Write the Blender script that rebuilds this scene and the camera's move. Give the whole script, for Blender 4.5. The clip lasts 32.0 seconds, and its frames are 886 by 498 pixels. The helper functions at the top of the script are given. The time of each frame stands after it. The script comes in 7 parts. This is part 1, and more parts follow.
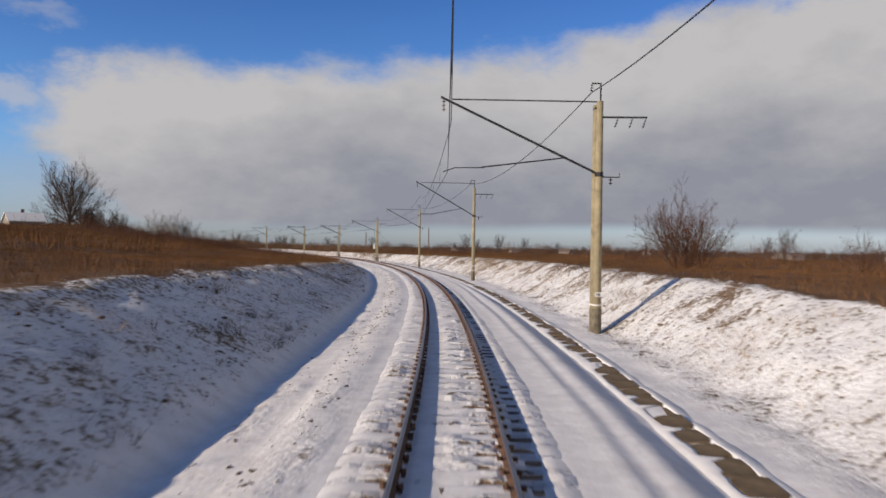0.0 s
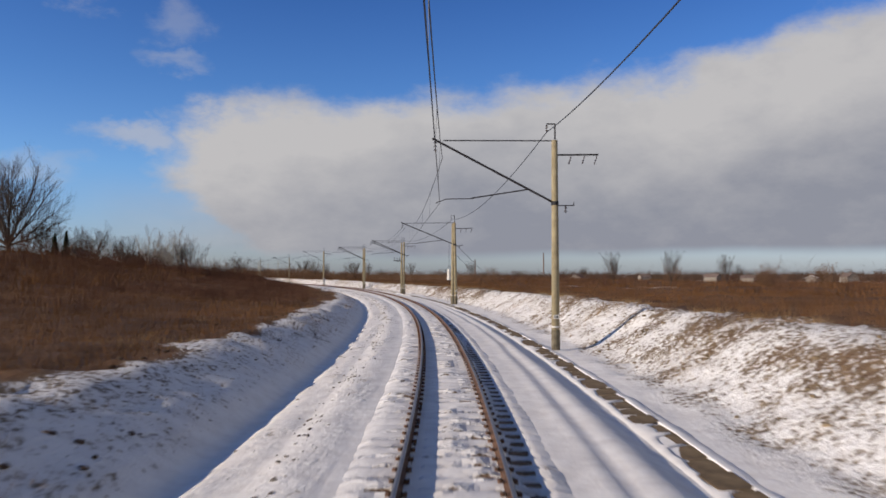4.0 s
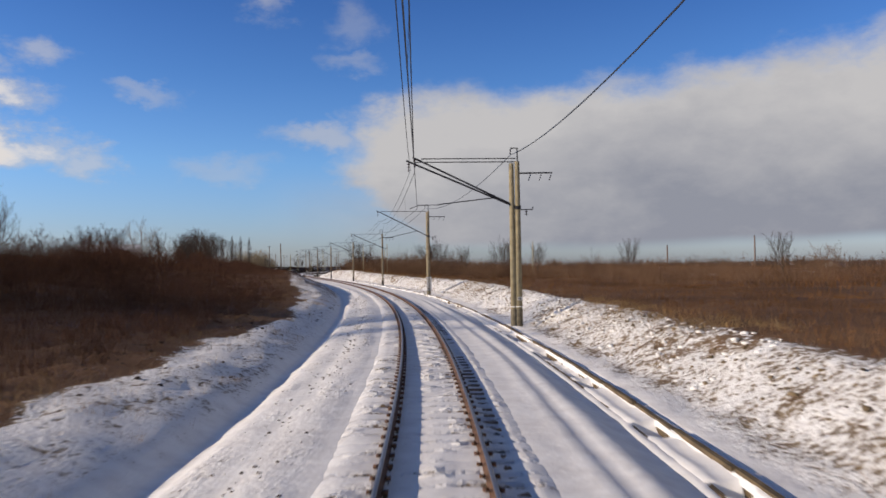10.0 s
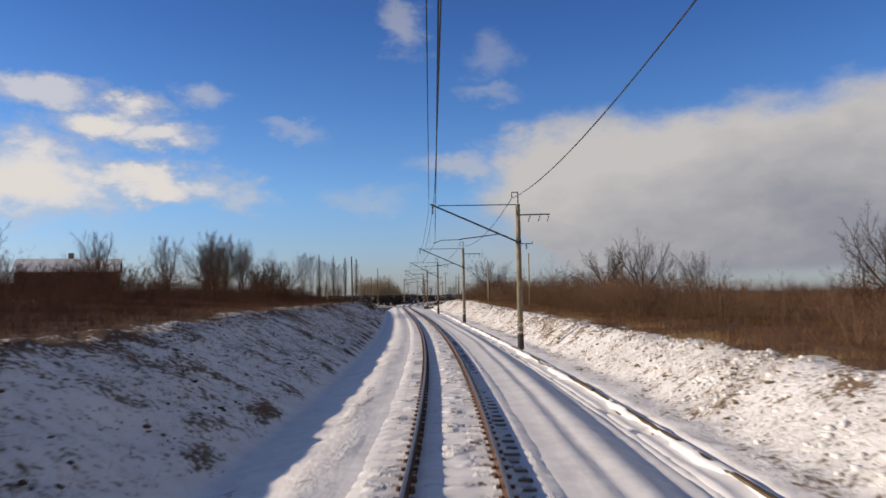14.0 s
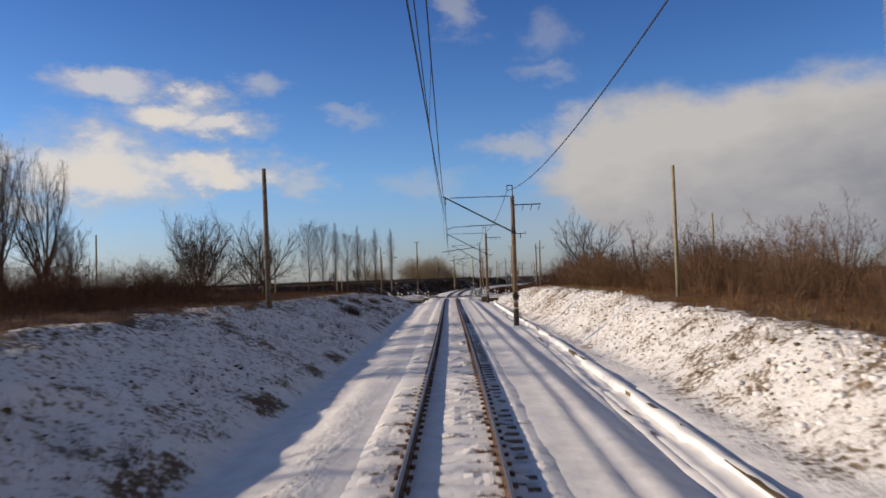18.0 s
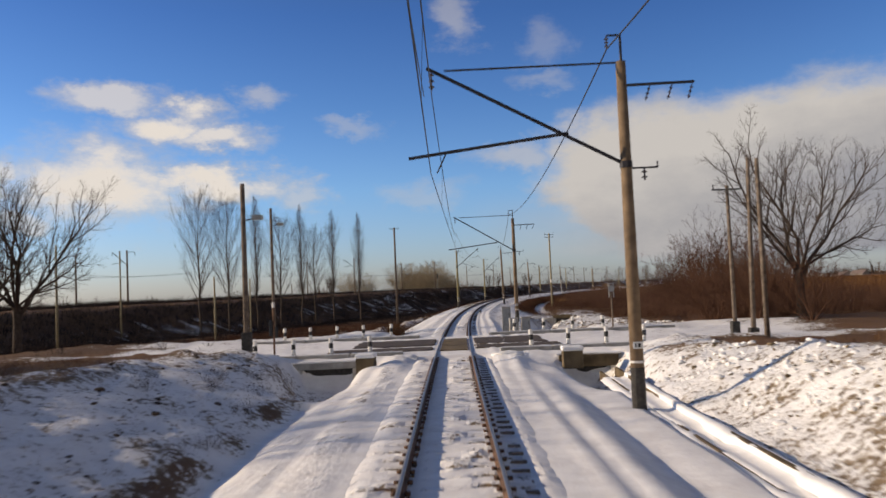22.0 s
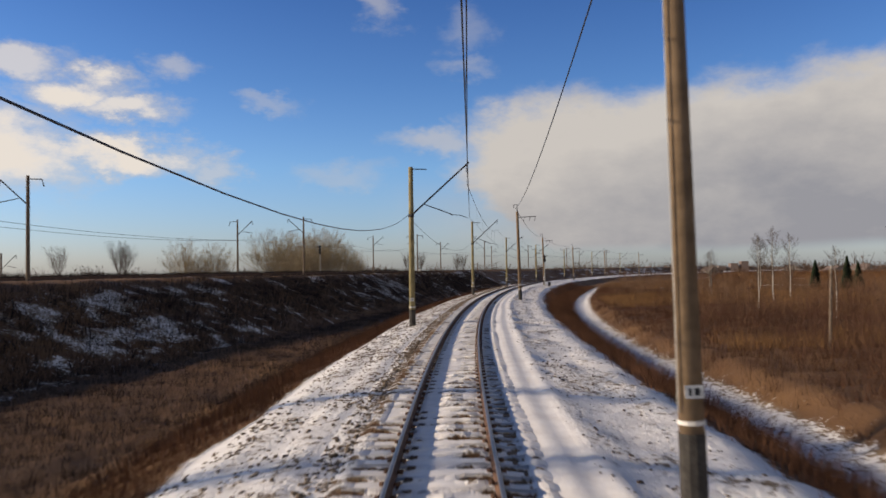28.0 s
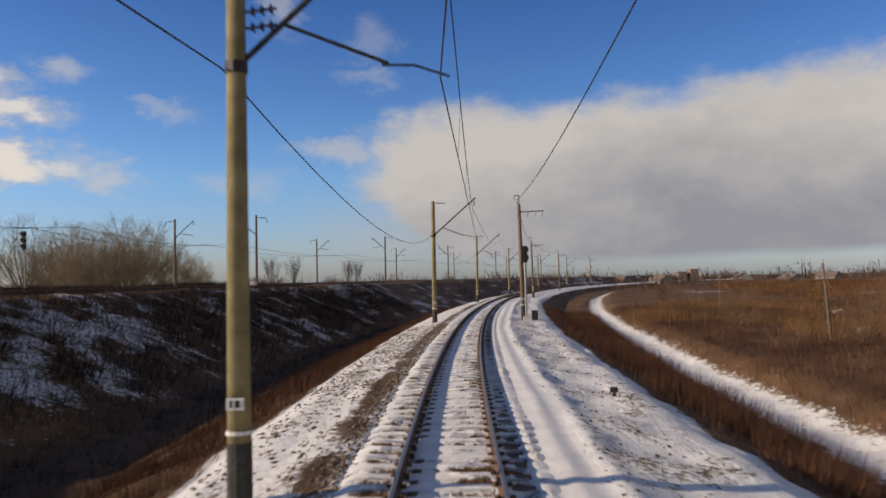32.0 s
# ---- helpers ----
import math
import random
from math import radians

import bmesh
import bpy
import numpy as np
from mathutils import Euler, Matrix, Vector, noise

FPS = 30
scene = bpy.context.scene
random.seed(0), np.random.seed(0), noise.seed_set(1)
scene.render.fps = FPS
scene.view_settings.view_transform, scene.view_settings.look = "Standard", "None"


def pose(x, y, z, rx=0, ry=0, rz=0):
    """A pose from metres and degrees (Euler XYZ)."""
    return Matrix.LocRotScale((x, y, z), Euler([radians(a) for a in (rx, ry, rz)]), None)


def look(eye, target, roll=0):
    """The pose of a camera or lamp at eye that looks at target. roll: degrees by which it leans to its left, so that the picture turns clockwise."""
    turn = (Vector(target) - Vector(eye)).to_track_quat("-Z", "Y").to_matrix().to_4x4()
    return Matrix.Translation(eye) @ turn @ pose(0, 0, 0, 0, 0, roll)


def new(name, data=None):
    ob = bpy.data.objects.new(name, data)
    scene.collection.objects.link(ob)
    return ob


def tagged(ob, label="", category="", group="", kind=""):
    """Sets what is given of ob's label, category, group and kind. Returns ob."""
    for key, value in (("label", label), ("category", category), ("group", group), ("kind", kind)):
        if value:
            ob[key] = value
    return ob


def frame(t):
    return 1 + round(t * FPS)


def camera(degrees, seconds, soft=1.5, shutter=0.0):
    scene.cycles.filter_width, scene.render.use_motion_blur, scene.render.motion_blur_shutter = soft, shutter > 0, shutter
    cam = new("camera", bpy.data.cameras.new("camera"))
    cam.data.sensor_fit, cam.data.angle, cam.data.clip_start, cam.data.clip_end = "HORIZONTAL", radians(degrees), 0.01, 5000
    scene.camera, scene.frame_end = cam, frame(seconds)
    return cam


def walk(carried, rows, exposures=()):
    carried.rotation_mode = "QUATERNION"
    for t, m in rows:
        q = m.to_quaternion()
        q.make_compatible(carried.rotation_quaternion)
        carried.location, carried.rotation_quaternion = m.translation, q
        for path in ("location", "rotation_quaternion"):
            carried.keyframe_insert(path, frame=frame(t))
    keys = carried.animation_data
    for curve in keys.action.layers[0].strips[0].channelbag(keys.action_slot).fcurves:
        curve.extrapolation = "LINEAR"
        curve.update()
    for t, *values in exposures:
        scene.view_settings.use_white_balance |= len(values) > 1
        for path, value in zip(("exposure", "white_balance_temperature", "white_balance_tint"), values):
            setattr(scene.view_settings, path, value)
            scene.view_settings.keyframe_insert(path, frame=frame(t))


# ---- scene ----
# ---- camera ----
cam = camera(59.8, 32.0, soft=1.6, shutter=0.2)
PATH = [
    (0.0, pose(-0.03, 0.00, 2.951, 89.81, -0.90, 1.02)),
    (0.5, pose(0.00, 11.28, 2.931, 89.75, -0.75, 2.42)),
    (1.0, pose(-0.13, 22.53, 2.911, 89.50, -1.03, 3.98)),
    (1.5, pose(-0.45, 33.76, 2.887, 90.56, -0.70, 5.42)),
    (2.0, pose(-0.97, 44.97, 2.864, 90.80, -1.06, 5.84)),
    (2.5, pose(-1.75, 56.14, 2.880, 90.79, -0.47, 5.90)),
    (3.0, pose(-2.77, 67.26, 2.896, 90.90, -0.29, 7.22)),
    (3.5, pose(-3.95, 78.35, 2.904, 91.52, -0.09, 8.40)),
    (4.0, pose(-5.35, 89.39, 2.905, 91.81, 0.08, 9.42)),
    (4.5, pose(-6.96, 100.38, 2.907, 92.11, 0.25, 10.45)),
    (5.0, pose(-8.78, 111.29, 2.908, 92.40, 0.42, 11.49)),
    (5.5, pose(-10.80, 122.13, 2.910, 92.70, 0.59, 12.54)),
    (6.0, pose(-13.06, 132.89, 2.904, 92.90, 0.46, 12.74)),
    (6.5, pose(-15.55, 143.55, 2.911, 92.88, 0.54, 13.83)),
    (7.0, pose(-18.28, 154.12, 2.906, 92.88, 0.66, 14.74)),
    (7.5, pose(-21.14, 164.61, 2.914, 92.66, 1.27, 15.76)),
    (8.0, pose(-24.24, 175.00, 2.918, 92.13, 1.56, 17.06)),
    (8.5, pose(-27.55, 185.28, 2.921, 92.35, 1.33, 18.93)),
    (9.0, pose(-31.10, 195.44, 2.916, 92.33, 1.23, 20.19)),
    (9.5, pose(-34.77, 205.51, 2.922, 92.04, 1.20, 21.21)),
    (10.0, pose(-38.66, 215.46, 2.936, 91.18, 0.85, 22.14)),
    (10.5, pose(-42.70, 225.31, 2.949, 91.02, 1.11, 22.80)),
    (11.0, pose(-46.93, 235.03, 2.963, 91.12, 1.31, 24.99)),
    (11.5, pose(-51.36, 244.62, 2.950, 91.52, 1.43, 26.99)),
    (12.0, pose(-55.99, 254.08, 2.939, 91.92, 1.37, 28.32)),
    (12.5, pose(-60.79, 263.39, 2.933, 92.44, 0.76, 29.93)),
    (13.0, pose(-65.76, 272.53, 2.934, 92.51, 0.69, 30.90)),
    (13.5, pose(-70.84, 281.54, 2.912, 93.00, 1.19, 31.61)),
    (14.0, pose(-76.07, 290.38, 2.914, 93.39, 0.97, 32.45)),
    (14.5, pose(-81.39, 299.09, 2.917, 93.67, 0.96, 33.13)),
    (15.0, pose(-86.83, 307.66, 2.918, 93.81, 0.92, 33.63)),
    (15.5, pose(-92.40, 316.05, 2.925, 94.02, 1.43, 34.38)),
    (16.0, pose(-97.92, 324.40, 2.927, 93.95, 1.38, 35.04)),
    (16.5, pose(-103.52, 332.67, 2.929, 93.87, 1.32, 35.62)),
    (17.0, pose(-109.20, 340.91, 2.931, 93.80, 1.27, 36.11)),
    (17.5, pose(-114.94, 349.13, 2.933, 93.73, 1.22, 36.53)),
    (18.0, pose(-120.74, 357.34, 2.940, 92.19, 1.79, 36.81)),
    (18.5, pose(-126.63, 365.52, 2.938, 92.06, 1.89, 37.13)),
    (19.0, pose(-132.51, 373.71, 2.940, 91.85, 1.65, 36.89)),
    (19.5, pose(-138.48, 381.88, 2.946, 92.41, 2.09, 37.32)),
    (20.0, pose(-144.54, 390.01, 2.947, 92.99, 2.43, 37.16)),
    (20.5, pose(-150.56, 398.20, 2.935, 92.92, 2.01, 36.98)),
    (21.0, pose(-156.62, 406.42, 2.917, 92.81, 2.14, 37.33)),
    (21.5, pose(-162.69, 414.68, 2.902, 92.73, 2.44, 37.21)),
    (22.0, pose(-168.83, 422.95, 2.908, 92.91, 2.50, 36.87)),
    (22.5, pose(-174.97, 431.27, 2.904, 93.01, 1.78, 36.63)),
    (23.0, pose(-181.13, 439.63, 2.896, 93.37, 1.73, 36.37)),
    (23.5, pose(-187.26, 448.07, 2.910, 93.05, 1.71, 36.35)),
    (24.0, pose(-193.39, 456.56, 2.930, 93.64, 1.06, 36.44)),
    (24.5, pose(-199.37, 465.20, 2.928, 93.61, 1.57, 36.47)),
    (25.0, pose(-205.41, 473.86, 2.937, 91.64, 1.51, 35.65)),
    (25.5, pose(-211.37, 482.63, 2.922, 92.69, 1.77, 35.02)),
    (26.0, pose(-217.22, 491.52, 2.918, 92.38, 1.48, 34.24)),
    (26.5, pose(-223.00, 500.50, 2.914, 92.06, 1.18, 33.42)),
    (27.0, pose(-228.69, 509.60, 2.910, 91.75, 0.89, 32.58)),
    (27.5, pose(-234.29, 518.80, 2.906, 91.44, 0.59, 31.71)),
    (28.0, pose(-239.96, 528.01, 2.957, 91.52, 0.77, 30.53)),
    (28.5, pose(-245.37, 537.41, 2.942, 91.58, 1.10, 29.79)),
    (29.0, pose(-250.65, 546.90, 2.928, 91.95, 1.05, 28.98)),
    (29.5, pose(-255.81, 556.48, 2.905, 92.02, 1.11, 28.22)),
    (30.0, pose(-260.82, 566.16, 2.897, 91.96, 1.27, 27.41)),
    (30.5, pose(-265.66, 575.94, 2.914, 91.97, 1.53, 26.81)),
    (31.0, pose(-270.44, 585.77, 2.923, 92.29, 1.78, 25.64)),
    (31.5, pose(-275.03, 595.71, 2.939, 92.64, 1.28, 24.81)),
    (32.0, pose(-279.48, 605.73, 2.961, 92.21, 1.08, 23.44)),
]

walk(cam, PATH, ((0.0, -0.06, 6800.0, 13.0), (6.0, -0.05, 6700.0, 13.0), (9.0, 0.03, 6850.0, 13.0), (10.0, -0.02, 6750.0, 13.0), (11.0, 0.10, 7200.0, 13.0), (13.0, 0.05, 7200.0, 13.0), (15.0, -0.08, 6700.0, 13.0), (18.0, -0.10, 7100.0, 13.0), (22.0, 0.02, 7350.0, 13.0), (25.0, 0.05, 7650.0, 13.0), (28.0, 0.06, 7400.0, 13.0), (32.0, -0.03, 7300.0, 13.0)))

# ---- world, sun ----
SUN_AZ, SUN_EL = 120.0, 19.0          # degrees to the left of +y, above the horizon
world = bpy.data.worlds.new("sky")
scene.world = world
world.use_nodes = True


def build_sky(w):
    nt = w.node_tree
    n, l = nt.nodes, nt.links
    n.clear()

    def math_node(op, a, b=None, c=None, clamp=False):
        k = n.new("ShaderNodeMath")
        k.operation, k.use_clamp = op, clamp
        for i, v in enumerate((a, b, c)):
            if v is None:
                continue
            if isinstance(v, (int, float)):
                k.inputs[i].default_value = v
            else:
                l.new(v, k.inputs[i])
        return k.outputs[0]

    def ramp(v, lo, hi):
        k = n.new("ShaderNodeMapRange")
        k.interpolation_type = "SMOOTHSTEP"
        k.inputs[1].default_value, k.inputs[2].default_value = lo, hi
        l.new(v, k.inputs[0])
        return k.outputs[0]

    def mix(fac, a, b):
        k = n.new("ShaderNodeMix")
        k.data_type = "RGBA"
        if isinstance(fac, (int, float)):
            k.inputs[0].default_value = fac
        else:
            l.new(fac, k.inputs[0])
        for i, v in ((6, a), (7, b)):
            if isinstance(v, tuple):
                k.inputs[i].default_value = (*v, 1)
            else:
                l.new(v, k.inputs[i])
        return k.outputs[2]

    tc = n.new("ShaderNodeTexCoord")
    sep = n.new("ShaderNodeSeparateXYZ")
    l.new(tc.outputs["Generated"], sep.inputs[0])
    az = math_node("MULTIPLY", math_node("ARCTAN2", math_node("MULTIPLY", sep.outputs[0], -1.0), sep.outputs[1]), 57.2958)
    el = math_node("MULTIPLY", math_node("ARCSINE", sep.outputs[2]), 57.2958)
    comb = n.new("ShaderNodeCombineXYZ")
    l.new(math_node("MULTIPLY", az, 0.55), comb.inputs[0])
    l.new(el, comb.inputs[1])

    def fbm(scale, detail, seed, rough=0.55):
        k = n.new("ShaderNodeTexNoise")
        k.noise_dimensions = "4D"
        k.inputs["Scale"].default_value, k.inputs["Detail"].default_value = scale, detail
        k.inputs["Roughness"].default_value, k.inputs["W"].default_value = rough, seed
        l.new(comb.outputs[0], k.inputs["Vector"])
        return math_node("SUBTRACT", k.outputs[0], 0.5)

    n1, n2, n3 = fbm(0.30, 7, 1.3, 0.6), fbm(0.34, 7, 7.7, 0.6), fbm(0.11, 4, 3.1)
    n4, n5 = fbm(0.62, 7, 11.9, 0.62), fbm(0.17, 5, 5.3)
    azp = math_node("ADD", az, math_node("MULTIPLY", n1, 9.0))
    elp = math_node("ADD", el, math_node("MULTIPLY", n2, 6.0))
    # long cloud bank
    right = math_node("MAXIMUM", math_node("SUBTRACT", 6.0, az), 0.0)
    top = math_node("ADD", 12.6, math_node("MULTIPLY", right, 0.15))
    lump = math_node("SUBTRACT", elp, 8.0)
    edge = math_node("SUBTRACT", 29.2, math_node("MULTIPLY", math_node("MULTIPLY", lump, lump), 0.16))
    bank = math_node("MULTIPLY", ramp(math_node("SUBTRACT", edge, azp), -2.0, 1.8), ramp(math_node("SUBTRACT", top, elp), -1.2, 1.5))
    bank = math_node("MULTIPLY", bank, ramp(math_node("ADD", el, math_node("MULTIPLY", n3, 1.2)), 0.9, 1.9))
    # thin veil left of the bank, low over the land
    veil = math_node("MULTIPLY", ramp(azp, 36.0, 22.0), math_node("MULTIPLY", ramp(el, 1.0, 2.5), ramp(el, 7.5, 4.0)))
    mask = math_node("MAXIMUM", bank, math_node("MULTIPLY", veil, 0.65))
    for a, e, rw, rh, st in ((61, 8.2, 5.2, 3.0, 1.0), (56, 12.2, 3.2, 1.4, 1.0), (53.2, 11.0, 3.2, 1.0, 0.9), (60, 14, 3.0, 1.0, 0.75),
                             (53, 7.9, 5.2, 1.2, 1.0), (43, 12.2, 2.2, 0.6, 0.35), (46.3, 7.5, 1.4, 0.9, 0.55), (38, 7.2, 2.6, 0.9, 0.32),
                             (28.6, 14.6, 1.8, 0.8, 0.3), (29, 17.3, 2.0, 1.3, 0.25), (31.5, 9.8, 2.6, 1.0, 0.6), (35.3, 19.7, 1.6, 1.6, 0.45),
                             (65, 5.5, 1.6, 0.9, 0.7), (50.5, 14.5, 1.6, 1.0, 0.5), (66.5, 8.0, 2.0, 1.4, 0.8)):
        q = math_node("SQRT", math_node("ADD", math_node("POWER", math_node("ABSOLUTE", math_node("DIVIDE", math_node("SUBTRACT", azp, float(a)), rw)), 2.0),
                                        math_node("POWER", math_node("ABSOLUTE", math_node("DIVIDE", math_node("SUBTRACT", elp, float(e)), rh)), 2.0)))
        q = math_node("ADD", q, math_node("MULTIPLY", n4, 1.5))
        mask = math_node("MAXIMUM", mask, math_node("MULTIPLY", ramp(q, 1.5, 0.3), st))
    sky = n.new("ShaderNodeTexSky")
    sky.sky_type, sky.sun_disc = "NISHITA", False
    sky.sun_elevation, sky.sun_rotation = radians(SUN_EL), radians(360 - SUN_AZ)
    sky.air_density, sky.dust_density, sky.ozone_density = 1.0, 0.6, 1.6
    # cloud colour: sunlit crown, grey base
    shade = math_node("ADD", ramp(math_node("ADD", el, math_node("MULTIPLY", n3, 9.0)), 3.0, 13.0), math_node("MULTIPLY", ramp(az, 6.0, 27.0), 0.55), clamp=True)
    shade = math_node("ADD", shade, ramp(az, 32.0, 36.0), clamp=True)
    shade = math_node("ADD", shade, math_node("ADD", math_node("MULTIPLY", n2, 0.8), math_node("ADD", math_node("MULTIPLY", n4, 0.55), math_node("MULTIPLY", n5, 0.7))), clamp=True)
    cloud = mix(shade, CLOUD_LOW, CLOUD_HIGH)
    cloud = mix(math_node("MULTIPLY", ramp(az, 33.0, 38.0), ramp(mask, 0.35, 0.95)), cloud, CLOUD_LIT)
    tint = n.new("ShaderNodeValToRGB")
    stops = ((0.017, (0.37, 0.46, 0.76)), (0.125, (0.30, 0.49, 0.80)), (0.229, (0.205, 0.39, 0.70)), (0.333, (0.145, 0.31, 0.62)), (0.5, (0.17, 0.25, 0.42)), (0.75, (0.20, 0.255, 0.36)))
    while len(tint.color_ramp.elements) < len(stops):
        tint.color_ramp.elements.new(0.5)
    for e, (pos, c) in zip(tint.color_ramp.elements, stops):
        e.position, e.color = pos, (*c, 1)
    l.new(math_node("DIVIDE", el, 60.0, clamp=True), tint.inputs[0])
    hs = n.new("ShaderNodeVectorMath")
    hs.operation = "MULTIPLY"
    l.new(sky.outputs[0], hs.inputs[0])
    l.new(tint.outputs[0], hs.inputs[1])
    b1, b2, mx = n.new("ShaderNodeBackground"), n.new("ShaderNodeBackground"), n.new("ShaderNodeMixShader")
    b1.inputs[1].default_value, b2.inputs[1].default_value = SKY_STRENGTH, 1.0
    l.new(hs.outputs[0], b1.inputs[0])
    l.new(cloud, b2.inputs[0])
    l.new(mask, mx.inputs[0])
    l.new(b1.outputs[0], mx.inputs[1])
    l.new(b2.outputs[0], mx.inputs[2])
    out = n.new("ShaderNodeOutputWorld")
    l.new(mx.outputs[0], out.inputs[0])


SKY_STRENGTH = 0.215
CLOUD_LOW, CLOUD_HIGH, CLOUD_LIT = (0.275, 0.30, 0.36), (0.53, 0.54, 0.555), (0.72, 0.715, 0.71)
build_sky(world)
sun = new("sun", bpy.data.lights.new("sun", "SUN"))
sun.data.energy, sun.data.angle, sun.data.color = 4.6, radians(0.6), (1.0, 0.86, 0.68)
SUN_DIR = Vector((-math.sin(radians(SUN_AZ)) * math.cos(radians(SUN_EL)), math.cos(radians(SUN_AZ)) * math.cos(radians(SUN_EL)), math.sin(radians(SUN_EL))))
sun.matrix_world = look(SUN_DIR * 100, (0, 0, 0))

# ---- the line of the track ----
KAPPA = [-0.84, 1.24, 1.85, 1.74, 1.82, 1.99, 1.9, 1.86, 1.98, 1.79, 1.22, 0.68, 0.29, 0.11, -0.13, -0.63, -1.04, -1.19, -1.39, -1.44,
         -1.45, -1.32, -1.3, -1.34, -1.37, -1.41, -1.44, -1.48, -1.51]
TS = np.arange(-120.0, 1201.0, 1.0)
TH = np.interp(TS, -20 + 35.0 * np.arange(len(KAPPA)), np.array(KAPPA) / 1000)
TH[TS < -20] = 0.0
TH = np.concatenate([[0], np.cumsum((TH[1:] + TH[:-1]) / 2)])
TH -= np.interp(0, TS, TH)
TX = np.concatenate([[0], np.cumsum(-(np.sin(TH[1:]) + np.sin(TH[:-1])) / 2)])
TY = np.concatenate([[0], np.cumsum((np.cos(TH[1:]) + np.cos(TH[:-1])) / 2)])
TX -= np.interp(0, TS, TX)
TY -= np.interp(0, TS, TY)


def heading(s):
    return np.interp(s, TS, TH)


def plan(s, d):
    """World x, y of the point d metres to the right of the track's axis at s metres along it."""
    h = heading(s)
    return np.interp(s, TS, TX) + np.cos(h) * d, np.interp(s, TS, TY) + np.sin(h) * d


def at(s, d, z, turn=0.0, tilt=0.0, lean=0.0):
    x, y = plan(s, d)
    return pose(float(x), float(y), float(z), tilt, lean, math.degrees(float(heading(s))) + turn)


# ---- noise and ground heights ----
RNG = np.random.default_rng(7)
LAT = RNG.random((256, 256))


def vnoise(x, y):
    x, y = np.asarray(x, float), np.asarray(y, float)
    xi, yi = np.floor(x).astype(int), np.floor(y).astype(int)
    fx, fy = x - xi, y - yi
    fx, fy = fx * fx * (3 - 2 * fx), fy * fy * (3 - 2 * fy)
    g = lambda a, b: LAT[a & 255, b & 255]
    return (g(xi, yi) * (1 - fx) + g(xi + 1, yi) * fx) * (1 - fy) + (g(xi, yi + 1) * (1 - fx) + g(xi + 1, yi + 1) * fx) * fy - 0.5


def fbm2(x, y, octaves=4):
    v, a = 0.0, 1.0
    for k in range(octaves):
        v = v + a * vnoise(x * 2 ** k + 17.3 * k, y * 2 ** k + 5.1 * k)
        a *= 0.5
    return v


def knots(s, table):
    t = np.array(table, float)
    return [np.interp(s, t[:, 0], t[:, k]) for k in range(1, t.shape[1])]


def sstep(x, a, b):
    u = np.clip((x - a) / (b - a), 0, 1)
    return u * u * (3 - 2 * u)


CROSS = 507.0      # middle of the level crossing
# s, crest distance, crest height, plateau height far out, on the left
LEFT = [(-120, 10, 1.9, 4.2), (30, 10, 1.8, 4.4), (60, 9.2, 1.4, 4.4), (90, 8.0, 0.85, 4.4), (150, 6.9, 0.42, 4.6), (200, 6.8, 0.15, 5.6), (237, 6.8, 0.05, 7.2), (285, 6.8, 0.2, 6.0),
        (296, 6.8, 0.6, 5.4), (304, 8.0, 1.1, 5.0), (316, 9.6, 1.9, 4.8), (350, 10.3, 2.1, 5.6), (420, 10.3, 1.95, 5.6), (440, 10.2, 1.8, 4.0), (462, 10, 1.7, 2.8), (474, 10, 1.45, 2.0),
        (488, 10, 1.1, 1.2), (496, 10, 0.7, 0.3), (516, 8, 0.1, -0.4), (524, 6.6, -0.75, -1.2), (545, 7.5, -1.7, -1.8), (575, 9.5, -2.5, -2.4), (620, 11, -3.0, -2.9), (1200, 11, -3.0, -2.9)]
# s, crest distance, crest height, far height, on the right
RIGHT = [(-120, 10.4, 1.7, 1.3), (30, 10.4, 1.7, 1.3), (90, 10.2, 1.5, 1.1), (160, 9.4, 1.05, 0.8), (220, 8.8, 0.8, 0.5), (265, 9.2, 0.7, 0.4), (310, 9.8, 1.0, 0.6),
         (350, 8.6, 0.95, 0.8), (400, 9.0, 1.3, 1.2), (430, 9.6, 1.7, 1.4), (465, 9.8, 1.75, 1.3), (482, 9.4, 1.35, 1.0), (496, 9.4, 0.35, 0.6), (516, 9, 0.1, -0.2),
         (530, 8.5, -0.9, -0.9), (560, 8.5, -1.2, -1.1), (600, 8.2, -1.5, -1.2), (640, 8.4, -1.7, -1.2), (1200, 9.5, -1.7, -1.2)]


CH_D = [(-60, 4.35), (220, 4.45), (262, 4.6), (300, 4.95), (350, 4.4), (392, 4.35), (430, 5.1), (460, 5.3), (486, 5.55), (497, 6.0)]


def par_axis(s):
    """Distance of the second railway's axis to the left."""
    return np.interp(s, [300, 480, 592, 660, 712, 780, 900, 1200], [-170, -100, -66, -48, -39, -37, -35, -35])


def bank_axis(s):
    """Distance of the line that the near slope of its bank follows."""
    return np.interp(s, [300, 480, 560, 613, 650, 712, 780, 900, 1200], [-140, -66, -52, -44, -39, -34.5, -32.5, -31, -31])


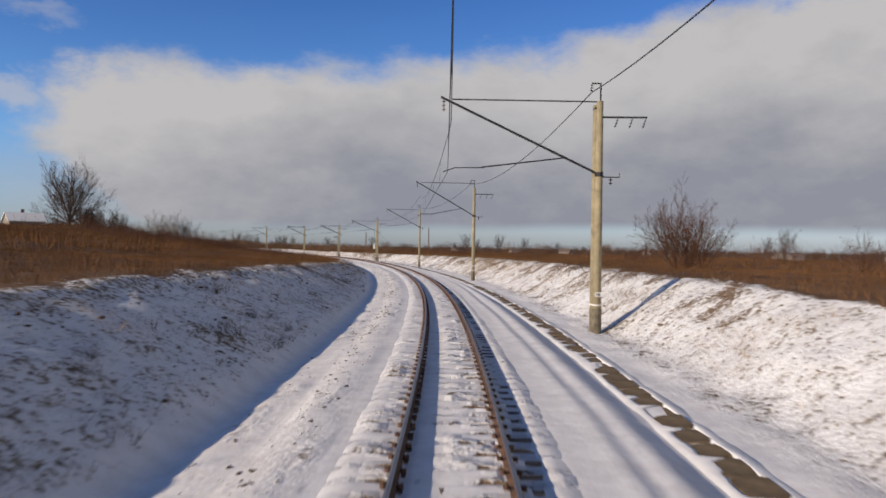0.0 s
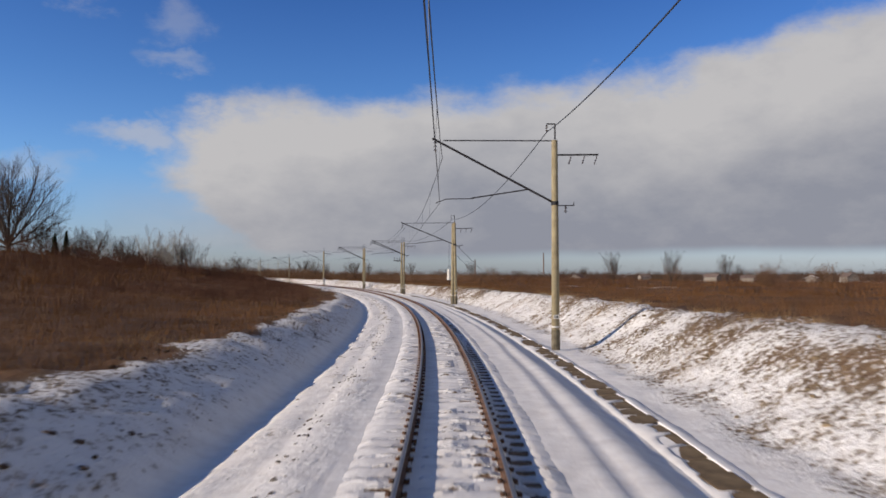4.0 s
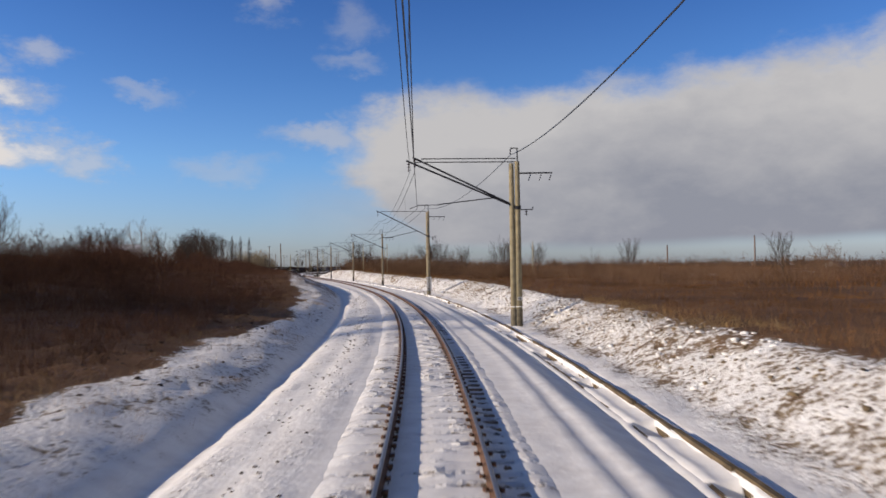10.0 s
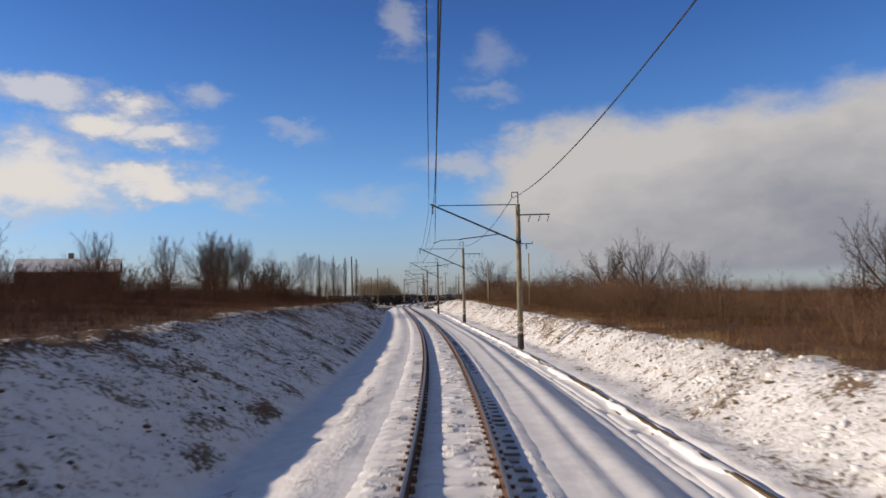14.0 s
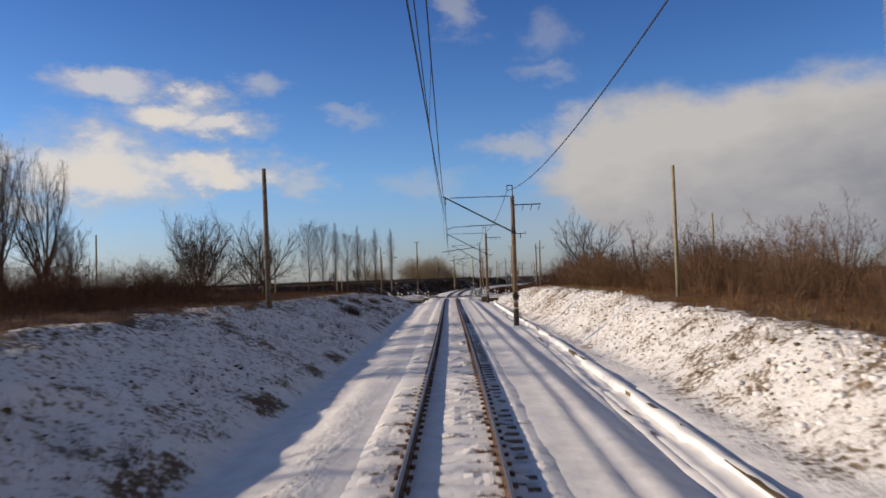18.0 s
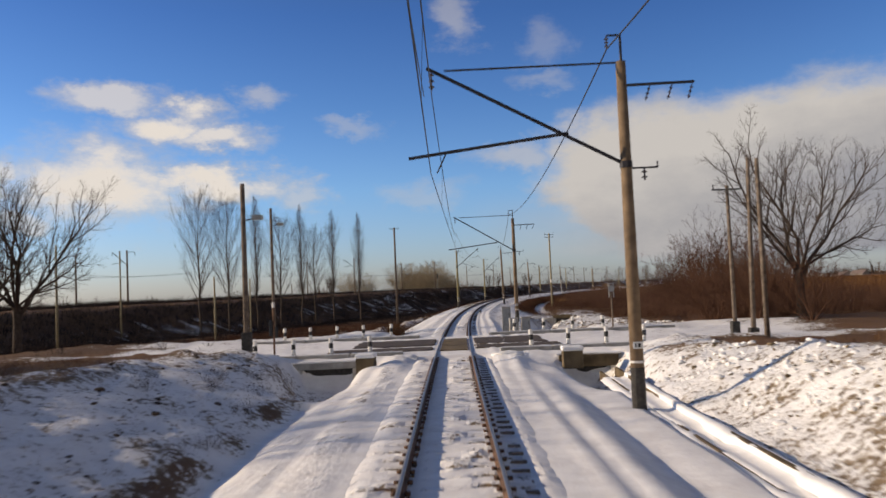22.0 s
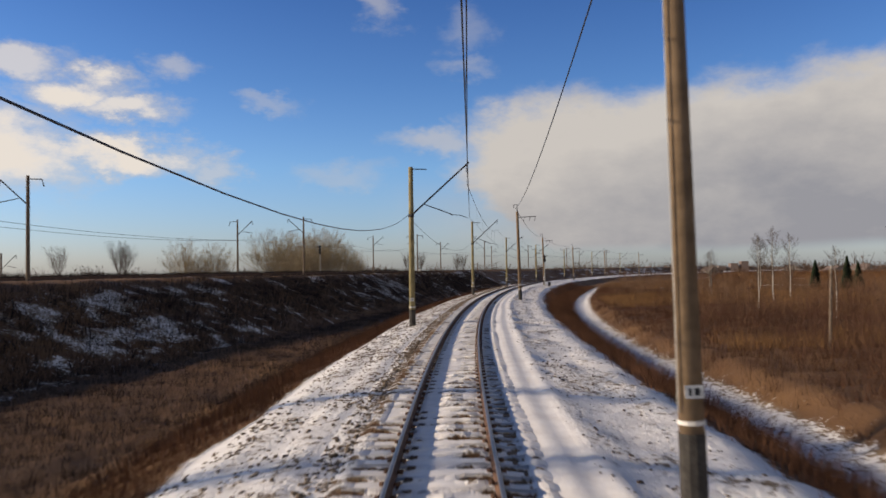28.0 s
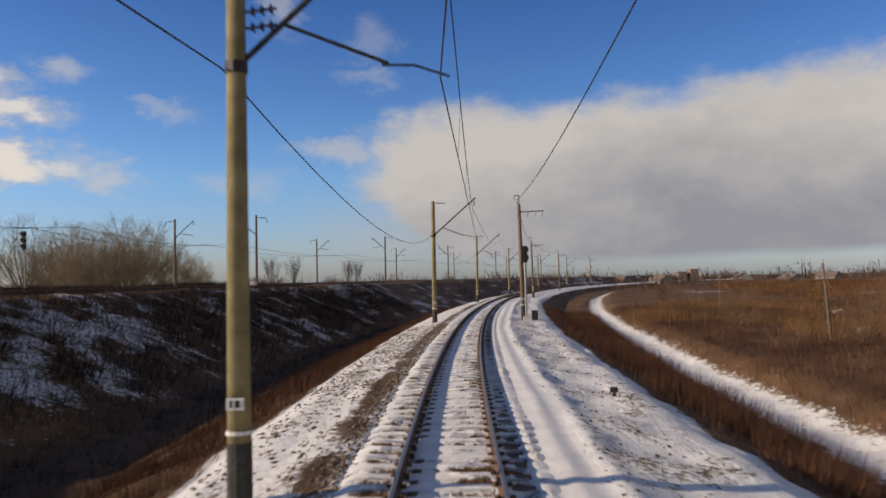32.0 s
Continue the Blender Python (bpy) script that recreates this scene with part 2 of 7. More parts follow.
def ground(s, d, rough=True):
    """Height and snow cover of the ground, as arrays."""
    s, d = np.broadcast_arrays(np.asarray(s, float), np.asarray(d, float))
    cd, cz, fz = knots(s, LEFT)
    rd, rz, rf = knots(s, RIGHT)
    a = np.abs(d)
    before = 1 - sstep(s, 486, 498)
    bed = -0.45 + 0.21 * sstep(a, 1.2, 1.55) - np.where(d > 0, before * 0.27 * sstep(a, 3.05, 3.95) + (1 - before) * 0.15 * sstep(a, 2.4, 3.6), 0.15 * sstep(a, 2.4, 3.6))
    # left of the bed
    toe = np.interp(s, [225, 250, 285, 300], [4.35, 4.7, 4.7, 4.35])
    u = np.clip((-d - toe) / np.maximum(cd - toe, 0.5), 0, 1)
    face = u * 0.82 + 0.18 * sstep(u, 0, 1)
    zl = -0.5 + face * (cz + 0.5)
    zl = zl + (fz - cz) * (0.35 * np.clip((-d - cd) / 60, 0, 1) + 0.65 * sstep(-d, cd, cd + 62))
    # ditch at the foot of the left bank
    zl = zl - 0.18 * np.exp(-((-d - 4.7) / 0.45) ** 2) * (s < 490)
    # second embankment
    pd = bank_axis(s)
    emb = 2.35 - np.clip(np.where(d > pd - 1.5, d - pd - 4.5 - 4.6 * sstep(s, 600, 680), 2 * par_axis(s) - pd - 12 - d), 0, None) * 0.5
    zl = np.where(s > 470, np.maximum(zl, emb - 40 * sstep(-s, -520, -470)), zl)
    # right of the bed
    toer = np.interp(s, [0, 480, 500, 600], [6.6, 6.4, 5.6, 5.3])
    u = np.clip((d - toer) / np.maximum(rd - toer, 0.5), 0, 1)
    zr = -0.47 + (0.7 * u + 0.3 * sstep(u, 0, 1)) * (rz + 0.47) + (rf - rz) * sstep(d, rd, rd + 30)
    # sunken snowy path on the right beyond the crossing
    pc = np.interp(s, [560, 600, 640, 680, 745, 800, 900], [10.5, 9.4, 9.2, 10.1, 12.3, 13.4, 14.6])
    on = sstep(s, 560, 590)
    zr = zr + on * (0.55 * sstep(d, pc + 1.0, pc + 2.4) - 0.25 * np.exp(-((d - pc) / 1.3) ** 2))
    z = np.where(d < 0, zl, zr)
    w = sstep(a, np.where(d > 0, 3.4 + 0.5 * before, 3.4), 4.5)
    z = bed * (1 - w) + z * w
    # the crossing road, and the culvert pits before it
    road = sstep(s, 499.2, 500.6) * sstep(-s, -514.5, -513.2)
    z = z * (1 - road) + (-0.05) * road * (a < 60) + z * road * (a >= 60)
    pitl = sstep(s, 489.5, 496) * sstep(-s, -499.75, -499.3) * np.exp(-((d + 5.5) / 1.35) ** 4)
    pitr = sstep(s, 489.5, 495.5) * sstep(-s, -499.25, -498.8) * np.exp(-((d - 5.8) / 1.2) ** 4)
    z = z - 1.15 * pitl - 1.1 * pitr
    z = z - 0.6 * np.exp(-((d - knots(s, CH_D)[0]) / 0.36) ** 4) * (s > 206) * (s < 496)
    # snow cover
    n = fbm2(s * 0.35, d * 0.35, 3)
    nb = fbm2(s * 0.06 + 40, d * 0.12, 3)
    snow = np.ones_like(z)
    left_edge = cd + 0.9 + 1.3 * n + 1.5 * nb
    sl = 1 - sstep(-d, left_edge - 0.25, left_edge + 0.5)
    n2 = fbm2(s * 0.8 + 3, d * 0.8, 3)
    sl = sl * (1 - sstep(-d, 4.6, 5.4) * (np.interp(s, [60, 150, 290, 322, 335, 350, 380, 455, 475], [0.30, 0.20, 0.2, 0.28, 0.34, 0.34, 0.32, 0.32, 0.26]) + np.interp(s, [60, 150, 290, 330, 350, 380, 455, 475], [0.26, 0.16, 0.18, 0.28, 0.3, 0.28, 0.32, 0.24]) * sstep(n2 + 0.8 * nb, 0.0, 0.45)) - 0.2 * sstep(-d, cd - 1.6, cd) * (1 - sstep(s, 95, 140) * sstep(-s, -322, -305)))
    sl = sl - 0.5 * np.exp(-((-d - 5.0) / 0.45) ** 2) * sstep(s, 285, 330) * sstep(n2, -0.15, 0.2)
    low = sstep(s, 514, 528)
    reach = np.interp(s, [517, 535, 552, 588, 602], [11, 10, 9, 4.4, 0.0])
    sl2 = 1 - sstep(-d, 4.7 + 0.5 * n + reach, 5.2 + 0.9 * n + reach)
    sl2 = sl2 * (1 - sstep(-d, 4.7, 5.2) * (0.26 + 0.36 * sstep(n2, -0.2, 0.25)) - 0.5 * np.exp(-((d + 5.6) / 0.5) ** 2))
    bank = sstep(np.abs(d - pd), 7.5, 9.5) * sstep(-np.abs(d - pd), -21, -18)
    sl2 = np.maximum(sl2, bank * (0.16 + 0.42 * sstep(n2 + 0.5 * n + 0.6 * nb, 0.05, 0.45)) * (d < -8))
    sl2 = np.maximum(sl2, 0.75 * sstep(-np.abs(d - par_axis(s)), -4.2, -3.0) * (d < -8))
    sl = sl * (1 - low) + sl2 * low
    redge = rd + 0.6 + 1.0 * n + 1.2 * nb
    sr = (1 - sstep(d, redge, redge + 0.9)) * (1 - sstep(d, 4.9 + 0.1 * before, 6.2 + 0.4 * (s < 300)) * (0.29 + 0.24 * sstep(n2 + 0.6 * nb, -0.1, 0.4) + 0.08 * sstep(s, 190, 215) * sstep(-s, -275, -250)))
    sr = sr * (1 - 0.3 * sstep(d, rd - 2.4, rd - 0.5) * sstep(n2 + nb, -0.35, 0.3))
    far_patch = 0.45 * sstep(nb, 0.34, 0.46) * sstep(d, 20, 40)
    sr = np.maximum(sr, far_patch)
    hole = 5.6 + 0.45 * n
    sr2 = np.maximum(1 - sstep(d, hole, hole + 0.7), on * np.exp(-((d - pc - 0.1) / 1.2) ** 4) * (0.66 + 0.2 * sstep(s, 640, 720) * sstep(-s, -860, -740)))
    sr2 = np.maximum(sr2, (1 - on) * (1 - sstep(d, 15.5 + 2 * n, 17.5 + 2 * n)) * (1 - (0.3 + 0.3 * sstep(n2, 0.0, 0.35)) * sstep(d, 6, 7.5)))
    sr2 = np.maximum(sr2, far_patch)
    sr = sr * (1 - low) + sr2 * low
    snow = np.where(d < 0, sl, sr)
    foot = np.exp(-((d + 2.55) / 0.5) ** 4) + 0.75 * np.exp(-((d + 3.75) / 0.5) ** 4)
    snow = snow - foot * (0.13 + 0.2 * sstep(fbm2(s * 0.5, d * 1.5, 3), 0.0, 0.4))
    snow = snow - (0.18 + 0.2 * n2) * sstep(s, 530, 600) * sstep(-d, 2.1, 2.5) * sstep(d, -4.6, -4.0)
    # trodden snow right of the line beyond the crossing
    snow = snow - low * sstep(d, 2.3, 3.0) * sstep(-d, -5.6, -5.0) * (0.16 + 0.28 * sstep(n2, -0.1, 0.35))
    # bare ballast on the left shoulder
    snow = snow - np.exp(-((d + np.interp(s, [600, 650, 690], [1.72, 1.8, 2.1]) + 0.12 * n) / 0.33) ** 4) * sstep(s, 585, 625) * (0.6 + 0.5 * n + 0.7 * n2)
    roadwide = sstep(s, 496, 499.5) * sstep(-s, -519, -515)
    snow = np.maximum(snow, roadwide * (1 - sstep(a, 17 + 4 * n, 22 + 4 * n)) * (0.8 + 0.25 * sstep(n2, -0.2, 0.25)))
    # gully before the field culvert, hummocks on the other side
    gd = np.interp(s, [515, 530, 545, 551, 556, 562], [6.4, 6.8, 7.8, 9.2, 10.5, 11.6])
    z = z - (0.75 + 1.15 * sstep(s, 549, 556)) * np.exp(-(np.abs(d - gd) / 1.35) ** 3) * sstep(s, 515, 521) * sstep(-s, -560.5, -560.2)
    hum = sstep(s, 522, 534) * sstep(-s, -596, -570)
    z = z + hum * (0.55 * np.exp(-((d + 7.4 + 0.8 * vnoise(s * 0.2, 8.0)) / 0.9) ** 2) - 0.3 * np.exp(-((d + 5.5) / 0.6) ** 2) + (0.55 * n + 0.42 * n2) * sstep(-d, 6, 8) * sstep(d, -18, -15))
    if rough:
        t = fbm2(s * 1.1, d * 1.1, 3)
        amp = 0.03 + np.where(d < 0, 0.20, 0.20) * sstep(a, 4.6, 6.5)
        z = z + amp * t * (1 - 0.6 * road) + 0.5 * fbm2(s * 0.09, d * 0.09, 3) * sstep(a, 12, 25) * (np.abs(d - pd) > 8)
        plough = sstep(s, 494, 498) * sstep(-s, -500.9, -499.6) * sstep(a, 1.5, 2.2) * sstep(-a, -15, -11)
        z = z + plough * (0.22 * fbm2(s * 0.9 + 3, d * 0.75, 3) + 0.10)
        # wheel track along the service way, ridge of ploughed snow
        wig = 0.08 * np.sin(s * 0.11) + 0.1 * vnoise(s * 0.2, 3.0)
        z = z - 0.055 * np.exp(-((d - 2.72 - wig) / 0.16) ** 2) * before + 0.03 * np.exp(-((d - 2.45 - wig) / 0.2) ** 2) * before
        z = z + (1 - before) * (0.045 * np.exp(-((d - 1.95 - wig) / 0.16) ** 2) + 0.05 * np.exp(-((d - 2.65 - 1.5 * wig) / 0.2) ** 2) + 0.15 * n2 * sstep(d, 2.6, 3.2) * sstep(-d, -6.6, -5.2))
        z = z + 0.05 * vnoise(s * 1.4, d * 3.1) * ((d < -2) & (d > -4.4)) + 0.09 * n2 * sstep(-d, 4.6, 6.0) * (d < 0) * sstep(d, -14, -11)
    return z, snow


def gz(s, d):
    return float(ground(s, d, False)[0])


# ---- materials ----
def material(name, color, rough=0.8, metal=0.0, var=0.25, scale=6.0, bump=0.3, bump_scale=30.0, dark=None, island=False, spec=0.3, coords="Object"):
    m = bpy.data.materials.new(name)
    m.use_nodes = True
    n, l = m.node_tree.nodes, m.node_tree.links
    p = n["Principled BSDF"]
    p.inputs["Roughness"].default_value, p.inputs["Metallic"].default_value = rough, metal
    p.inputs["Specular IOR Level"].default_value = spec
    tc = n.new("ShaderNodeTexCoord")
    a, b = n.new("ShaderNodeTexNoise"), n.new("ShaderNodeTexNoise")
    a.inputs["Scale"].default_value, a.inputs["Detail"].default_value = scale, 5
    b.inputs["Scale"].default_value, b.inputs["Detail"].default_value = bump_scale, 4
    l.new(tc.outputs[coords], a.inputs["Vector"])
    l.new(tc.outputs[coords], b.inputs["Vector"])
    r = n.new("ShaderNodeValToRGB")
    lo = dark or tuple(c * (1 - var) for c in color)
    hi = tuple(min(1, c * (1 + var * 0.6)) for c in color)
    r.color_ramp.elements[0].position, r.color_ramp.elements[1].position = 0.34, 0.66
    r.color_ramp.elements[0].color, r.color_ramp.elements[1].color = (*lo, 1), (*hi, 1)
    l.new(a.outputs[0], r.inputs[0])
    colour = r.outputs[0]
    if island:
        g = n.new("ShaderNodeNewGeometry")
        mr = n.new("ShaderNodeMapRange")
        mr.inputs[3].default_value, mr.inputs[4].default_value = 0.78, 1.22
        l.new(g.outputs["Random Per Island"], mr.inputs[0])
        mm = n.new("ShaderNodeVectorMath")
        mm.operation = "SCALE"
        l.new(colour, mm.inputs[0])
        l.new(mr.outputs[0], mm.inputs["Scale"])
        colour = mm.outputs[0]
    l.new(colour, p.inputs["Base Color"])
    bp = n.new("ShaderNodeBump")
    bp.inputs["Strength"].default_value, bp.inputs["Distance"].default_value = bump, 0.02
    l.new(b.outputs[0], bp.inputs["Height"])
    l.new(bp.outputs[0], p.inputs["Normal"])
    return m


CONCRETE = material("mast_concrete", (0.32, 0.27, 0.17), 0.9, var=0.22, scale=3, bump_scale=60)
CONCRETE_DARK = material("weathered_mast_concrete", (0.19, 0.13, 0.08), 0.9, var=0.3, scale=3, bump_scale=60)
CONCRETE_DAMP = material("damp_foot_concrete", (0.17, 0.145, 0.10), 0.85, var=0.45, scale=4, bump_scale=60)
CONCRETE_MID = material("grey_brown_mast_concrete", (0.25, 0.205, 0.14), 0.9, var=0.3, scale=3, bump_scale=60)
CONCRETE_OLIVE = material("mossy_mast_concrete", (0.25, 0.21, 0.11), 0.9, var=0.3, scale=2.5, bump_scale=60)
CONCRETE_PALE = material("pale_concrete", (0.50, 0.47, 0.42), 0.9, var=0.25, scale=2.5, bump_scale=40)
CONCRETE_GREY = material("grey_concrete", (0.33, 0.315, 0.29), 0.9, var=0.35, scale=2.0, bump_scale=40)
CONCRETE_BROWN = material("stained_concrete", (0.135, 0.098, 0.056), 0.9, var=0.5, scale=1.3, bump_scale=25)
SLABSTONE = material("brown_cover_slab", (0.16, 0.115, 0.068), 0.85, var=0.5, scale=2.2, bump_scale=35)
BITUMEN = material("bitumen", (0.05, 0.045, 0.04), 0.75, var=0.4, scale=9)
STEEL = material("dark_steel", (0.045, 0.042, 0.045), 0.55, 0.4, var=0.3, scale=8)
WIRE = material("weathered_copper_wire", (0.05, 0.055, 0.065), 0.5, 0.5, var=0.2)
RUST = material("rusty_rail", (0.13, 0.072, 0.046), 0.75, 0.1, var=0.45, scale=4, bump_scale=50)
RAILTOP = material("polished_rail_head", (0.30, 0.27, 0.25), 0.42, 0.9, var=0.15, scale=3, bump=0.05)
SLEEPER = material("snow_dusted_sleeper", (0.16, 0.12, 0.09), 0.95, var=0.5, scale=5, bump_scale=40)
INSULATOR = material("brown_insulator", (0.06, 0.04, 0.035), 0.25, spec=0.6)
WHITE = material("white_paint", (0.72, 0.70, 0.66), 0.7, var=0.15, scale=12)
BLACK = material("black_paint", (0.03, 0.03, 0.032), 0.6, var=0.3, scale=10)
WOODPOLE = material("weathered_wood", (0.17, 0.13, 0.10), 0.95, var=0.4, scale=5)
TWIG_SOFT = material("tawny_thicket_twigs", (0.21, 0.128, 0.08), 0.95, var=0.4, scale=0.2, spec=0.05, island=True)
BARK = material("bark", (0.085, 0.066, 0.054), 0.95, var=0.35, scale=4, spec=0.1)
BARK_PALE = material("birch_bark", (0.46, 0.42, 0.36), 0.9, var=0.45, scale=3, spec=0.1)
BALLAST = material("ballast_stone", (0.19, 0.15, 0.115), 0.95, var=0.5, scale=3.0, spec=0.1, island=True)
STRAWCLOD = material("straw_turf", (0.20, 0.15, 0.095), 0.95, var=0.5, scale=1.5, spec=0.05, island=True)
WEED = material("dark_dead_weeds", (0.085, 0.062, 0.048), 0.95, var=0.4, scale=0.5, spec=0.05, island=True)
REDGRASS = material("reddish_ditch_grass", (0.085, 0.042, 0.026), 0.95, var=0.4, scale=0.2, spec=0.05, island=True)
GOLDGRASS = material("golden_dry_grass", (0.20, 0.112, 0.052), 0.95, var=0.35, scale=0.12, spec=0.05, island=True)
# brush with the embankment's shade put into its near-black colour
SHADE_BRUSH = material("shade_darkened_brush", (0.034, 0.026, 0.024), 0.95, var=0.4, scale=0.3, spec=0.05, island=True)
TWIG = material("bare_twigs", (0.085, 0.066, 0.056), 0.95, var=0.3, scale=0.8, spec=0.05)
TWIG_RED = material("reddish_shrub_twigs", (0.12, 0.063, 0.042), 0.95, var=0.45, scale=0.25, spec=0.05, island=True)
DRYGRASS = material("dry_grass", (0.155, 0.077, 0.034), 0.95, var=0.4, scale=0.15, spec=0.05, island=True)
PALEGRASS = material("pale_dry_grass", (0.30, 0.20, 0.10), 0.95, var=0.4, scale=0.2, spec=0.05, island=True)
CONIFER = material("dark_conifer", (0.028, 0.04, 0.022), 0.9, var=0.4, scale=2, spec=0.1)
ASPHALT = material("damp_asphalt", (0.082, 0.062, 0.050), 0.8, var=0.35, scale=2, bump_scale=80)
PLASTER = material("pale_plaster", (0.28, 0.25, 0.22), 0.9, var=0.2, scale=1.5)
ROOF = material("dull_roofing", (0.20, 0.15, 0.13), 0.85, var=0.3, scale=2)
SNOWCAP = material("snow_cap", (0.84, 0.83, 0.82), 0.7, var=0.06, scale=3, bump=0.4, bump_scale=12)
GLASS = material("dark_window", (0.03, 0.035, 0.04), 0.15, spec=0.6)
GREY = material("grey_enamel", (0.30, 0.30, 0.29), 0.55, var=0.2, scale=5)
FARWOOD = material("far_scrub", (0.105, 0.072, 0.055), 0.95, var=0.35, scale=0.06, spec=0.05, island=True)


def ground_material():
    m = bpy.data.materials.new("snow_and_dry_grass")
    m.use_nodes = True
    n, l = m.node_tree.nodes, m.node_tree.links
    p = n["Principled BSDF"]
    p.inputs["Roughness"].default_value, p.inputs["Specular IOR Level"].default_value = 0.8, 0.2
    tc = n.new("ShaderNodeTexCoord")
    at_ = n.new("ShaderNodeAttribute")
    at_.attribute_name = "snow"

    def noise_tex(scale, detail=5, rough=0.6):
        k = n.new("ShaderNodeTexNoise")
        k.inputs["Scale"].default_value, k.inputs["Detail"].default_value, k.inputs["Roughness"].default_value = scale, detail, rough
        l.new(tc.outputs["Object"], k.inputs["Vector"])
        return k.outputs[0]

    def ramp(v, stops):
        r = n.new("ShaderNodeValToRGB")
        while len(r.color_ramp.elements) < len(stops):
            r.color_ramp.elements.new(0.5)
        for e, (pos, c) in zip(r.color_ramp.elements, stops):
            e.position, e.color = pos, (*c, 1)
        l.new(v, r.inputs[0])
        return r.outputs[0]

    def calc(op, a, b):
        k = n.new("ShaderNodeMath")
        k.operation = op
        for i, v in enumerate((a, b)):
            if isinstance(v, float):
                k.inputs[i].default_value = v
            else:
                l.new(v, k.inputs[i])
        return k.outputs[0]

    fine, mid, large = noise_tex(9.0, 6, 0.7), noise_tex(1.7, 5), noise_tex(0.12, 4)
    snow_c = ramp(mid, [(0.3, (0.72, 0.70, 0.69)), (0.6, (0.84, 0.83, 0.82))])
    soil = ramp(large, [(0.3, (0.09, 0.051, 0.029)), (0.5, (0.14, 0.076, 0.038)), (0.7, (0.195, 0.108, 0.05))])
    # cover broken up by tufts and stones
    calm = n.new("ShaderNodeMapRange")
    calm.inputs[1].default_value, calm.inputs[2].default_value = 0.84, 1.0
    calm.inputs[3].default_value, calm.inputs[4].default_value = 1.0, 0.3
    l.new(at_.outputs["Fac"], calm.inputs[0])
    speck = noise_tex(6.2, 4, 0.62)
    mess = calc("ADD", calc("MULTIPLY", calc("SUBTRACT", speck, 0.5), 1.9), calc("MULTIPLY", calc("SUBTRACT", mid, 0.5), 0.8))
    v = calc("ADD", at_.outputs["Fac"], calc("MULTIPLY", mess, calm.outputs[0]))
    cover = n.new("ShaderNodeMapRange")
    cover.interpolation_type = "SMOOTHSTEP"
    cover.inputs[1].default_value, cover.inputs[2].default_value = 0.37, 0.64
    l.new(v, cover.inputs[0])
    mx = n.new("ShaderNodeMix")
    mx.data_type = "RGBA"
    l.new(cover.outputs[0], mx.inputs[0])
    straw = ramp(noise_tex(3.1, 4), [(0.35, (0.15, 0.11, 0.075)), (0.65, (0.33, 0.255, 0.17))])
    half = n.new("ShaderNodeMapRange")
    half.inputs[1].default_value, half.inputs[2].default_value = 0.22, 0.55
    l.new(at_.outputs["Fac"], half.inputs[0])
    under = n.new("ShaderNodeMix")
    under.data_type = "RGBA"
    l.new(half.outputs[0], under.inputs[0])
    l.new(soil, under.inputs[6])
    l.new(straw, under.inputs[7])
    l.new(under.outputs[2], mx.inputs[6])
    l.new(snow_c, mx.inputs[7])
    l.new(mx.outputs[2], p.inputs["Base Color"])
    bp = n.new("ShaderNodeBump")
    bp.inputs["Strength"].default_value, bp.inputs["Distance"].default_value = 0.7, 0.14
    broken = n.new("ShaderNodeMapRange")
    broken.inputs[1].default_value, broken.inputs[2].default_value = 1.0, 0.6
    broken.inputs[3].default_value, broken.inputs[4].default_value = 0.06, 1.1
    l.new(at_.outputs["Fac"], broken.inputs[0])
    lumps = calc("ADD", speck, calc("MULTIPLY", fine, 0.4))
    l.new(calc("ADD", calc("MULTIPLY", lumps, broken.outputs[0]), calc("MULTIPLY", mid, 0.30)), bp.inputs["Height"])
    l.new(bp.outputs[0], p.inputs["Normal"])
    return m


GROUND = ground_material()


# ---- mesh helpers ----
def mesh_of(name, verts, faces, mat, smooth=False):
    me = bpy.data.meshes.new(name)
    me.from_pydata([tuple(v) for v in verts], [], faces)
    me.materials.append(mat)
    if smooth:
        me.polygons.foreach_set("use_smooth", [True] * len(me.polygons))
    me.update()
    return me


def big_mesh(name, verts, tris, mat):
    """A mesh from numpy arrays: n x 3 places, m x 3 corners."""
    me = bpy.data.meshes.new(name)
    verts, tris = np.asarray(verts, np.float32), np.asarray(tris, np.int32)
    me.vertices.add(len(verts))
    me.vertices.foreach_set("co", verts.ravel())
    k = tris.shape[1]
    me.loops.add(tris.size)
    me.loops.foreach_set("vertex_index", tris.ravel())
    me.polygons.add(len(tris))
    me.polygons.foreach_set("loop_start", np.arange(0, tris.size, k, dtype=np.int32))
    me.update(calc_edges=True)
    me.validate()
    me.materials.append(mat)
    return me


def part(name, bm, mat, parent, label="", m=None, smooth=False):
    """Links a bmesh as one mesh object under a thing or a part."""
    me = bpy.data.meshes.new(name)
    bm.to_mesh(me)
    bm.free()
    me.materials.append(mat)
    if smooth:
        me.polygons.foreach_set("use_smooth", [True] * len(me.polygons))
    ob = new(name, me)
    ob.parent = parent
    if m is not None:
        ob.matrix_basis = m
    return tagged(ob, label)


def share(name, me, parent, m=None):
    ob = new(name, me)
    ob.parent = parent
    if m is not None:
        ob.matrix_basis = m
    return ob


def thing(name, m, label, category, group="", kind=""):
    ob = new(name)
    ob.matrix_basis = m
    return tagged(ob, label, category, group, kind)


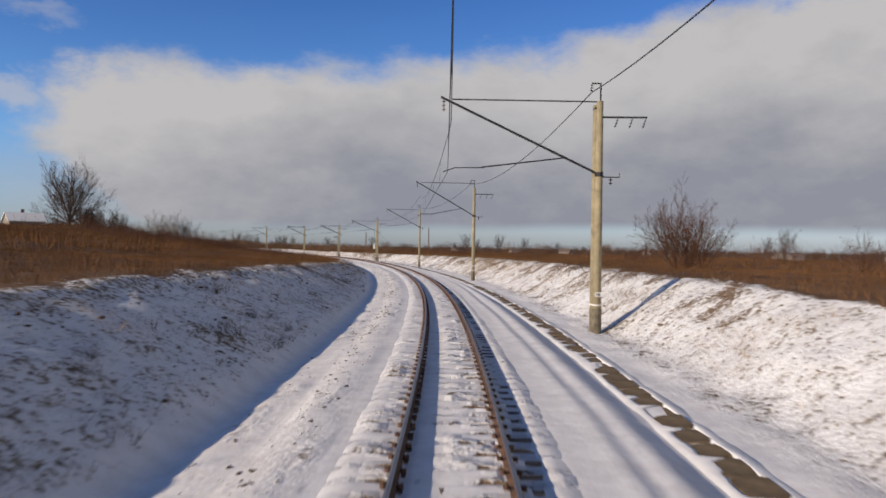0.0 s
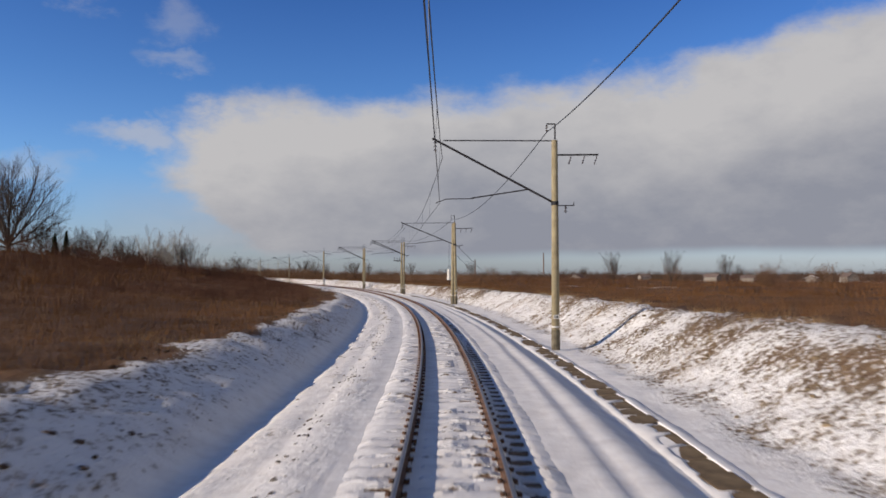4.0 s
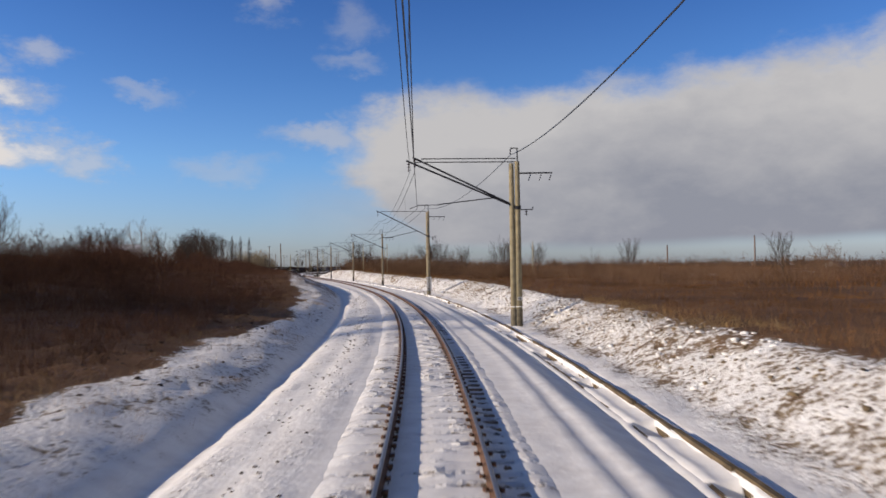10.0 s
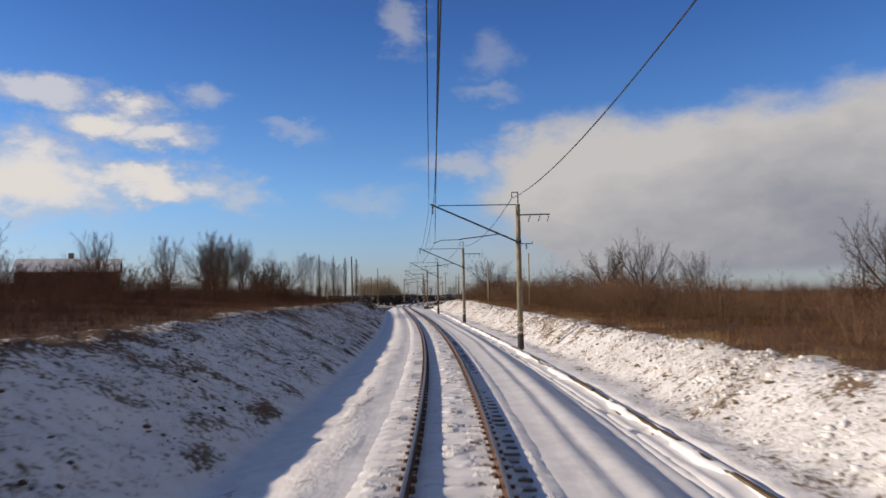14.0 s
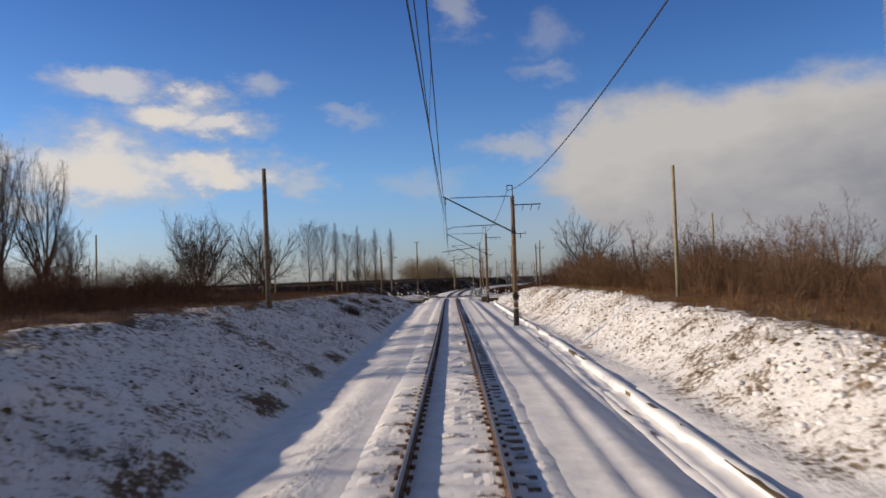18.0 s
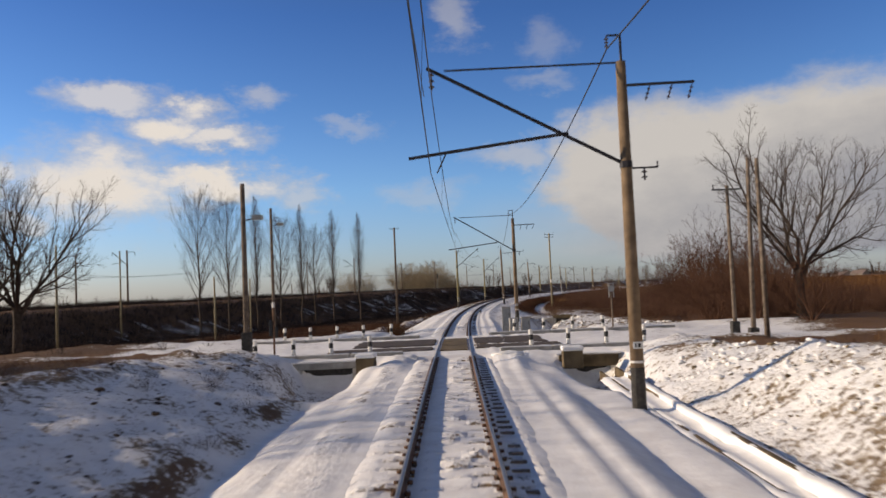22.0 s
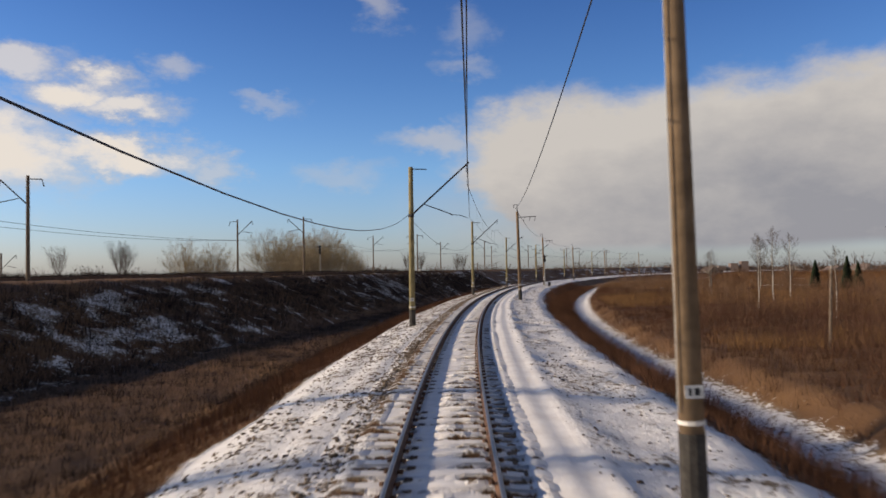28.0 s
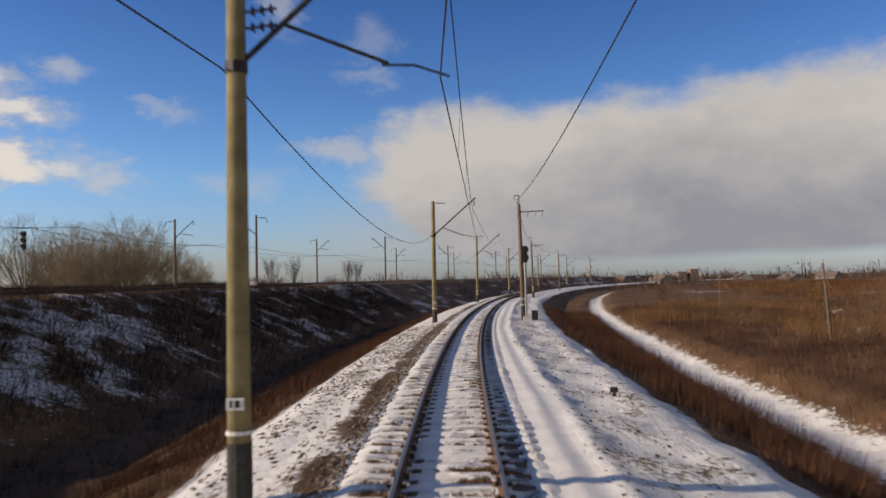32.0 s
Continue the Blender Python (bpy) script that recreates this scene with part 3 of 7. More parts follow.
def rod(bm, a, b, r, r2=None, seg=8, cap=True):
    a, b = Vector(a), Vector(b)
    r2 = r if r2 is None else r2
    q = (b - a).to_track_quat("Z", "Y").to_matrix().to_4x4()
    bmesh.ops.create_cone(bm, cap_ends=cap, segments=seg, radius1=r, radius2=r2, depth=(b - a).length, matrix=Matrix.Translation((a + b) / 2) @ q)
    return bm


def rods(*specs, seg=8):
    bm = bmesh.new()
    for a, b, r in specs:
        rod(bm, a, b, r, seg=seg)
    return bm


def box(bm, lo, hi, bevel=0.0, m=None):
    c = [(lo[i] + hi[i]) / 2 for i in range(3)]
    v = bmesh.ops.create_cube(bm, size=1, matrix=(m or Matrix()) @ Matrix.Translation(c) @ Matrix.Diagonal((hi[0] - lo[0], hi[1] - lo[1], hi[2] - lo[2], 1)))["verts"]
    if bevel:
        e = {e for x in v for e in x.link_edges}
        bmesh.ops.bevel(bm, geom=list(e), offset=bevel, segments=2, affect="EDGES", profile=0.6)
    return bm


def boxed(lo, hi, bevel=0.0):
    return box(bmesh.new(), lo, hi, bevel)


def insulator(bm, a, b, r=0.07, discs=4):
    """A string of ribbed discs from a to b."""
    a, b = Vector(a), Vector(b)
    rod(bm, a, b, r * 0.28, seg=6)
    for i in range(discs):
        p = a.lerp(b, (i + 0.6) / (discs + 0.4))
        q = a.lerp(b, (i + 0.9) / (discs + 0.4))
        rod(bm, p, q, r * 0.5, r, seg=8)
    return bm


def sweep(name, s0, s1, step, profile, mat, closed=True):
    """A profile of (d, z) points drawn along the track."""
    ss = np.arange(s0, s1 + 0.01, step)
    k = len(profile)
    verts = np.zeros((len(ss), k, 3))
    for j, (d, z) in enumerate(profile):
        x, y = plan(ss, d)
        verts[:, j, 0], verts[:, j, 1], verts[:, j, 2] = x, y, z
    i = np.arange(len(ss) - 1)[:, None] * k
    j = np.arange(k if closed else k - 1)[None, :]
    j2 = (j + 1) % k
    quads = np.stack([i + j, i + j2, i + k + j2, i + k + j], -1).reshape(-1, 4)
    return big_mesh(name, verts.reshape(-1, 3), quads, mat)


# ---- ground: one sheet along the line, joined to the far land ----
def build_ground():
    ss = np.concatenate([np.arange(-110, -10, 4.0), np.arange(-10, 490, 0.65), np.arange(490, 518, 0.45), np.arange(518, 780, 0.65), np.arange(780, 1181, 4.0)])
    side = np.concatenate([np.arange(0, 1.5, 0.3), np.arange(1.5, 5, 0.14), np.arange(5, 13, 0.28), np.arange(13, 26, 0.8), np.arange(26, 60, 2.5), np.arange(60, 151, 9.0)])
    left = np.concatenate([np.arange(0, 1.5, 0.3), np.arange(1.5, 5, 0.14), np.arange(5, 13, 0.28), np.arange(13, 34, 0.6), np.arange(34, 60, 2.0), np.arange(60, 151, 9.0)])
    dd = np.concatenate([-left[::-1], side[1:]])
    S, D = np.meshgrid(ss, dd, indexing="ij")
    z, snow = ground(S, D)
    x, y = plan(S, D)
    rim = sstep(np.abs(D), 105, 150)
    z = z * (1 - rim) + rim * -5.6
    a, b = S.shape
    verts = np.stack([x, y, z], -1).reshape(-1, 3)
    i = np.arange(a - 1)[:, None] * b + np.arange(b - 1)[None, :]
    quads = np.stack([i, i + 1, i + b + 1, i + b], -1).reshape(-1, 4)
    snow = snow.ravel()
    # far land out to the horizon
    g = np.linspace(-1, 1, 61)
    g = np.sign(g) * np.abs(g) ** 1.7 * 4300
    gx, gy = np.meshgrid(g - 150, g + 380, indexing="ij")
    gzz = -5.0 + 1.5 * fbm2(gx * 0.004, gy * 0.004, 3)
    fv = np.stack([gx, gy, gzz], -1).reshape(-1, 3)
    k = np.arange(60)[:, None] * 61 + np.arange(60)[None, :]
    fq = np.stack([k, k + 61, k + 62, k + 1], -1).reshape(-1, 4) + len(verts)
    fs = 0.25 + 0.5 * fbm2(gx * 0.01, gy * 0.01, 3).ravel()
    me = big_mesh("ground", np.concatenate([verts, fv]), np.concatenate([quads, fq]), GROUND)
    at_ = me.attributes.new("snow", "FLOAT", "POINT")
    at_.data.foreach_set("value", np.concatenate([snow, fs]).astype(np.float32))
    me.polygons.foreach_set("use_smooth", [True] * len(me.polygons))
    tagged(new("ground", me), "snow-covered railway land with brown dry grass beyond the banks", "ground", kind="structure")


build_ground()

# ---- permanent way ----
track = thing("railway_track", Matrix(), "single electrified railway track with rusty rails in snow", "railway track")
HEAD = [(-0.036, 0.0), (0.036, 0.0), (0.036, -0.035), (0.010, -0.05), (0.010, -0.145), (0.07, -0.165), (0.07, -0.18), (-0.07, -0.18), (-0.07, -0.165), (-0.010, -0.145), (-0.010, -0.05), (-0.036, -0.035)]
for side in (-1, 1):
    r = share("rail", sweep("rail", -60, 1120, 2.0, [(side * 0.796 + d, z) for d, z in HEAD], RUST), track)
    r.data.materials.append(RAILTOP)
    k = len(HEAD)
    r.data.polygons.foreach_set("material_index", [1 if i % k == 0 else 0 for i in range(len(r.data.polygons))])

GAP = 0.68


def sleeper_mesh():
    bm = bmesh.new()
    box(bm, (-1.36, -0.125, -0.36), (1.36, 0.125, -0.205))
    return bm


bm = sleeper_mesh()
sleeper_me = bpy.data.meshes.new("sleeper")
bm.to_mesh(sleeper_me)
bm.free()
sleeper_me.materials.append(SLEEPER)


def rail_ironwork(s_list):
    """Baseplate, clip and bolt heads on both sides of each rail foot."""
    vs, fs = [], []
    unit = np.array([(x, y, z) for z in (0, 1) for y in (-1, 1) for x in (-1, 1)], float)
    quad = np.array([(0, 2, 3, 1), (4, 5, 7, 6), (0, 1, 5, 4), (2, 6, 7, 3), (0, 4, 6, 2), (1, 3, 7, 5)])
    off = 0
    for s in s_list:
        h = float(heading(s))
        x0, y0 = plan(s, 0.0)
        c, w = math.cos(h), math.sin(h)
        for rail in (-0.796, 0.796):
            for dx, hx, hy, hz in ((-0.108, 0.042, 0.05, 0.05), (0.108, 0.042, 0.05, 0.05)):
                v = unit * (hx, hy, hz) + (rail + dx, 0, -0.175)
                vs.append(np.stack([x0 + c * v[:, 0] - w * v[:, 1], y0 + w * v[:, 0] + c * v[:, 1], v[:, 2]], -1))
                fs.append(quad + off)
                off += 8
    return np.concatenate(vs), np.concatenate(fs)


ALL_S = np.arange(-20, 760, GAP)
NEAR_S = [s for s in ALL_S if 636 < s < 720 or 12 < s < 60 or 520 < s < 590]
NEAR_SET = {round(float(s), 2) for s in NEAR_S}
v, q = rail_ironwork(ALL_S)
tagged(share("rail_ironwork", big_mesh("rail_ironwork", v, q, RUST), track), "dark bolted clips holding the rails", kind="stuff")
rest_v, rest_q, off = [], [], 0
cube = np.array([(x, y, z) for z in (-0.36, -0.205) for y in (-0.125, 0.125) for x in (-1.36, 1.36)])
cq = np.array([(0, 2, 3, 1), (4, 5, 7, 6), (0, 1, 5, 4), (2, 6, 7, 3), (0, 4, 6, 2), (1, 3, 7, 5)])
for s in np.arange(-20, 1100, GAP):
    if round(float(s), 2) in NEAR_SET:
        continue
    h, (x0, y0) = float(heading(s)), plan(s, 0.0)
    c, w = math.cos(h), math.sin(h)
    rest_v.append(np.stack([x0 + c * cube[:, 0] - w * cube[:, 1], y0 + w * cube[:, 0] + c * cube[:, 1], cube[:, 2]], -1))
    rest_q.append(cq + off)
    off += 8
for s in NEAR_S:
    share("sleeper", sleeper_me, track, at(s, 0, 0))
tagged(share("buried_track_timber", big_mesh("buried_track_timber", np.concatenate(rest_v), np.concatenate(rest_q), SLEEPER), track), "snow-dusted sleepers", kind="stuff")

# snow lying between and on the sleepers: blue shaded strip by each rail, ridged middle
def build_bed_snow():
    ss = np.concatenate([np.arange(-4, 735, 0.085), np.arange(735, 800, 0.17)])
    dd = np.array([-1.75, -1.5, -1.3, -1.1, -0.92, -0.9, -0.68, -0.6, -0.52, -0.45, -0.3, -0.15, 0.0, 0.15, 0.3, 0.38, 0.45, 0.6, 0.68, 0.9, 0.92, 1.1, 1.27, 1.33, 1.5, 1.75])
    S, D = np.meshgrid(ss, dd, indexing="ij")
    ph = (S + 20) / GAP
    tooth = 0.5 + 0.5 * np.cos(2 * np.pi * ph)              # 1 over a sleeper
    wide_gap = sstep(S, 555, 600)
    tooth = sstep(tooth, 0.06 + 0.12 * wide_gap, 0.30 + 0.2 * wide_gap)
    open_ = knots(ss, [(-20, 0.85), (300, 0.8), (380, 0.65), (440, 0.65), (470, 0.9), (497, 0.8), (500, 0.1), (514, 0.1), (518, 0.85), (560, 1.0), (1200, 1.0)])[0][:, None]
    nz = fbm2(S * 1.6, D * 2.2, 3)
    nl = fbm2(S * 0.12, D * 0.6, 2)
    cover = 0.03 * nz + 0.03 * nl
    ends = (np.abs(D) > 0.88) & (np.abs(D) < np.where(S > 560, 1.4, 1.25))
    # crib hollows beside the rails' sunlit side
    hollow = np.where(ends, np.where(D > 1.28, 0.15, 1.0), np.where((D > 0.32 - 0.3 * sstep(S, 590, 620)) & (D < 0.8), 1.0, np.where((D < -0.5) & (D > -0.8), 0.9 * sstep(S, 560, 600), 0.2))) * open_ * (1 - tooth) * sstep(nz + 0.9, 0.5, 0.9)
    z = -0.175 + cover + 0.02 * tooth * open_ - 0.12 * hollow
    trough = np.exp(-((D + 0.5) / 0.34) ** 4) + np.exp(-((D - 1.2) / 0.32) ** 4)
    z = z - trough * (0.035 + 0.02 * open_)
    z = np.where((D < -0.15) & (D > -0.62), np.maximum(z, -0.188), z)
    z = np.where(np.abs(np.abs(D) - 0.796) < 0.13, np.minimum(z, -0.165), z)
    z = np.where((D > 1.29) & (D < 1.7), np.maximum(z, -0.19 - 0.02 * (1 - tooth) * open_), z)
    z = np.where(np.abs(D) > 1.7, -0.255, z)
    x, y = plan(S, D)
    a, b = S.shape
    i = np.arange(a - 1)[:, None] * b + np.arange(b - 1)[None, :]
    quads = np.stack([i, i + 1, i + b + 1, i + b], -1).reshape(-1, 4)
    me = big_mesh("bed_snow", np.stack([x, y, z], -1).reshape(-1, 3), quads, GROUND)
    bare = 1.0 - 1.3 * hollow - 0.35 * sstep(nz, 0.05, 0.4) * (np.abs(D) < 1.6) * (1 - np.clip(trough, 0, 1))
    # bare ballast strip on the left shoulder towards the end
    bare = bare - 0.6 * (D < -1.4) * sstep(S, 585, 620) * sstep(-S, -680, -655)
    at_ = me.attributes.new("snow", "FLOAT", "POINT")
    at_.data.foreach_set("value", bare.ravel().astype(np.float32))
    me.polygons.foreach_set("use_smooth", [True] * len(me.polygons))
    tagged(share("bed_snow", me, track), "trodden snow lying over the ballast", kind="stuff")


build_bed_snow()


# ---- overhead line masts ----
def taper_pole(height, r0, r1, sink=0.6, seg=12):
    bm = bmesh.new()
    rod(bm, (0, 0, -sink), (0, 0, height), r0, r1, seg=seg)
    return bm


def mast_common(m, label, height, dark=1.0, mat=None, group="overhead line masts", foot=None):
    """The concrete pole with its foot coat, band and number plate. Local x points away from the track's left side."""
    t = thing("catenary_mast", m, label, "catenary mast", group)
    part("pole", taper_pole(height, 0.19, 0.135), mat or CONCRETE, t, smooth=True)
    bm = bmesh.new()
    rod(bm, (0, 0, -0.5), (0, 0, dark), 0.196, 0.19, seg=12, cap=False)
    part("foot_coating", bm, foot or BITUMEN, t, "damp darkened foot" if foot else "dark bitumen coat")
    bm = bmesh.new()
    rod(bm, (0, 0, dark + 0.12), (0, 0, dark + 0.18), 0.20, 0.20, seg=12)
    part("painted_band", bm, WHITE, t, "white painted band")
    plate = part("number_plate", boxed((-0.13, -0.215, dark + 0.50), (0.13, -0.205, dark + 0.68)), WHITE, t, "small white plate")
    part("plate_marks", box(boxed((-0.08, -0.220, dark + 0.54), (-0.04, -0.216, dark + 0.64)), (0.0, -0.220, dark + 0.54), (0.07, -0.216, dark + 0.64)), BLACK, plate)
    return t


def top_hook(t, height, reach=-0.35):
    part("hook_bracket", rods(((0.02, 0, height - 0.55), (0.02, 0, height + 0.75), 0.035), ((0.02, 0, height + 0.73), (reach, 0, height + 0.73), 0.03)), STEEL, t)
    bm = bmesh.new()
    insulator(bm, (reach, 0, height + 0.72), (reach, 0, height + 0.38), 0.07, 3)
    part("hook_insulator", bm, INSULATOR, t)


def crossarm(t, z, reach=1.95):
    part("crossarm", rods(((0.1, 0, z), (reach, 0, z + 0.02), 0.04)), STEEL, t)
    for k, x in enumerate((0.75, 1.35, 1.9)):
        bm = bmesh.new()
        insulator(bm, (x, 0, z - 0.03), (x - 0.12, 0.05, z - 0.42), 0.055, 3)
        part("suspension_insulator", bm, INSULATOR, t)


def side_bracket(t, z):
    part("side_bracket", rods(((0.12, 0, z), (0.85, 0, z), 0.025), ((0.84, 0, z), (0.84, 0, z + 0.16), 0.02)), STEEL, t)
    bm = bmesh.new()
    insulator(bm, (0.48, 0, z), (0.48, 0, z - 0.34), 0.09, 2)
    part("side_insulator", bm, INSULATOR, t)


def cantilever(t, x_tip, z_joint, z_tip, z_arm, y=0.0, tie=True, sign=1, arm_out=0.55, steady=True):
    """Slanted tube, tie rod, steady arm and insulators that hold the wires over the track."""
    part("cantilever_tube", rods(((0.0, y, z_joint), (x_tip + 0.12 * sign, y, z_tip + 0.06), 0.05)), STEEL, t)
    part("joint_collar", rods(((0, y, z_joint - 0.09), (0, y, z_joint + 0.09), 0.175 + abs(y) * 0.2)), STEEL, t)
    if tie:
        part("tie_rod", rods(((0.0, y, z_tip - 0.02), (x_tip + 0.35 * -sign, y, z_tip - 0.03), 0.028)), STEEL, t)
    bm = bmesh.new()
    insulator(bm, (x_tip, y, z_tip), (x_tip, y, z_tip - 0.55), 0.085, 3)
    part("wire_insulator", bm, INSULATOR, t)
    if not steady:
        return
    # steady arm from a point on the tube
    k = (z_arm + 0.25 - z_joint) / (z_tip - z_joint)
    k = min(max(k, 0.22), 0.7)
    px, pz = x_tip * k, z_joint + (z_tip - z_joint) * k
    part("steady_tube", rods(((px, y, pz), (x_tip + arm_out * -sign, y, z_arm + 0.22), 0.03)), STEEL, t)
    part("steady_arm", rods(((x_tip + (arm_out + 0.1) * -sign, y, z_arm + 0.2), (x_tip + 0.5 * -sign, y, z_arm + 0.18), 0.02),
                            ((x_tip + 0.5 * -sign, y, z_arm + 0.18), (x_tip + 0.02, y, z_arm), 0.02)), STEEL, t)


CONTACT_Z, CARRIER_Z = 6.0, 8.0
# s, distance, base, height over base
RMASTS = [(-60, 6.2, -0.5, 9.3), (-14.5, 6.2, -0.5, 9.4), (31.5, 6.21, -0.5, 9.5), (77.6, 5.58, -0.55, 9.5), (123.5, 5.1, -0.6, 9.4), (172.4, 5.46, -0.6, 9.0), (217.5, 5.32, -0.7, 8.8),
          (262.1, 5.74, -0.55, 9.1), (308.5, 5.58, -0.75, 9.9), (350.4, 4.96, -0.55, 8.85), (392.5, 4.76, -0.4, 8.6), (438.2, 4.47, -0.4, 8.95), (486.6, 4.92, -0.4, 9.2), (537.5, 5.15, -0.5, 9.6)]
RPLAIN = [(603.8, 3.48, -0.35, 9.6), (674.7, 3.43, -0.35, 9.3), (741.8, 3.7, -0.35, 9.1), (808, 3.7, -0.35, 9.1), (872, 3.7, -0.35, 9.1), (936, 3.7, -0.35, 9.1)]
LMASTS = [(590.7, -3.35, -0.4, 9.3), (638.7, -3.26, -0.4, 9.5), (691.7, -3.1, -0.4, 9.45), (738, -3.0, -0.4, 9.2), (786, -3.0, -0.4, 9.2), (834, -3.0, -0.4, 9.2), (882, -3.0, -0.4, 9.2), (930, -3.0, -0.4, 9.2)]
LONG_ARM = {486.6, 537.5}
RISE = {77.6: (0.1, 0.45), 308.5: (0.25, 0.0), 537.5: (0.1, 0.3)}
DOUBLE = {31.5, 172.4, 217.5, 262.1, 308.5}
LEAN = {172.4: -0.9}
for s, d, zb, hgt in RMASTS:
    m = at(s, d, zb, lean=LEAN.get(s, 0.0))
    label = "tapered concrete mast beside the track carrying a cantilever"
    if s in DOUBLE:
        label = "pair of concrete masts strapped together carrying cantilevers"
    elif s == 486.6:
        label = "brownish concrete mast by the level crossing with a straight arm"
    t = mast_common(m, label, hgt, mat=CONCRETE_DARK if s > 430 else CONCRETE_MID if s > 300 else None, foot=CONCRETE_DAMP if s < 330 else None)
    zj, zt = 6.3 - zb - 0.3 + RISE.get(s, (0, 0))[0], hgt + RISE.get(s, (0, 0))[1]
    top_hook(t, hgt)
    crossarm(t, hgt - 0.65)
    side_bracket(t, zj + 0.15 - 0.25)
    cantilever(t, -d - 0.2, zj, zt, CONTACT_Z - zb + (0.3 if s == 438.2 else 0), sign=-1, arm_out=1.6, steady=s not in LONG_ARM)
    if s in LONG_ARM:
        part("straight_arm", rods(((-1.5, 0, CONTACT_Z - zb + 0.92), (-d - 0.9, 0, CONTACT_Z - zb + 0.42), 0.045), ((-d + 0.1, 0, CONTACT_Z - zb + 0.5), (-d - 0.15, 0, CONTACT_Z - zb), 0.02)), STEEL, t)
    if s in DOUBLE:
        bm = bmesh.new()
        gap_x, gap_y = (-0.03, 0.40) if s in (31.5, 308.5) else (-0.27, 0.08) if s == 262.1 else (-0.36, 0.08)
        rod(bm, (gap_x, gap_y, -0.6), (gap_x + (0.2 if s == 172.4 else -0.04), gap_y, hgt - 0.1), 0.19, 0.135, seg=12)
        part("second_pole", bm, CONCRETE, t, smooth=True)
        bm = bmesh.new()
        rod(bm, (gap_x, gap_y, -0.5), (gap_x - 0.005, gap_y, 1.0), 0.196, 0.19, seg=12, cap=False)
        part("foot_coating", bm, CONCRETE_DAMP, t)
        part("painted_band", rods(((gap_x - 0.007, gap_y, 1.12), (gap_x - 0.007, gap_y, 1.18), 0.2)), WHITE, t)
        if s in (217.5, 262.1):
            cantilever(t, -d + 0.15, zj + 0.1, zt + 0.25, CONTACT_Z - zb + 0.25, y=0.45, sign=-1, arm_out=1.2, steady=False)
    if s == 217.5:
        arm = part("switch_bracket", rods(((-0.4, 0, 5.75), (-1.75, 0, 5.72), 0.05), ((-0.4, 0, 5.45), (-1.5, 0, 5.7), 0.03)), STEEL, t, "isolator switch on a bracket")
        for x in (-0.75, -1.15, -1.6):
            bm = bmesh.new()
            insulator(bm, (x, 0, 5.75), (x, 0, 6.25), 0.1, 4)
            part("switch_insulator", bm, INSULATOR, arm)
        part("down_lead", rods(((-0.7, -0.05, 5.6), (-0.62, -0.25, 4.6), 0.02), ((-0.62, -0.25, 4.6), (-0.62, -0.22, 0.4), 0.02)), STEEL, t)
    if s == 172.4:
        part("stay_wire", rods(((0.1, 0.1, 6.6), (7.2, 7.5, 0.9), 0.018), ((0.1, 0.1, 5.5), (6.2, 7.5, 0.9), 0.018)), STEEL, t)
    if s == 308.5:
        for x in (-0.2, 0.14):
            cover = part("cable_cover", boxed((x - 0.11, -0.32, 0.75), (x + 0.11, -0.21, 2.35), 0.02), WHITE, t, "flaking white timber cable cover")
            # black plates on the face stand in for the shade inside the slots
            for z in (0.75, 1.5, 1.85):
                part("slot_shade_plate", boxed((x + 0.02, -0.332, z + 0.2), (x + 0.08, -0.322, z + 0.27)), BLACK, cover)
            part("strap", boxed((x - 0.115, -0.328, 1.42), (x + 0.115, -0.3215, 1.45)), STEEL, cover)
    if s == 438.2:
        badge = part("round_badge", rods(((0, -0.2, 1.98), (0, -0.225, 1.98), 0.15), seg=14), BLACK, t, "dark lobed disc on the mast")
        for k in range(7):
            c, w = math.cos(2 * math.pi * k / 7) * 0.19, 1.98 + math.sin(2 * math.pi * k / 7) * 0.19
            part("lobe", rods(((c, -0.2, w), (c, -0.22, w), 0.075), seg=10), BLACK, badge)

for s, d, zb, hgt in RPLAIN:
    t = mast_common(at(s, d, zb, lean=-1.2), "brownish concrete pole carrying a feeder bracket", hgt, mat=CONCRETE_DARK)
    top_hook(t, hgt)
    crossarm(t, hgt - 0.6)
    if s < 610:
        part("down_cable", rods(((-0.2, -0.1, 1.3), (-0.16, -0.1, hgt - 0.2), 0.012)), CONCRETE_PALE, t, "pale cable down the pole")
for s, d, zb, hgt in LMASTS:
    t = mast_common(at(s, d, zb), "olive-grey concrete mast with a cantilever reaching over the rails", hgt, mat=CONCRETE_OLIVE)
    part("top_stub", rods(((0, 0, hgt - 0.12), (0.95, 0, hgt - 0.16), 0.03)), STEEL, t)
    cantilever(t, -d + 0.1, 6.6, hgt + 0.15, CONTACT_Z - zb, tie=False, sign=1, arm_out=0.9)
    if s == 691.7:
        bm = bmesh.new()
        for z in (7.2, 7.45):
            insulator(bm, (0.15, 0, z), (0.62, 0, z + 0.05), 0.09, 3)
        part("section_insulators", bm, INSULATOR, t)

# counterweight hanging at the double mast
cw = thing("counterweight", at(174.2, 4.98, gz(173.6, 4.6) + 1.6), "whitewashed concrete counterweight stack hanging on a rod", "counterweight")
for k in range(7):
    bm = bmesh.new()
    rod(bm, (0, 0, 1.05 + k * 0.17), (0, 0, 1.21 + k * 0.17), 0.24 - 0.012 * k, seg=16)
    bmesh.ops.bevel(bm, geom=[e for e in bm.edges], offset=0.012, segments=1, affect="EDGES")
    part("weight_disc", bm, WHITE, cw)
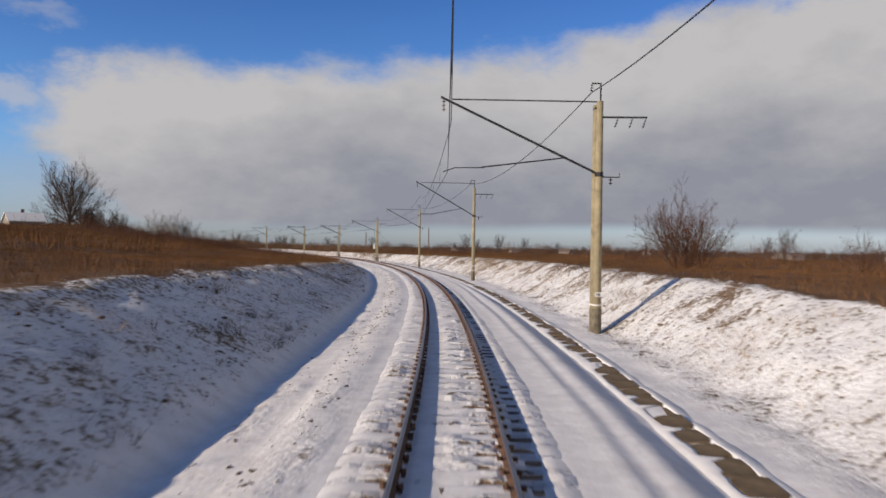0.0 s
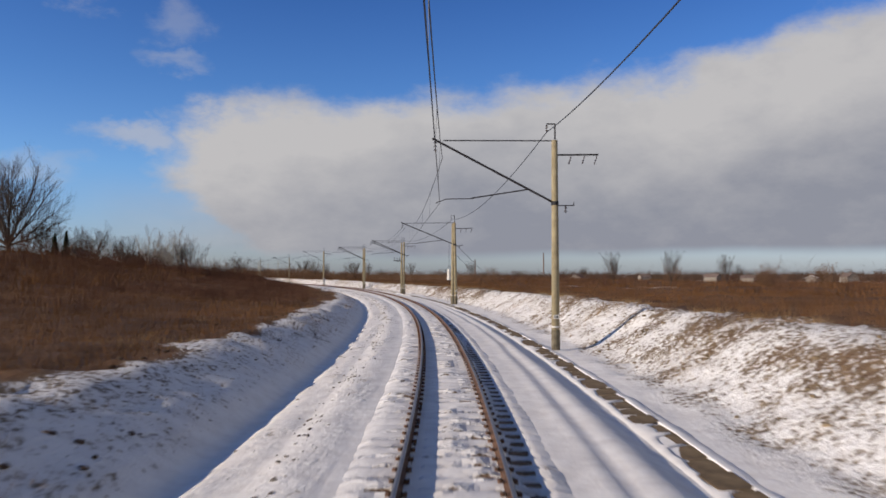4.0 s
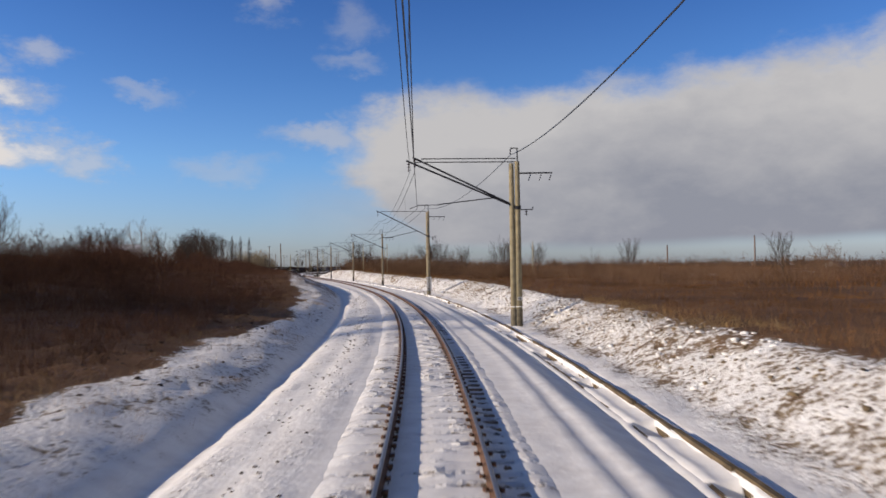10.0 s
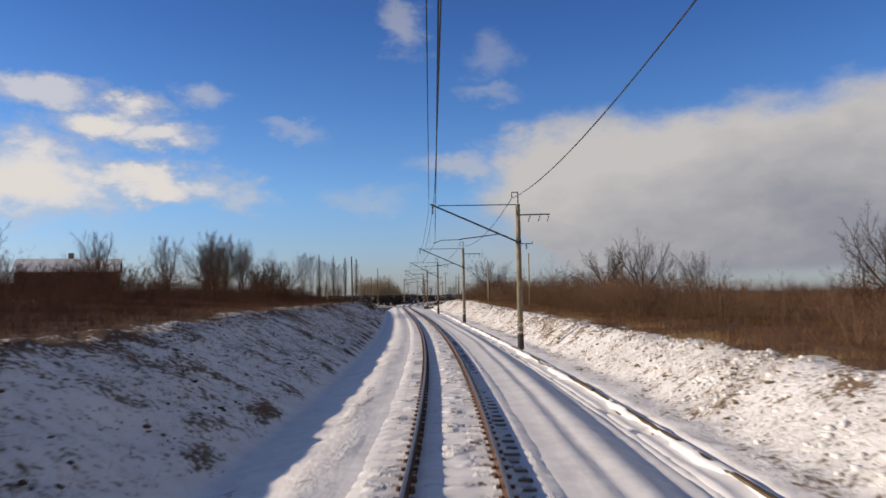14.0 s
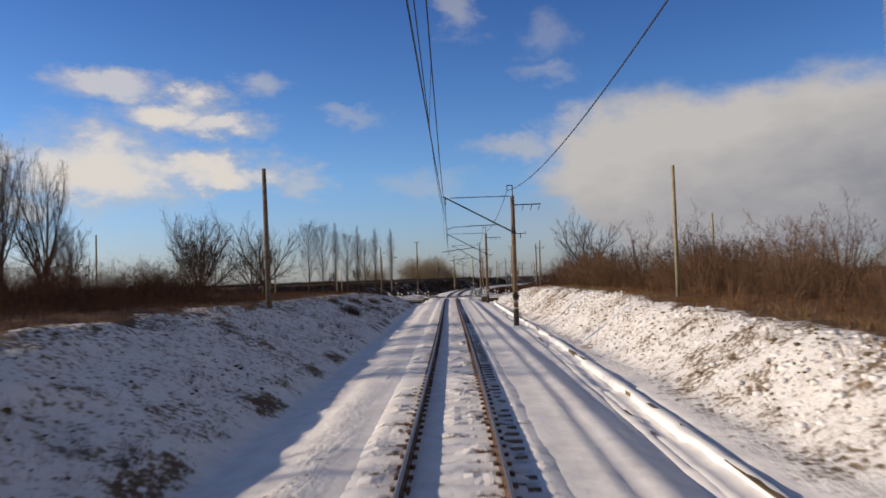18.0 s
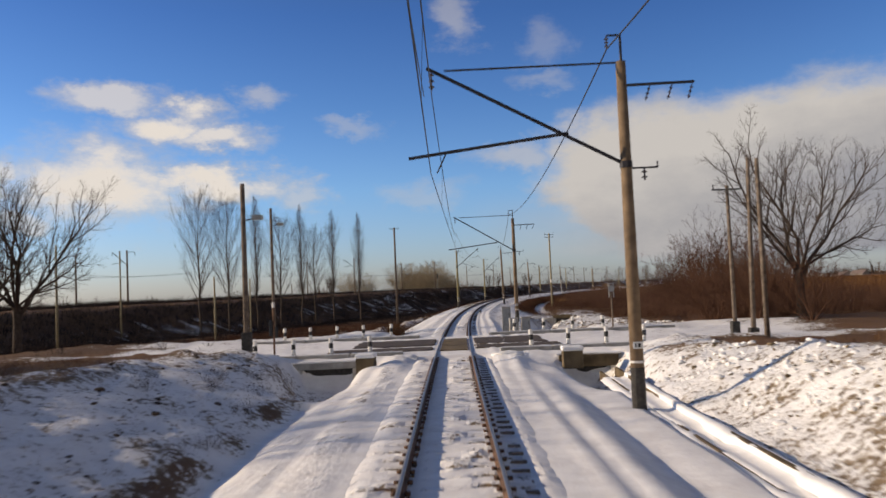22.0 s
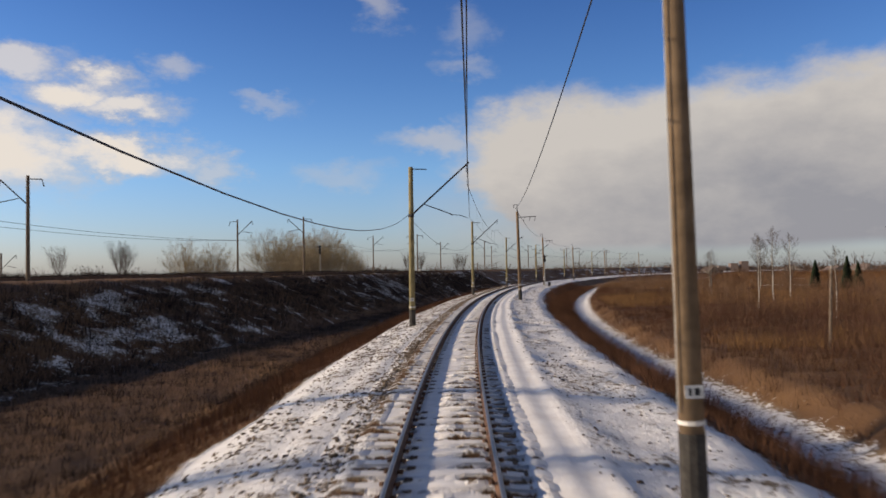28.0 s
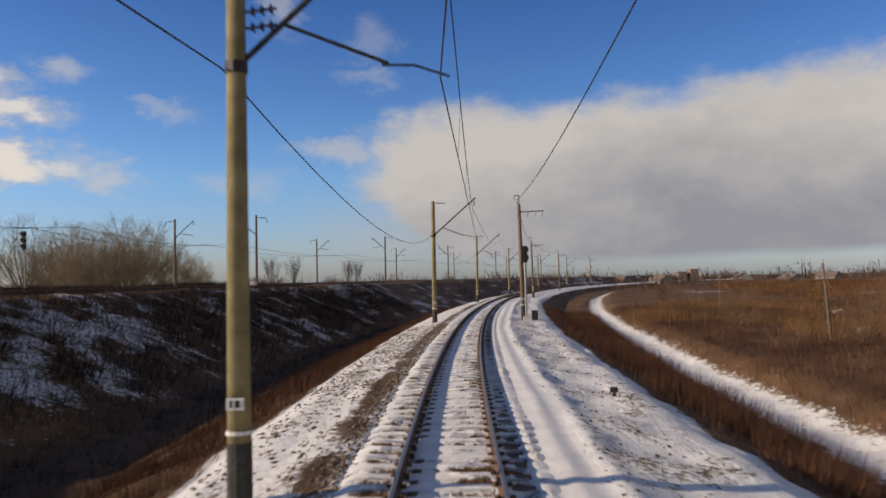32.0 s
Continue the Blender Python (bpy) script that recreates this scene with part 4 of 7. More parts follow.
part("hanger_rod", rods(((0, 0, 0.98), (0, 0, 5.1), 0.014), ((-0.13, 0, 2.52), (0.13, 0, 2.52), 0.02), ((-0.13, 0, 2.24), (-0.13, 0, 2.52), 0.015), ((0.13, 0, 2.24), (0.13, 0, 2.52), 0.015)), STEEL, cw)
part("guide_rod", rods(((0.3, 0.25, -2.2), (0.3, 0.25, 2.6), 0.018)), STEEL, cw)


# ---- wires ----
def wire_mesh(name, pts, r, mat=None, seg=5):
    pts = [Vector(p) for p in pts]
    ring = [(math.cos(2 * math.pi * k / seg) * r, math.sin(2 * math.pi * k / seg) * r) for k in range(seg)]
    verts, faces = [], []
    for i, p in enumerate(pts):
        t = (pts[min(i + 1, len(pts) - 1)] - pts[max(i - 1, 0)]).normalized()
        side_ = t.cross(Vector((0, 0, 1))).normalized()
        up = side_.cross(t)
        verts += [p + side_ * a + up * b for a, b in ring]
        if i:
            o = (i - 1) * seg
            faces += [(o + k, o + (k + 1) % seg, o + seg + (k + 1) % seg, o + seg + k) for k in range(seg)]
    return mesh_of(name, verts, faces, mat or WIRE)


def strand(stations, sag, n=14, r=0.012, name="wire"):
    """Hangs a wire from station to station, given as (s, d, z)."""
    pts = []
    for (s0, d0, z0), (s1, d1, z1) in zip(stations, stations[1:]):
        a, b = Vector((*map(float, plan(s0, d0)), z0)), Vector((*map(float, plan(s1, d1)), z1))
        for k in range(n):
            u = k / n
            p = a.lerp(b, u)
            p.z -= sag * 4 * u * (1 - u)
            pts.append(p)
    pts.append(b)
    return wire_mesh(name, pts, r)


SUPPORTS = [(s, 0.12 if s < 330 else -0.2, CONTACT_Z) for s, d, zb, h in RMASTS] + [(s, 0.1, CONTACT_Z) for s, d, zb, h in LMASTS]
SUPPORTS.sort()
ZIG = [(s, d + (0.12 if k % 2 else -0.12), z) for k, (s, d, z) in enumerate(SUPPORTS)]
line = thing("overhead_line", Matrix(), "dark overhead contact line with carrier wire and droppers", "overhead line")
share("contact_wire", strand(ZIG, 0.03, 10, 0.013, "contact_wire"), line)
CAR = [(s, d, CARRIER_Z) for s, d, z in SUPPORTS]
share("carrier_wire", strand(CAR, 1.15, 18, 0.014, "carrier_wire"), line)
share("second_carrier", strand([(s, d - 0.22, z + 0.1) for s, d, z in CAR if 150 < s < 500], 0.95, 18, 0.012, "second_carrier"), line)
for (s0, d0, z0), (s1, d1, z1), (_, c0, _), (_, c1, _) in zip(CAR, CAR[1:], ZIG, ZIG[1:]):
    n = 6
    for k in range(1, n):
        u = k / n
        s = s0 + (s1 - s0) * u
        if not -10 < s < 800:
            continue
        xa, ya = (np.array(plan(s0, d0)) * (1 - u) + np.array(plan(s1, d1)) * u)
        xb, yb = (np.array(plan(s0, c0)) * (1 - u) + np.array(plan(s1, c1)) * u)
        share("dropper", wire_mesh("dropper", [(xa, ya, CARRIER_Z - 1.15 * 4 * u * (1 - u)), (xb, yb, CONTACT_Z - 0.1 * u * (1 - u))], 0.005, seg=3), line)
FEED = [(s, d - 0.35, zb + h + 0.36) for s, d, zb, h in RMASTS + RPLAIN]
tagged(new("feeder_wire", strand(FEED, 1.0, 18, 0.022, "feeder_wire")), "thick dark feeder cable hung along the mast tops", "wire")
LEFT_W = [(s, d - 0.22, 4.9 if s < 600 else 6.2) for s, d, zb, h in LMASTS]
tagged(new("left_line_wire", strand(LEFT_W, 1.4, 14, 0.014, "left_line_wire")), "dark wire hung low along the concrete masts", "wire")

# ---- concrete drainage channel along the right side ----


def channel_d(s):
    return float(knots(s, CH_D)[0])


channel = thing("drainage_channel", Matrix(), "drainage channel of stained concrete troughs and cover slabs beside the track", "drainage channel")
L = 2.94
bm = bmesh.new()
box(bm, (-0.33, 0, -0.42), (-0.25, L, -0.07))
box(bm, (0.25, 0, -0.42), (0.36, L, 0.07))
box(bm, (-0.25, 0, -0.46), (0.25, L, -0.36))
trough_me = bpy.data.meshes.new("channel_trough")
bm.to_mesh(trough_me)
bm.free()
trough_me.materials.append(CONCRETE_BROWN)
rr = random.Random(4)
for k in range(0, 98):
    s = 206 + k * 2.96
    d0, d1 = channel_d(s), channel_d(s + 2.96)
    share("channel_trough", trough_me, channel, at(s, d0, -0.46 + rr.uniform(-0.03, 0.03), turn=math.degrees(math.atan2(d0 - d1, 2.96)) + rr.uniform(-0.6, 0.6), lean=rr.uniform(-2, 2)))
# cover slabs along the first stretch, with worn corners
cover_mes = []
for k in range(4):
    bm = bmesh.new()
    box(bm, (-0.27, 0.03, -0.1), (0.27, 1.0, 0.0))
    bmesh.ops.bevel(bm, geom=[e for e in bm.edges if abs(e.verts[0].co.z - e.verts[1].co.z) > 0.05], offset=0.05 + 0.02 * k, segments=2, affect="EDGES")
    for v in bm.verts:
        v.co.x += 0.03 * noise.noise(Vector((v.co.x * 3, v.co.y * 3, k * 5.0)))
        v.co.y += 0.03 * noise.noise(Vector((v.co.y * 3, k * 9.0, v.co.x * 3)))
    me = bpy.data.meshes.new("cover_slab")
    bm.to_mesh(me)
    bm.free()
    me.materials.append(SLABSTONE)
    cover_mes.append(me)
for k in range(205):
    s = -6 + k * 1.035
    d0, d1 = channel_d(s), channel_d(s + 1)
    share("cover_slab", cover_mes[rr.randrange(4)], channel, at(s, d0 + rr.uniform(-0.02, 0.02), -0.445 + rr.uniform(-0.02, 0.02), turn=math.degrees(math.atan2(d0 - d1, 1.0)) + rr.uniform(-2, 2), lean=rr.uniform(-9, -5), tilt=rr.uniform(-1.5, 1.5)))


def snow_strip(ss, base, cols, label):
    k = len(cols)
    V = np.zeros((len(ss), k, 3))
    for c, (dd, zz) in enumerate(cols):
        V[:, c, 0], V[:, c, 1] = plan(ss, base + dd)
        V[:, c, 2] = zz
    i = np.arange(len(ss) - 1)[:, None] * k + np.arange(k - 1)[None, :]
    me = big_mesh("snow_filling", V.reshape(-1, 3), np.stack([i, i + 1, i + k + 1, i + k], -1).reshape(-1, 4), SNOWCAP)
    me.polygons.foreach_set("use_smooth", [True] * len(me.polygons))
    tagged(share("snow_filling", me, channel), label, kind="stuff")


def channel_snow():
    # beside the cover slabs: ragged snow lapping over both edges, and ribs in the joints
    ss = np.arange(-6, 207, 0.12)
    o, base = 0 * ss, knots(ss, CH_D)[0]
    n0, n1, nl = fbm2(ss * 0.8, o, 4), fbm2(ss * 1.1 + 50, o, 4), fbm2(ss * 0.13 + 9, o, 3)
    more = 0.16 * sstep(ss, 140, 200) + 0.05 * sstep(ss, 55, 75)
    joint = np.exp(-((np.mod(ss + 6 + 0.52, 1.035) - 0.535) / 0.07) ** 2) * sstep(n0 + n1, -0.35, 0.1)
    lap = -0.24 + 0.10 * np.clip(n0, -0.5, 0.6) + 0.20 * sstep(nl, 0.0, 0.3) * sstep(n0, 0.0, 0.3) + more * (0.5 + n0)
    lap = np.minimum(lap + joint * 0.42, 0.27)
    snow_strip(ss, base, ((-0.62 + o, -0.62 + o), (-0.42 + o, -0.475 + 0.03 * n0), (lap - 0.07, -0.462 + 0.02 * n1 + 0.07 * (lap + 0.25)), (lap, -0.475 + 0.07 * (lap + 0.25)), (lap, -0.56 + o)), "snow lapping over the cover slabs")
    lap = np.clip(0.25 + 0.06 * n1 - more * (0.5 + n1), 0.02, 0.4)
    snow_strip(ss, base, ((lap, -0.50 + o), (lap, -0.425 + o), (lap + 0.05, -0.41 + 0.02 * n0), (0.42 + o, -0.435 + 0.03 * n1), (0.6 + o, -0.475 + 0.03 * n0), (0.8 + o, -0.60 + o)), "snow lying along the cover slabs")
    # open trough: drifted nearly full, with hollows
    ss = np.arange(205, 494, 0.15)
    o, base = 0 * ss, knots(ss, CH_D)[0]
    n0, n1, nl = fbm2(ss * 0.45, o, 3), fbm2(ss * 0.9 + 50, o, 3), fbm2(ss * 0.13 + 9, o, 3)
    hole = sstep(n0 + 0.5 * n1 + 0.5 * nl, 0.10, 0.26) * (1 - 0.75 * sstep(ss, 318, 340))
    fill = -0.505 + 0.05 * n1 - 0.02 * sstep(ss, 330, 400) - 0.24 * hole
    lefte = -0.275 + 0.16 * sstep(n1, 0.0, 0.35) * (1 - hole)
    ledge = np.interp(ss, [205, 300, 400, 494], [-0.43, -0.41, -0.37, -0.36]) + 0.03 * nl
    over = 0.24 - 0.12 * sstep(n0, -0.1, 0.25) * (1 - hole)
    snow_strip(ss, base, ((-0.62 + o, -0.64 + o), (-0.5 + o, -0.515 + 0.03 * n0), (lefte - 0.06, -0.51 + 0.03 * n1), (lefte, -0.54 + o), (lefte, -0.60 + o)), "snow lipping over the channel edge")
    snow_strip(ss, base, ((-0.36 + o, fill - 0.06), (-0.26 + o, fill + 0.03), (-0.1 + o, fill), (0.08 + o, fill - 0.02), (0.245 + o, fill + 0.03)), "snow drifted into the channel")
    snow_strip(ss, base, ((over, -0.56 + o), (over, ledge - 0.04), (over + 0.05, ledge + 0.05 * n0), (0.40 + o, ledge + 0.05 * n1), (0.47 + 0.05 * n0, ledge - 0.02), (0.48 + 0.05 * n0, -0.57 + o)), "snow ledge on the channel wall")


channel_snow()


# ---- level crossing ----
road = thing("level_crossing_deck", Matrix(), "dark damp asphalt crossing deck with snow swept over it", "crossing deck", kind="structure")


def slab_strip(name, s0, s1, d0, d1, z, mat, parent, thick=0.2, wob=0.25, seed=0):
    """A flat patch of road with a ragged edge."""
    n = 40
    pts = []
    r2 = random.Random(seed)
    for k in range(n):
        a = 2 * math.pi * k / n
        c, w = math.cos(a), math.sin(a)
        sc = 1 / max(abs(c), abs(w))
        f = 1 + r2.uniform(-wob, 0.02) * 0.35
        pts.append(((s0 + s1) / 2 + w * sc * f * (s1 - s0) / 2, (d0 + d1) / 2 + c * sc * f * (d1 - d0) / 2))
    verts = [(*map(float, plan(s, d)), z) for s, d in pts] + [(*map(float, plan(s, d)), z - thick) for s, d in pts]
    faces = [tuple(range(n))] + [(k, k + n, (k + 1) % n + n, (k + 1) % n) for k in range(n)]
    me = mesh_of(name, verts, faces, mat)
    return share(name, me, parent)


for k, (a, b, c, e) in enumerate(((503.0, 505.0, -6.2, -1.0), (505.9, 510.6, -5.4, -1.0), (503.2, 505.2, 1.0, 5.2), (505.8, 510.8, 1.0, 4.8))):
    slab_strip("asphalt_patch", a, b, c, e, 0.0, ASPHALT, road, seed=k)
for k, (a, b) in enumerate(((502.4, 505.0), (505.15, 507.6), (507.75, 510.4))):
    slab_strip("deck_panel", a, b, -0.66, 0.66, 0.005, CONCRETE_BROWN, road, wob=0.1, seed=20 + k)


def snow_heap(name, s, d, sx, sy, h, seed, label="heaped snow beside the road", zb=None):
    bm = bmesh.new()
    bmesh.ops.create_icosphere(bm, subdivisions=4, radius=1)
    for v in bm.verts:
        p = v.co * 1.6 + Vector((seed * 7.1, 0, 0))
        f = 1 + 0.4 * noise.noise(p) + 0.12 * noise.noise(p * 2.7)
        v.co = Vector((v.co.x * sx * f, v.co.y * sy * f, max(v.co.z, -0.3) * h * f))
    me = bpy.data.meshes.new(name)
    bm.to_mesh(me)
    bm.free()
    me.materials.append(SNOWCAP)
    me.polygons.foreach_set("use_smooth", [True] * len(me.polygons))
    ob = new(name, me)
    ob.matrix_basis = at(s, d, gz(s, d) if zb is None else zb)
    return tagged(ob, label, "snow heap", "snow heaps")


for k, (s, d, sx, sy, h) in enumerate(((515.6, -3.2, 1.4, 1.0, 0.26), (518, -6.5, 2.2, 1.4, 0.42), (499.9, 2.4, 0.7, 0.5, 0.2), (500.1, -2.2, 0.6, 0.4, 0.16))):
    snow_heap("ploughed_snow", s, d, sx, sy, h, k)

# kerb beams on both edges of the road, each side of the rails
for s, d0, d1 in ((501.2, -9.6, -2.3), (501.2, 2.1, 9.2), (513.0, -12.6, -2.2), (513.0, 2.0, 13.2)):
    t = thing("kerb_beam", at(s, 0, -0.05), "long snow-topped concrete kerb beam of the road edge", "kerb", "kerb beams")
    n = 3
    for k in range(n):
        a, b = d0 + (d1 - d0) * k / n + 0.012, d0 + (d1 - d0) * (k + 1) / n - 0.012
        part("concrete_beam", boxed((a, -0.2, -0.4), (b, 0.2, 0.14), 0.03), CONCRETE_GREY, t)
        part("snow_topping", boxed((a + 0.03, 0.0, 0.138), (b - 0.03, 0.19, 0.18), 0.018), SNOWCAP, t)

# banded marker posts
post_me = {}


def marker_post(s, d, lean):
    t = thing("marker_post", at(s, d, 0.03, lean=lean[0], tilt=lean[1]), "short black and white banded concrete marker post at the crossing", "marker post", "marker posts")
    if not post_me:
        for key, lo, hi, mat in (("black_base", -0.3, 0.08, BLACK), ("white_low", 0.08, 0.32, WHITE), ("black_mid", 0.32, 0.56, BLACK), ("white_top", 0.56, 0.80, WHITE)):
            bm = bmesh.new()
            rod(bm, (0, 0, lo), (0, 0, hi), 0.098, 0.095, seg=12)
            me = bpy.data.meshes.new(key)
            bm.to_mesh(me)
            bm.free()
            me.materials.append(mat)
            post_me[key] = me
        bm = boxed((-0.15, -0.15, -0.08), (0.15, 0.15, 0.03), 0.02)
        me = bpy.data.meshes.new("foot")
        bm.to_mesh(me)
        bm.free()
        me.materials.append(BLACK)
        post_me["foot"] = me
    for key, me in post_me.items():
        share("foot" if key == "foot" else "band", me, t)


for d in (-9.25, -7.47, -5.7, -3.9, 3.6, 5.3, 7.05, 8.8):
    marker_post(501.95, d, (rr.uniform(-2.5, 2.5), rr.uniform(-2, 2)))
for d in (-10.6, -9.0, -7.35, -5.7, -4.0, 3.6, 5.4, 7.2, 9.05, 10.85):
    marker_post(513.7, d, (rr.uniform(-3, 3), rr.uniform(-2, 2)))


def warning_post(s, d, label, board):
    """Crossing sign on a post, seen edge-on or from behind."""
    t = thing("crossing_sign", at(s, d, 0.0), label, "road sign", "crossing signs")
    part("post", rods(((0, 0, -0.3), (0, 0, 2.55), 0.05)), RUST if board == "collar" else WOODPOLE, t)
    part("foot_block", boxed((-0.2, -0.2, -0.2), (0.2, 0.2, 0.12), 0.04), BLACK, t)
    if board == "cross":
        part("sign_plate", rods(((0, -0.075, 2.45), (0, -0.055, 2.45), 0.2), seg=18), GREY, t)
        part("back_frame", rods(((-0.14, -0.03, 1.9), (-0.14, -0.03, 2.75), 0.03), ((0.14, -0.03, 1.9), (0.14, -0.03, 2.75), 0.03), ((-0.14, -0.03, 2.75), (0.14, -0.03, 2.75), 0.03)), GREY, t)
    else:
        part("white_collar", rods(((0, 0, 2.35), (0, 0, 2.6), 0.062)), WHITE, t)
        part("cable_box", boxed((-0.20, -0.1, 1.05), (-0.055, 0.1, 1.75), 0.02), BLACK, t)


warning_post(501.7, -8.3, "slim brown crossing post with a white collar and dark box", "collar")
warning_post(513.2, 9.55, "weathered round road sign on a wooden post seen from behind", "cross")


def culvert(s, d, turn, w, h, label):
    """Concrete headwall, sloping wing walls, a dark block as the pipe mouth's shade."""
    t = thing("culvert_headwall", at(s, d, (-1.5 if s < 520 else -1.95), turn=turn), label, "culvert", "culverts")
    bm = bmesh.new()
    box(bm, (-w / 2, 0, (0.8 if s < 520 and d < 0 else 0.62) * h), (w / 2, 0.3, h), 0.03)
    part("lintel", bm, CONCRETE_BROWN if s > 520 or d > 0 else CONCRETE_GREY, t)
    for x in (-1, 1):
        a, b = sorted((x * w / 2, x * (w / 2 - 0.35)))
        part("side_wall", boxed((a, 0, -0.6), (b, 0.3, (0.8 if s < 520 else 0.62) * h - 0.006), 0.02), CONCRETE_PALE, t)
        bm = bmesh.new()
        box(bm, (-0.1, -1.6, -0.6), (0.1, -0.01, 0.7 * h), 0.02, pose(x * (w / 2 + 0.04), 0, 0, 0, 0, x * 22))
        part("wing_wall", bm, CONCRETE_PALE, t)
    # no hollow is cut: a near-black block stands for the shade inside
    part("mouth_shade_block", boxed((-w / 2 + 0.36, 0.2, -0.5), (w / 2 - 0.36, 1.5, (0.8 if s < 520 else 0.62) * h - 0.01)), BITUMEN, t, "solid dark block standing in for shade in the pipe mouth")
    if s < 520:
        part("snow_cap", boxed((-w / 2 - 0.1, 0.05, h - 0.004), (w / 2 + 0.1, 0.9, h + 0.07), 0.03), SNOWCAP, t)


culvert(499.4, -5.5, 2, 2.9, 1.4, "snow-capped concrete culvert headwall under the road, in shade")
culvert(498.9, 5.7, -8, 2.5, 1.35, "snow-capped concrete culvert headwall with broken wing wall")
culvert(560.2, 11.3, -12, 2.3, 1.05, "low concrete culvert with a round dark opening in the field")

# concrete blocks near the deck
for s, d, w in ((498.7, -3.7, 0.75), (498.1, 4.9, 0.8)):
    t = thing("concrete_block", at(s, d, -0.2, turn=rr.uniform(-8, 8)), "squat concrete block capped with snow beside the crossing", "concrete block", "crossing blocks")
    part("block", boxed((-w / 2, -0.4, -0.4), (w / 2, 0.4, 0.32), 0.03), CONCRETE_BROWN, t)
    part("snow_cap", boxed((-w / 2 - 0.04, -0.43, 0.315), (w / 2 + 0.04, 0.43, 0.50), 0.07), SNOWCAP, t)

# relay cabinets
for s, d, w, dep, h in ((521.6, 3.55, 0.62, 0.5, 1.75), (519.9, 3.95, 0.6, 0.5, 1.05), (519.7, 4.75, 0.62, 0.55, 1.2)):
    t = thing("relay_cabinet", at(s, d, gz(s, d) - 0.02, turn=rr.uniform(-5, 5)), "weathered grey concrete relay cabinet beside the track", "relay cabinet", "relay cabinets")
    part("body", boxed((-w / 2, -dep / 2, -0.2), (w / 2, dep / 2, h), 0.02), CONCRETE_GREY, t)
    part("door", boxed((-w / 2 + 0.06, -dep / 2 - 0.025, 0.12), (w / 2 - 0.06, -dep / 2 - 0.002, h - 0.1), 0.008), GREY, t)
    part("lid", boxed((-w / 2 - 0.02, -dep / 2 - 0.03, h + 0.003), (w / 2 + 0.02, dep / 2 + 0.02, h + 0.04), 0.015), CONCRETE_GREY, t)
    part("hasp", boxed((w / 2 - 0.14, -dep / 2 - 0.045, h * 0.62), (w / 2 - 0.10, -dep / 2 - 0.026, h * 0.78)), STEEL, t)
t = thing("switch_box", at(306.5, 4.75, gz(306.5, 4.75)), "small dark track box with snow around its foot", "track box")
part("body", boxed((-0.3, -0.2, -0.1), (0.3, 0.2, 0.3), 0.03), CONCRETE_BROWN, t)
part("cover", boxed((-0.33, -0.23, 0.303), (0.33, 0.23, 0.36), 0.02), SNOWCAP, t)
part("marker_stake", rods(((0.1, 0.1, 0.36), (0.1, 0.1, 0.85), 0.04)), BLACK, t)
for s, d, h in ((180.5, 6.2, 0.7), (556, 1.55, 0.35), (702, 4.4, 0.3)):
    t = thing("track_marker", at(s, d, gz(s, d)), "short dark stake standing in the snow", "marker", "track markers")
    part("stake", rods(((0, 0, -0.2), (0.03, 0, h), 0.05)), BLACK, t)
    part("cap", boxed((-0.09, -0.06, h - 0.12), (0.12, 0.06, h + 0.02), 0.01), BLACK, t)


# ---- plain line poles ----
def line_pole(s, d, top, label, r=0.13, foot=None, arms=0, lamp=0, mat=None, base=None, lean=0.0, band=False):
    zb = gz(s, d) if base is None else base
    h = top - zb
    t = thing("utility_pole", at(s, d, zb, lean=lean), label, "utility pole", "utility poles")
    part("shaft", taper_pole(h, r * 1.15, r * 0.8, 0.8), mat or WOODPOLE, t, smooth=True)
    if foot:
        part("foot_stub", boxed((-0.2, -0.18, -0.5), (0.2, 0.18, foot), 0.04), BITUMEN, t, "dark concrete footing stub")
    for k in range(arms):
        z = h - 0.2 - 0.45 * k
        arm = part("crossarm", rods(((-0.75, 0, z), (0.75, 0, z), 0.04)), STEEL, t)
        for x in (-0.68, 0.68):
            bm = bmesh.new()
            insulator(bm, (x, 0, z), (x, 0, z + 0.28), 0.07, 2)
            part("pin_insulator", bm, INSULATOR, arm)
    if lamp:
        part("lamp_arm", rods(((0, 0, h * lamp), (0.5, 0, h * lamp + 0.14), 0.025)), STEEL, t)
        part("floodlight", boxed((0.42, -0.16, h * lamp + 0.04), (0.82, 0.16, h * lamp + 0.24), 0.03), GREY, t)
    if band:
        part("painted_band", rods(((0, 0, 4.0), (0, 0, 4.5), r * 1.12), seg=12), WHITE, t)
    return t


line_pole(425.6, -9.7, 9.1, "tall dark wooden pole on top of the snowy bank", 0.14, lean=-1.0)
line_pole(423.6, 11.4, 8.3, "slim bare pole on the edge of the thicket", 0.1, mat=CONCRETE)
line_pole(498.4, -8.65, 7.7, "wooden lamp pole with a floodlight by the crossing", 0.12, foot=1.0, lamp=0.78)
line_pole(517.5, -12.2, 8.8, "wooden lamp pole with a small lantern beyond the road", 0.11, foot=0.9, lamp=0.86)
line_pole(504.5, 13.9, 7.4, "pale wooden pole with insulators beside the road", 0.1, foot=0.7, arms=1)
line_pole(500.8, 13.4, 8.2, "slim leaning concrete pole beside the road", 0.1, foot=0.6, lean=1.5)
line_pole(497.2, 12.6, 7.6, "dark wooden pole beside the crossing road", 0.1)
line_pole(596.5, 11.8, 11.3, "tall pole with white rings and a two-armed head in the brush", 0.15, arms=2, mat=CONCRETE, band=True)
line_pole(586.5, -12.7, 12.8, "tall dark pole with an insulator head over the low field", 0.17, arms=1)
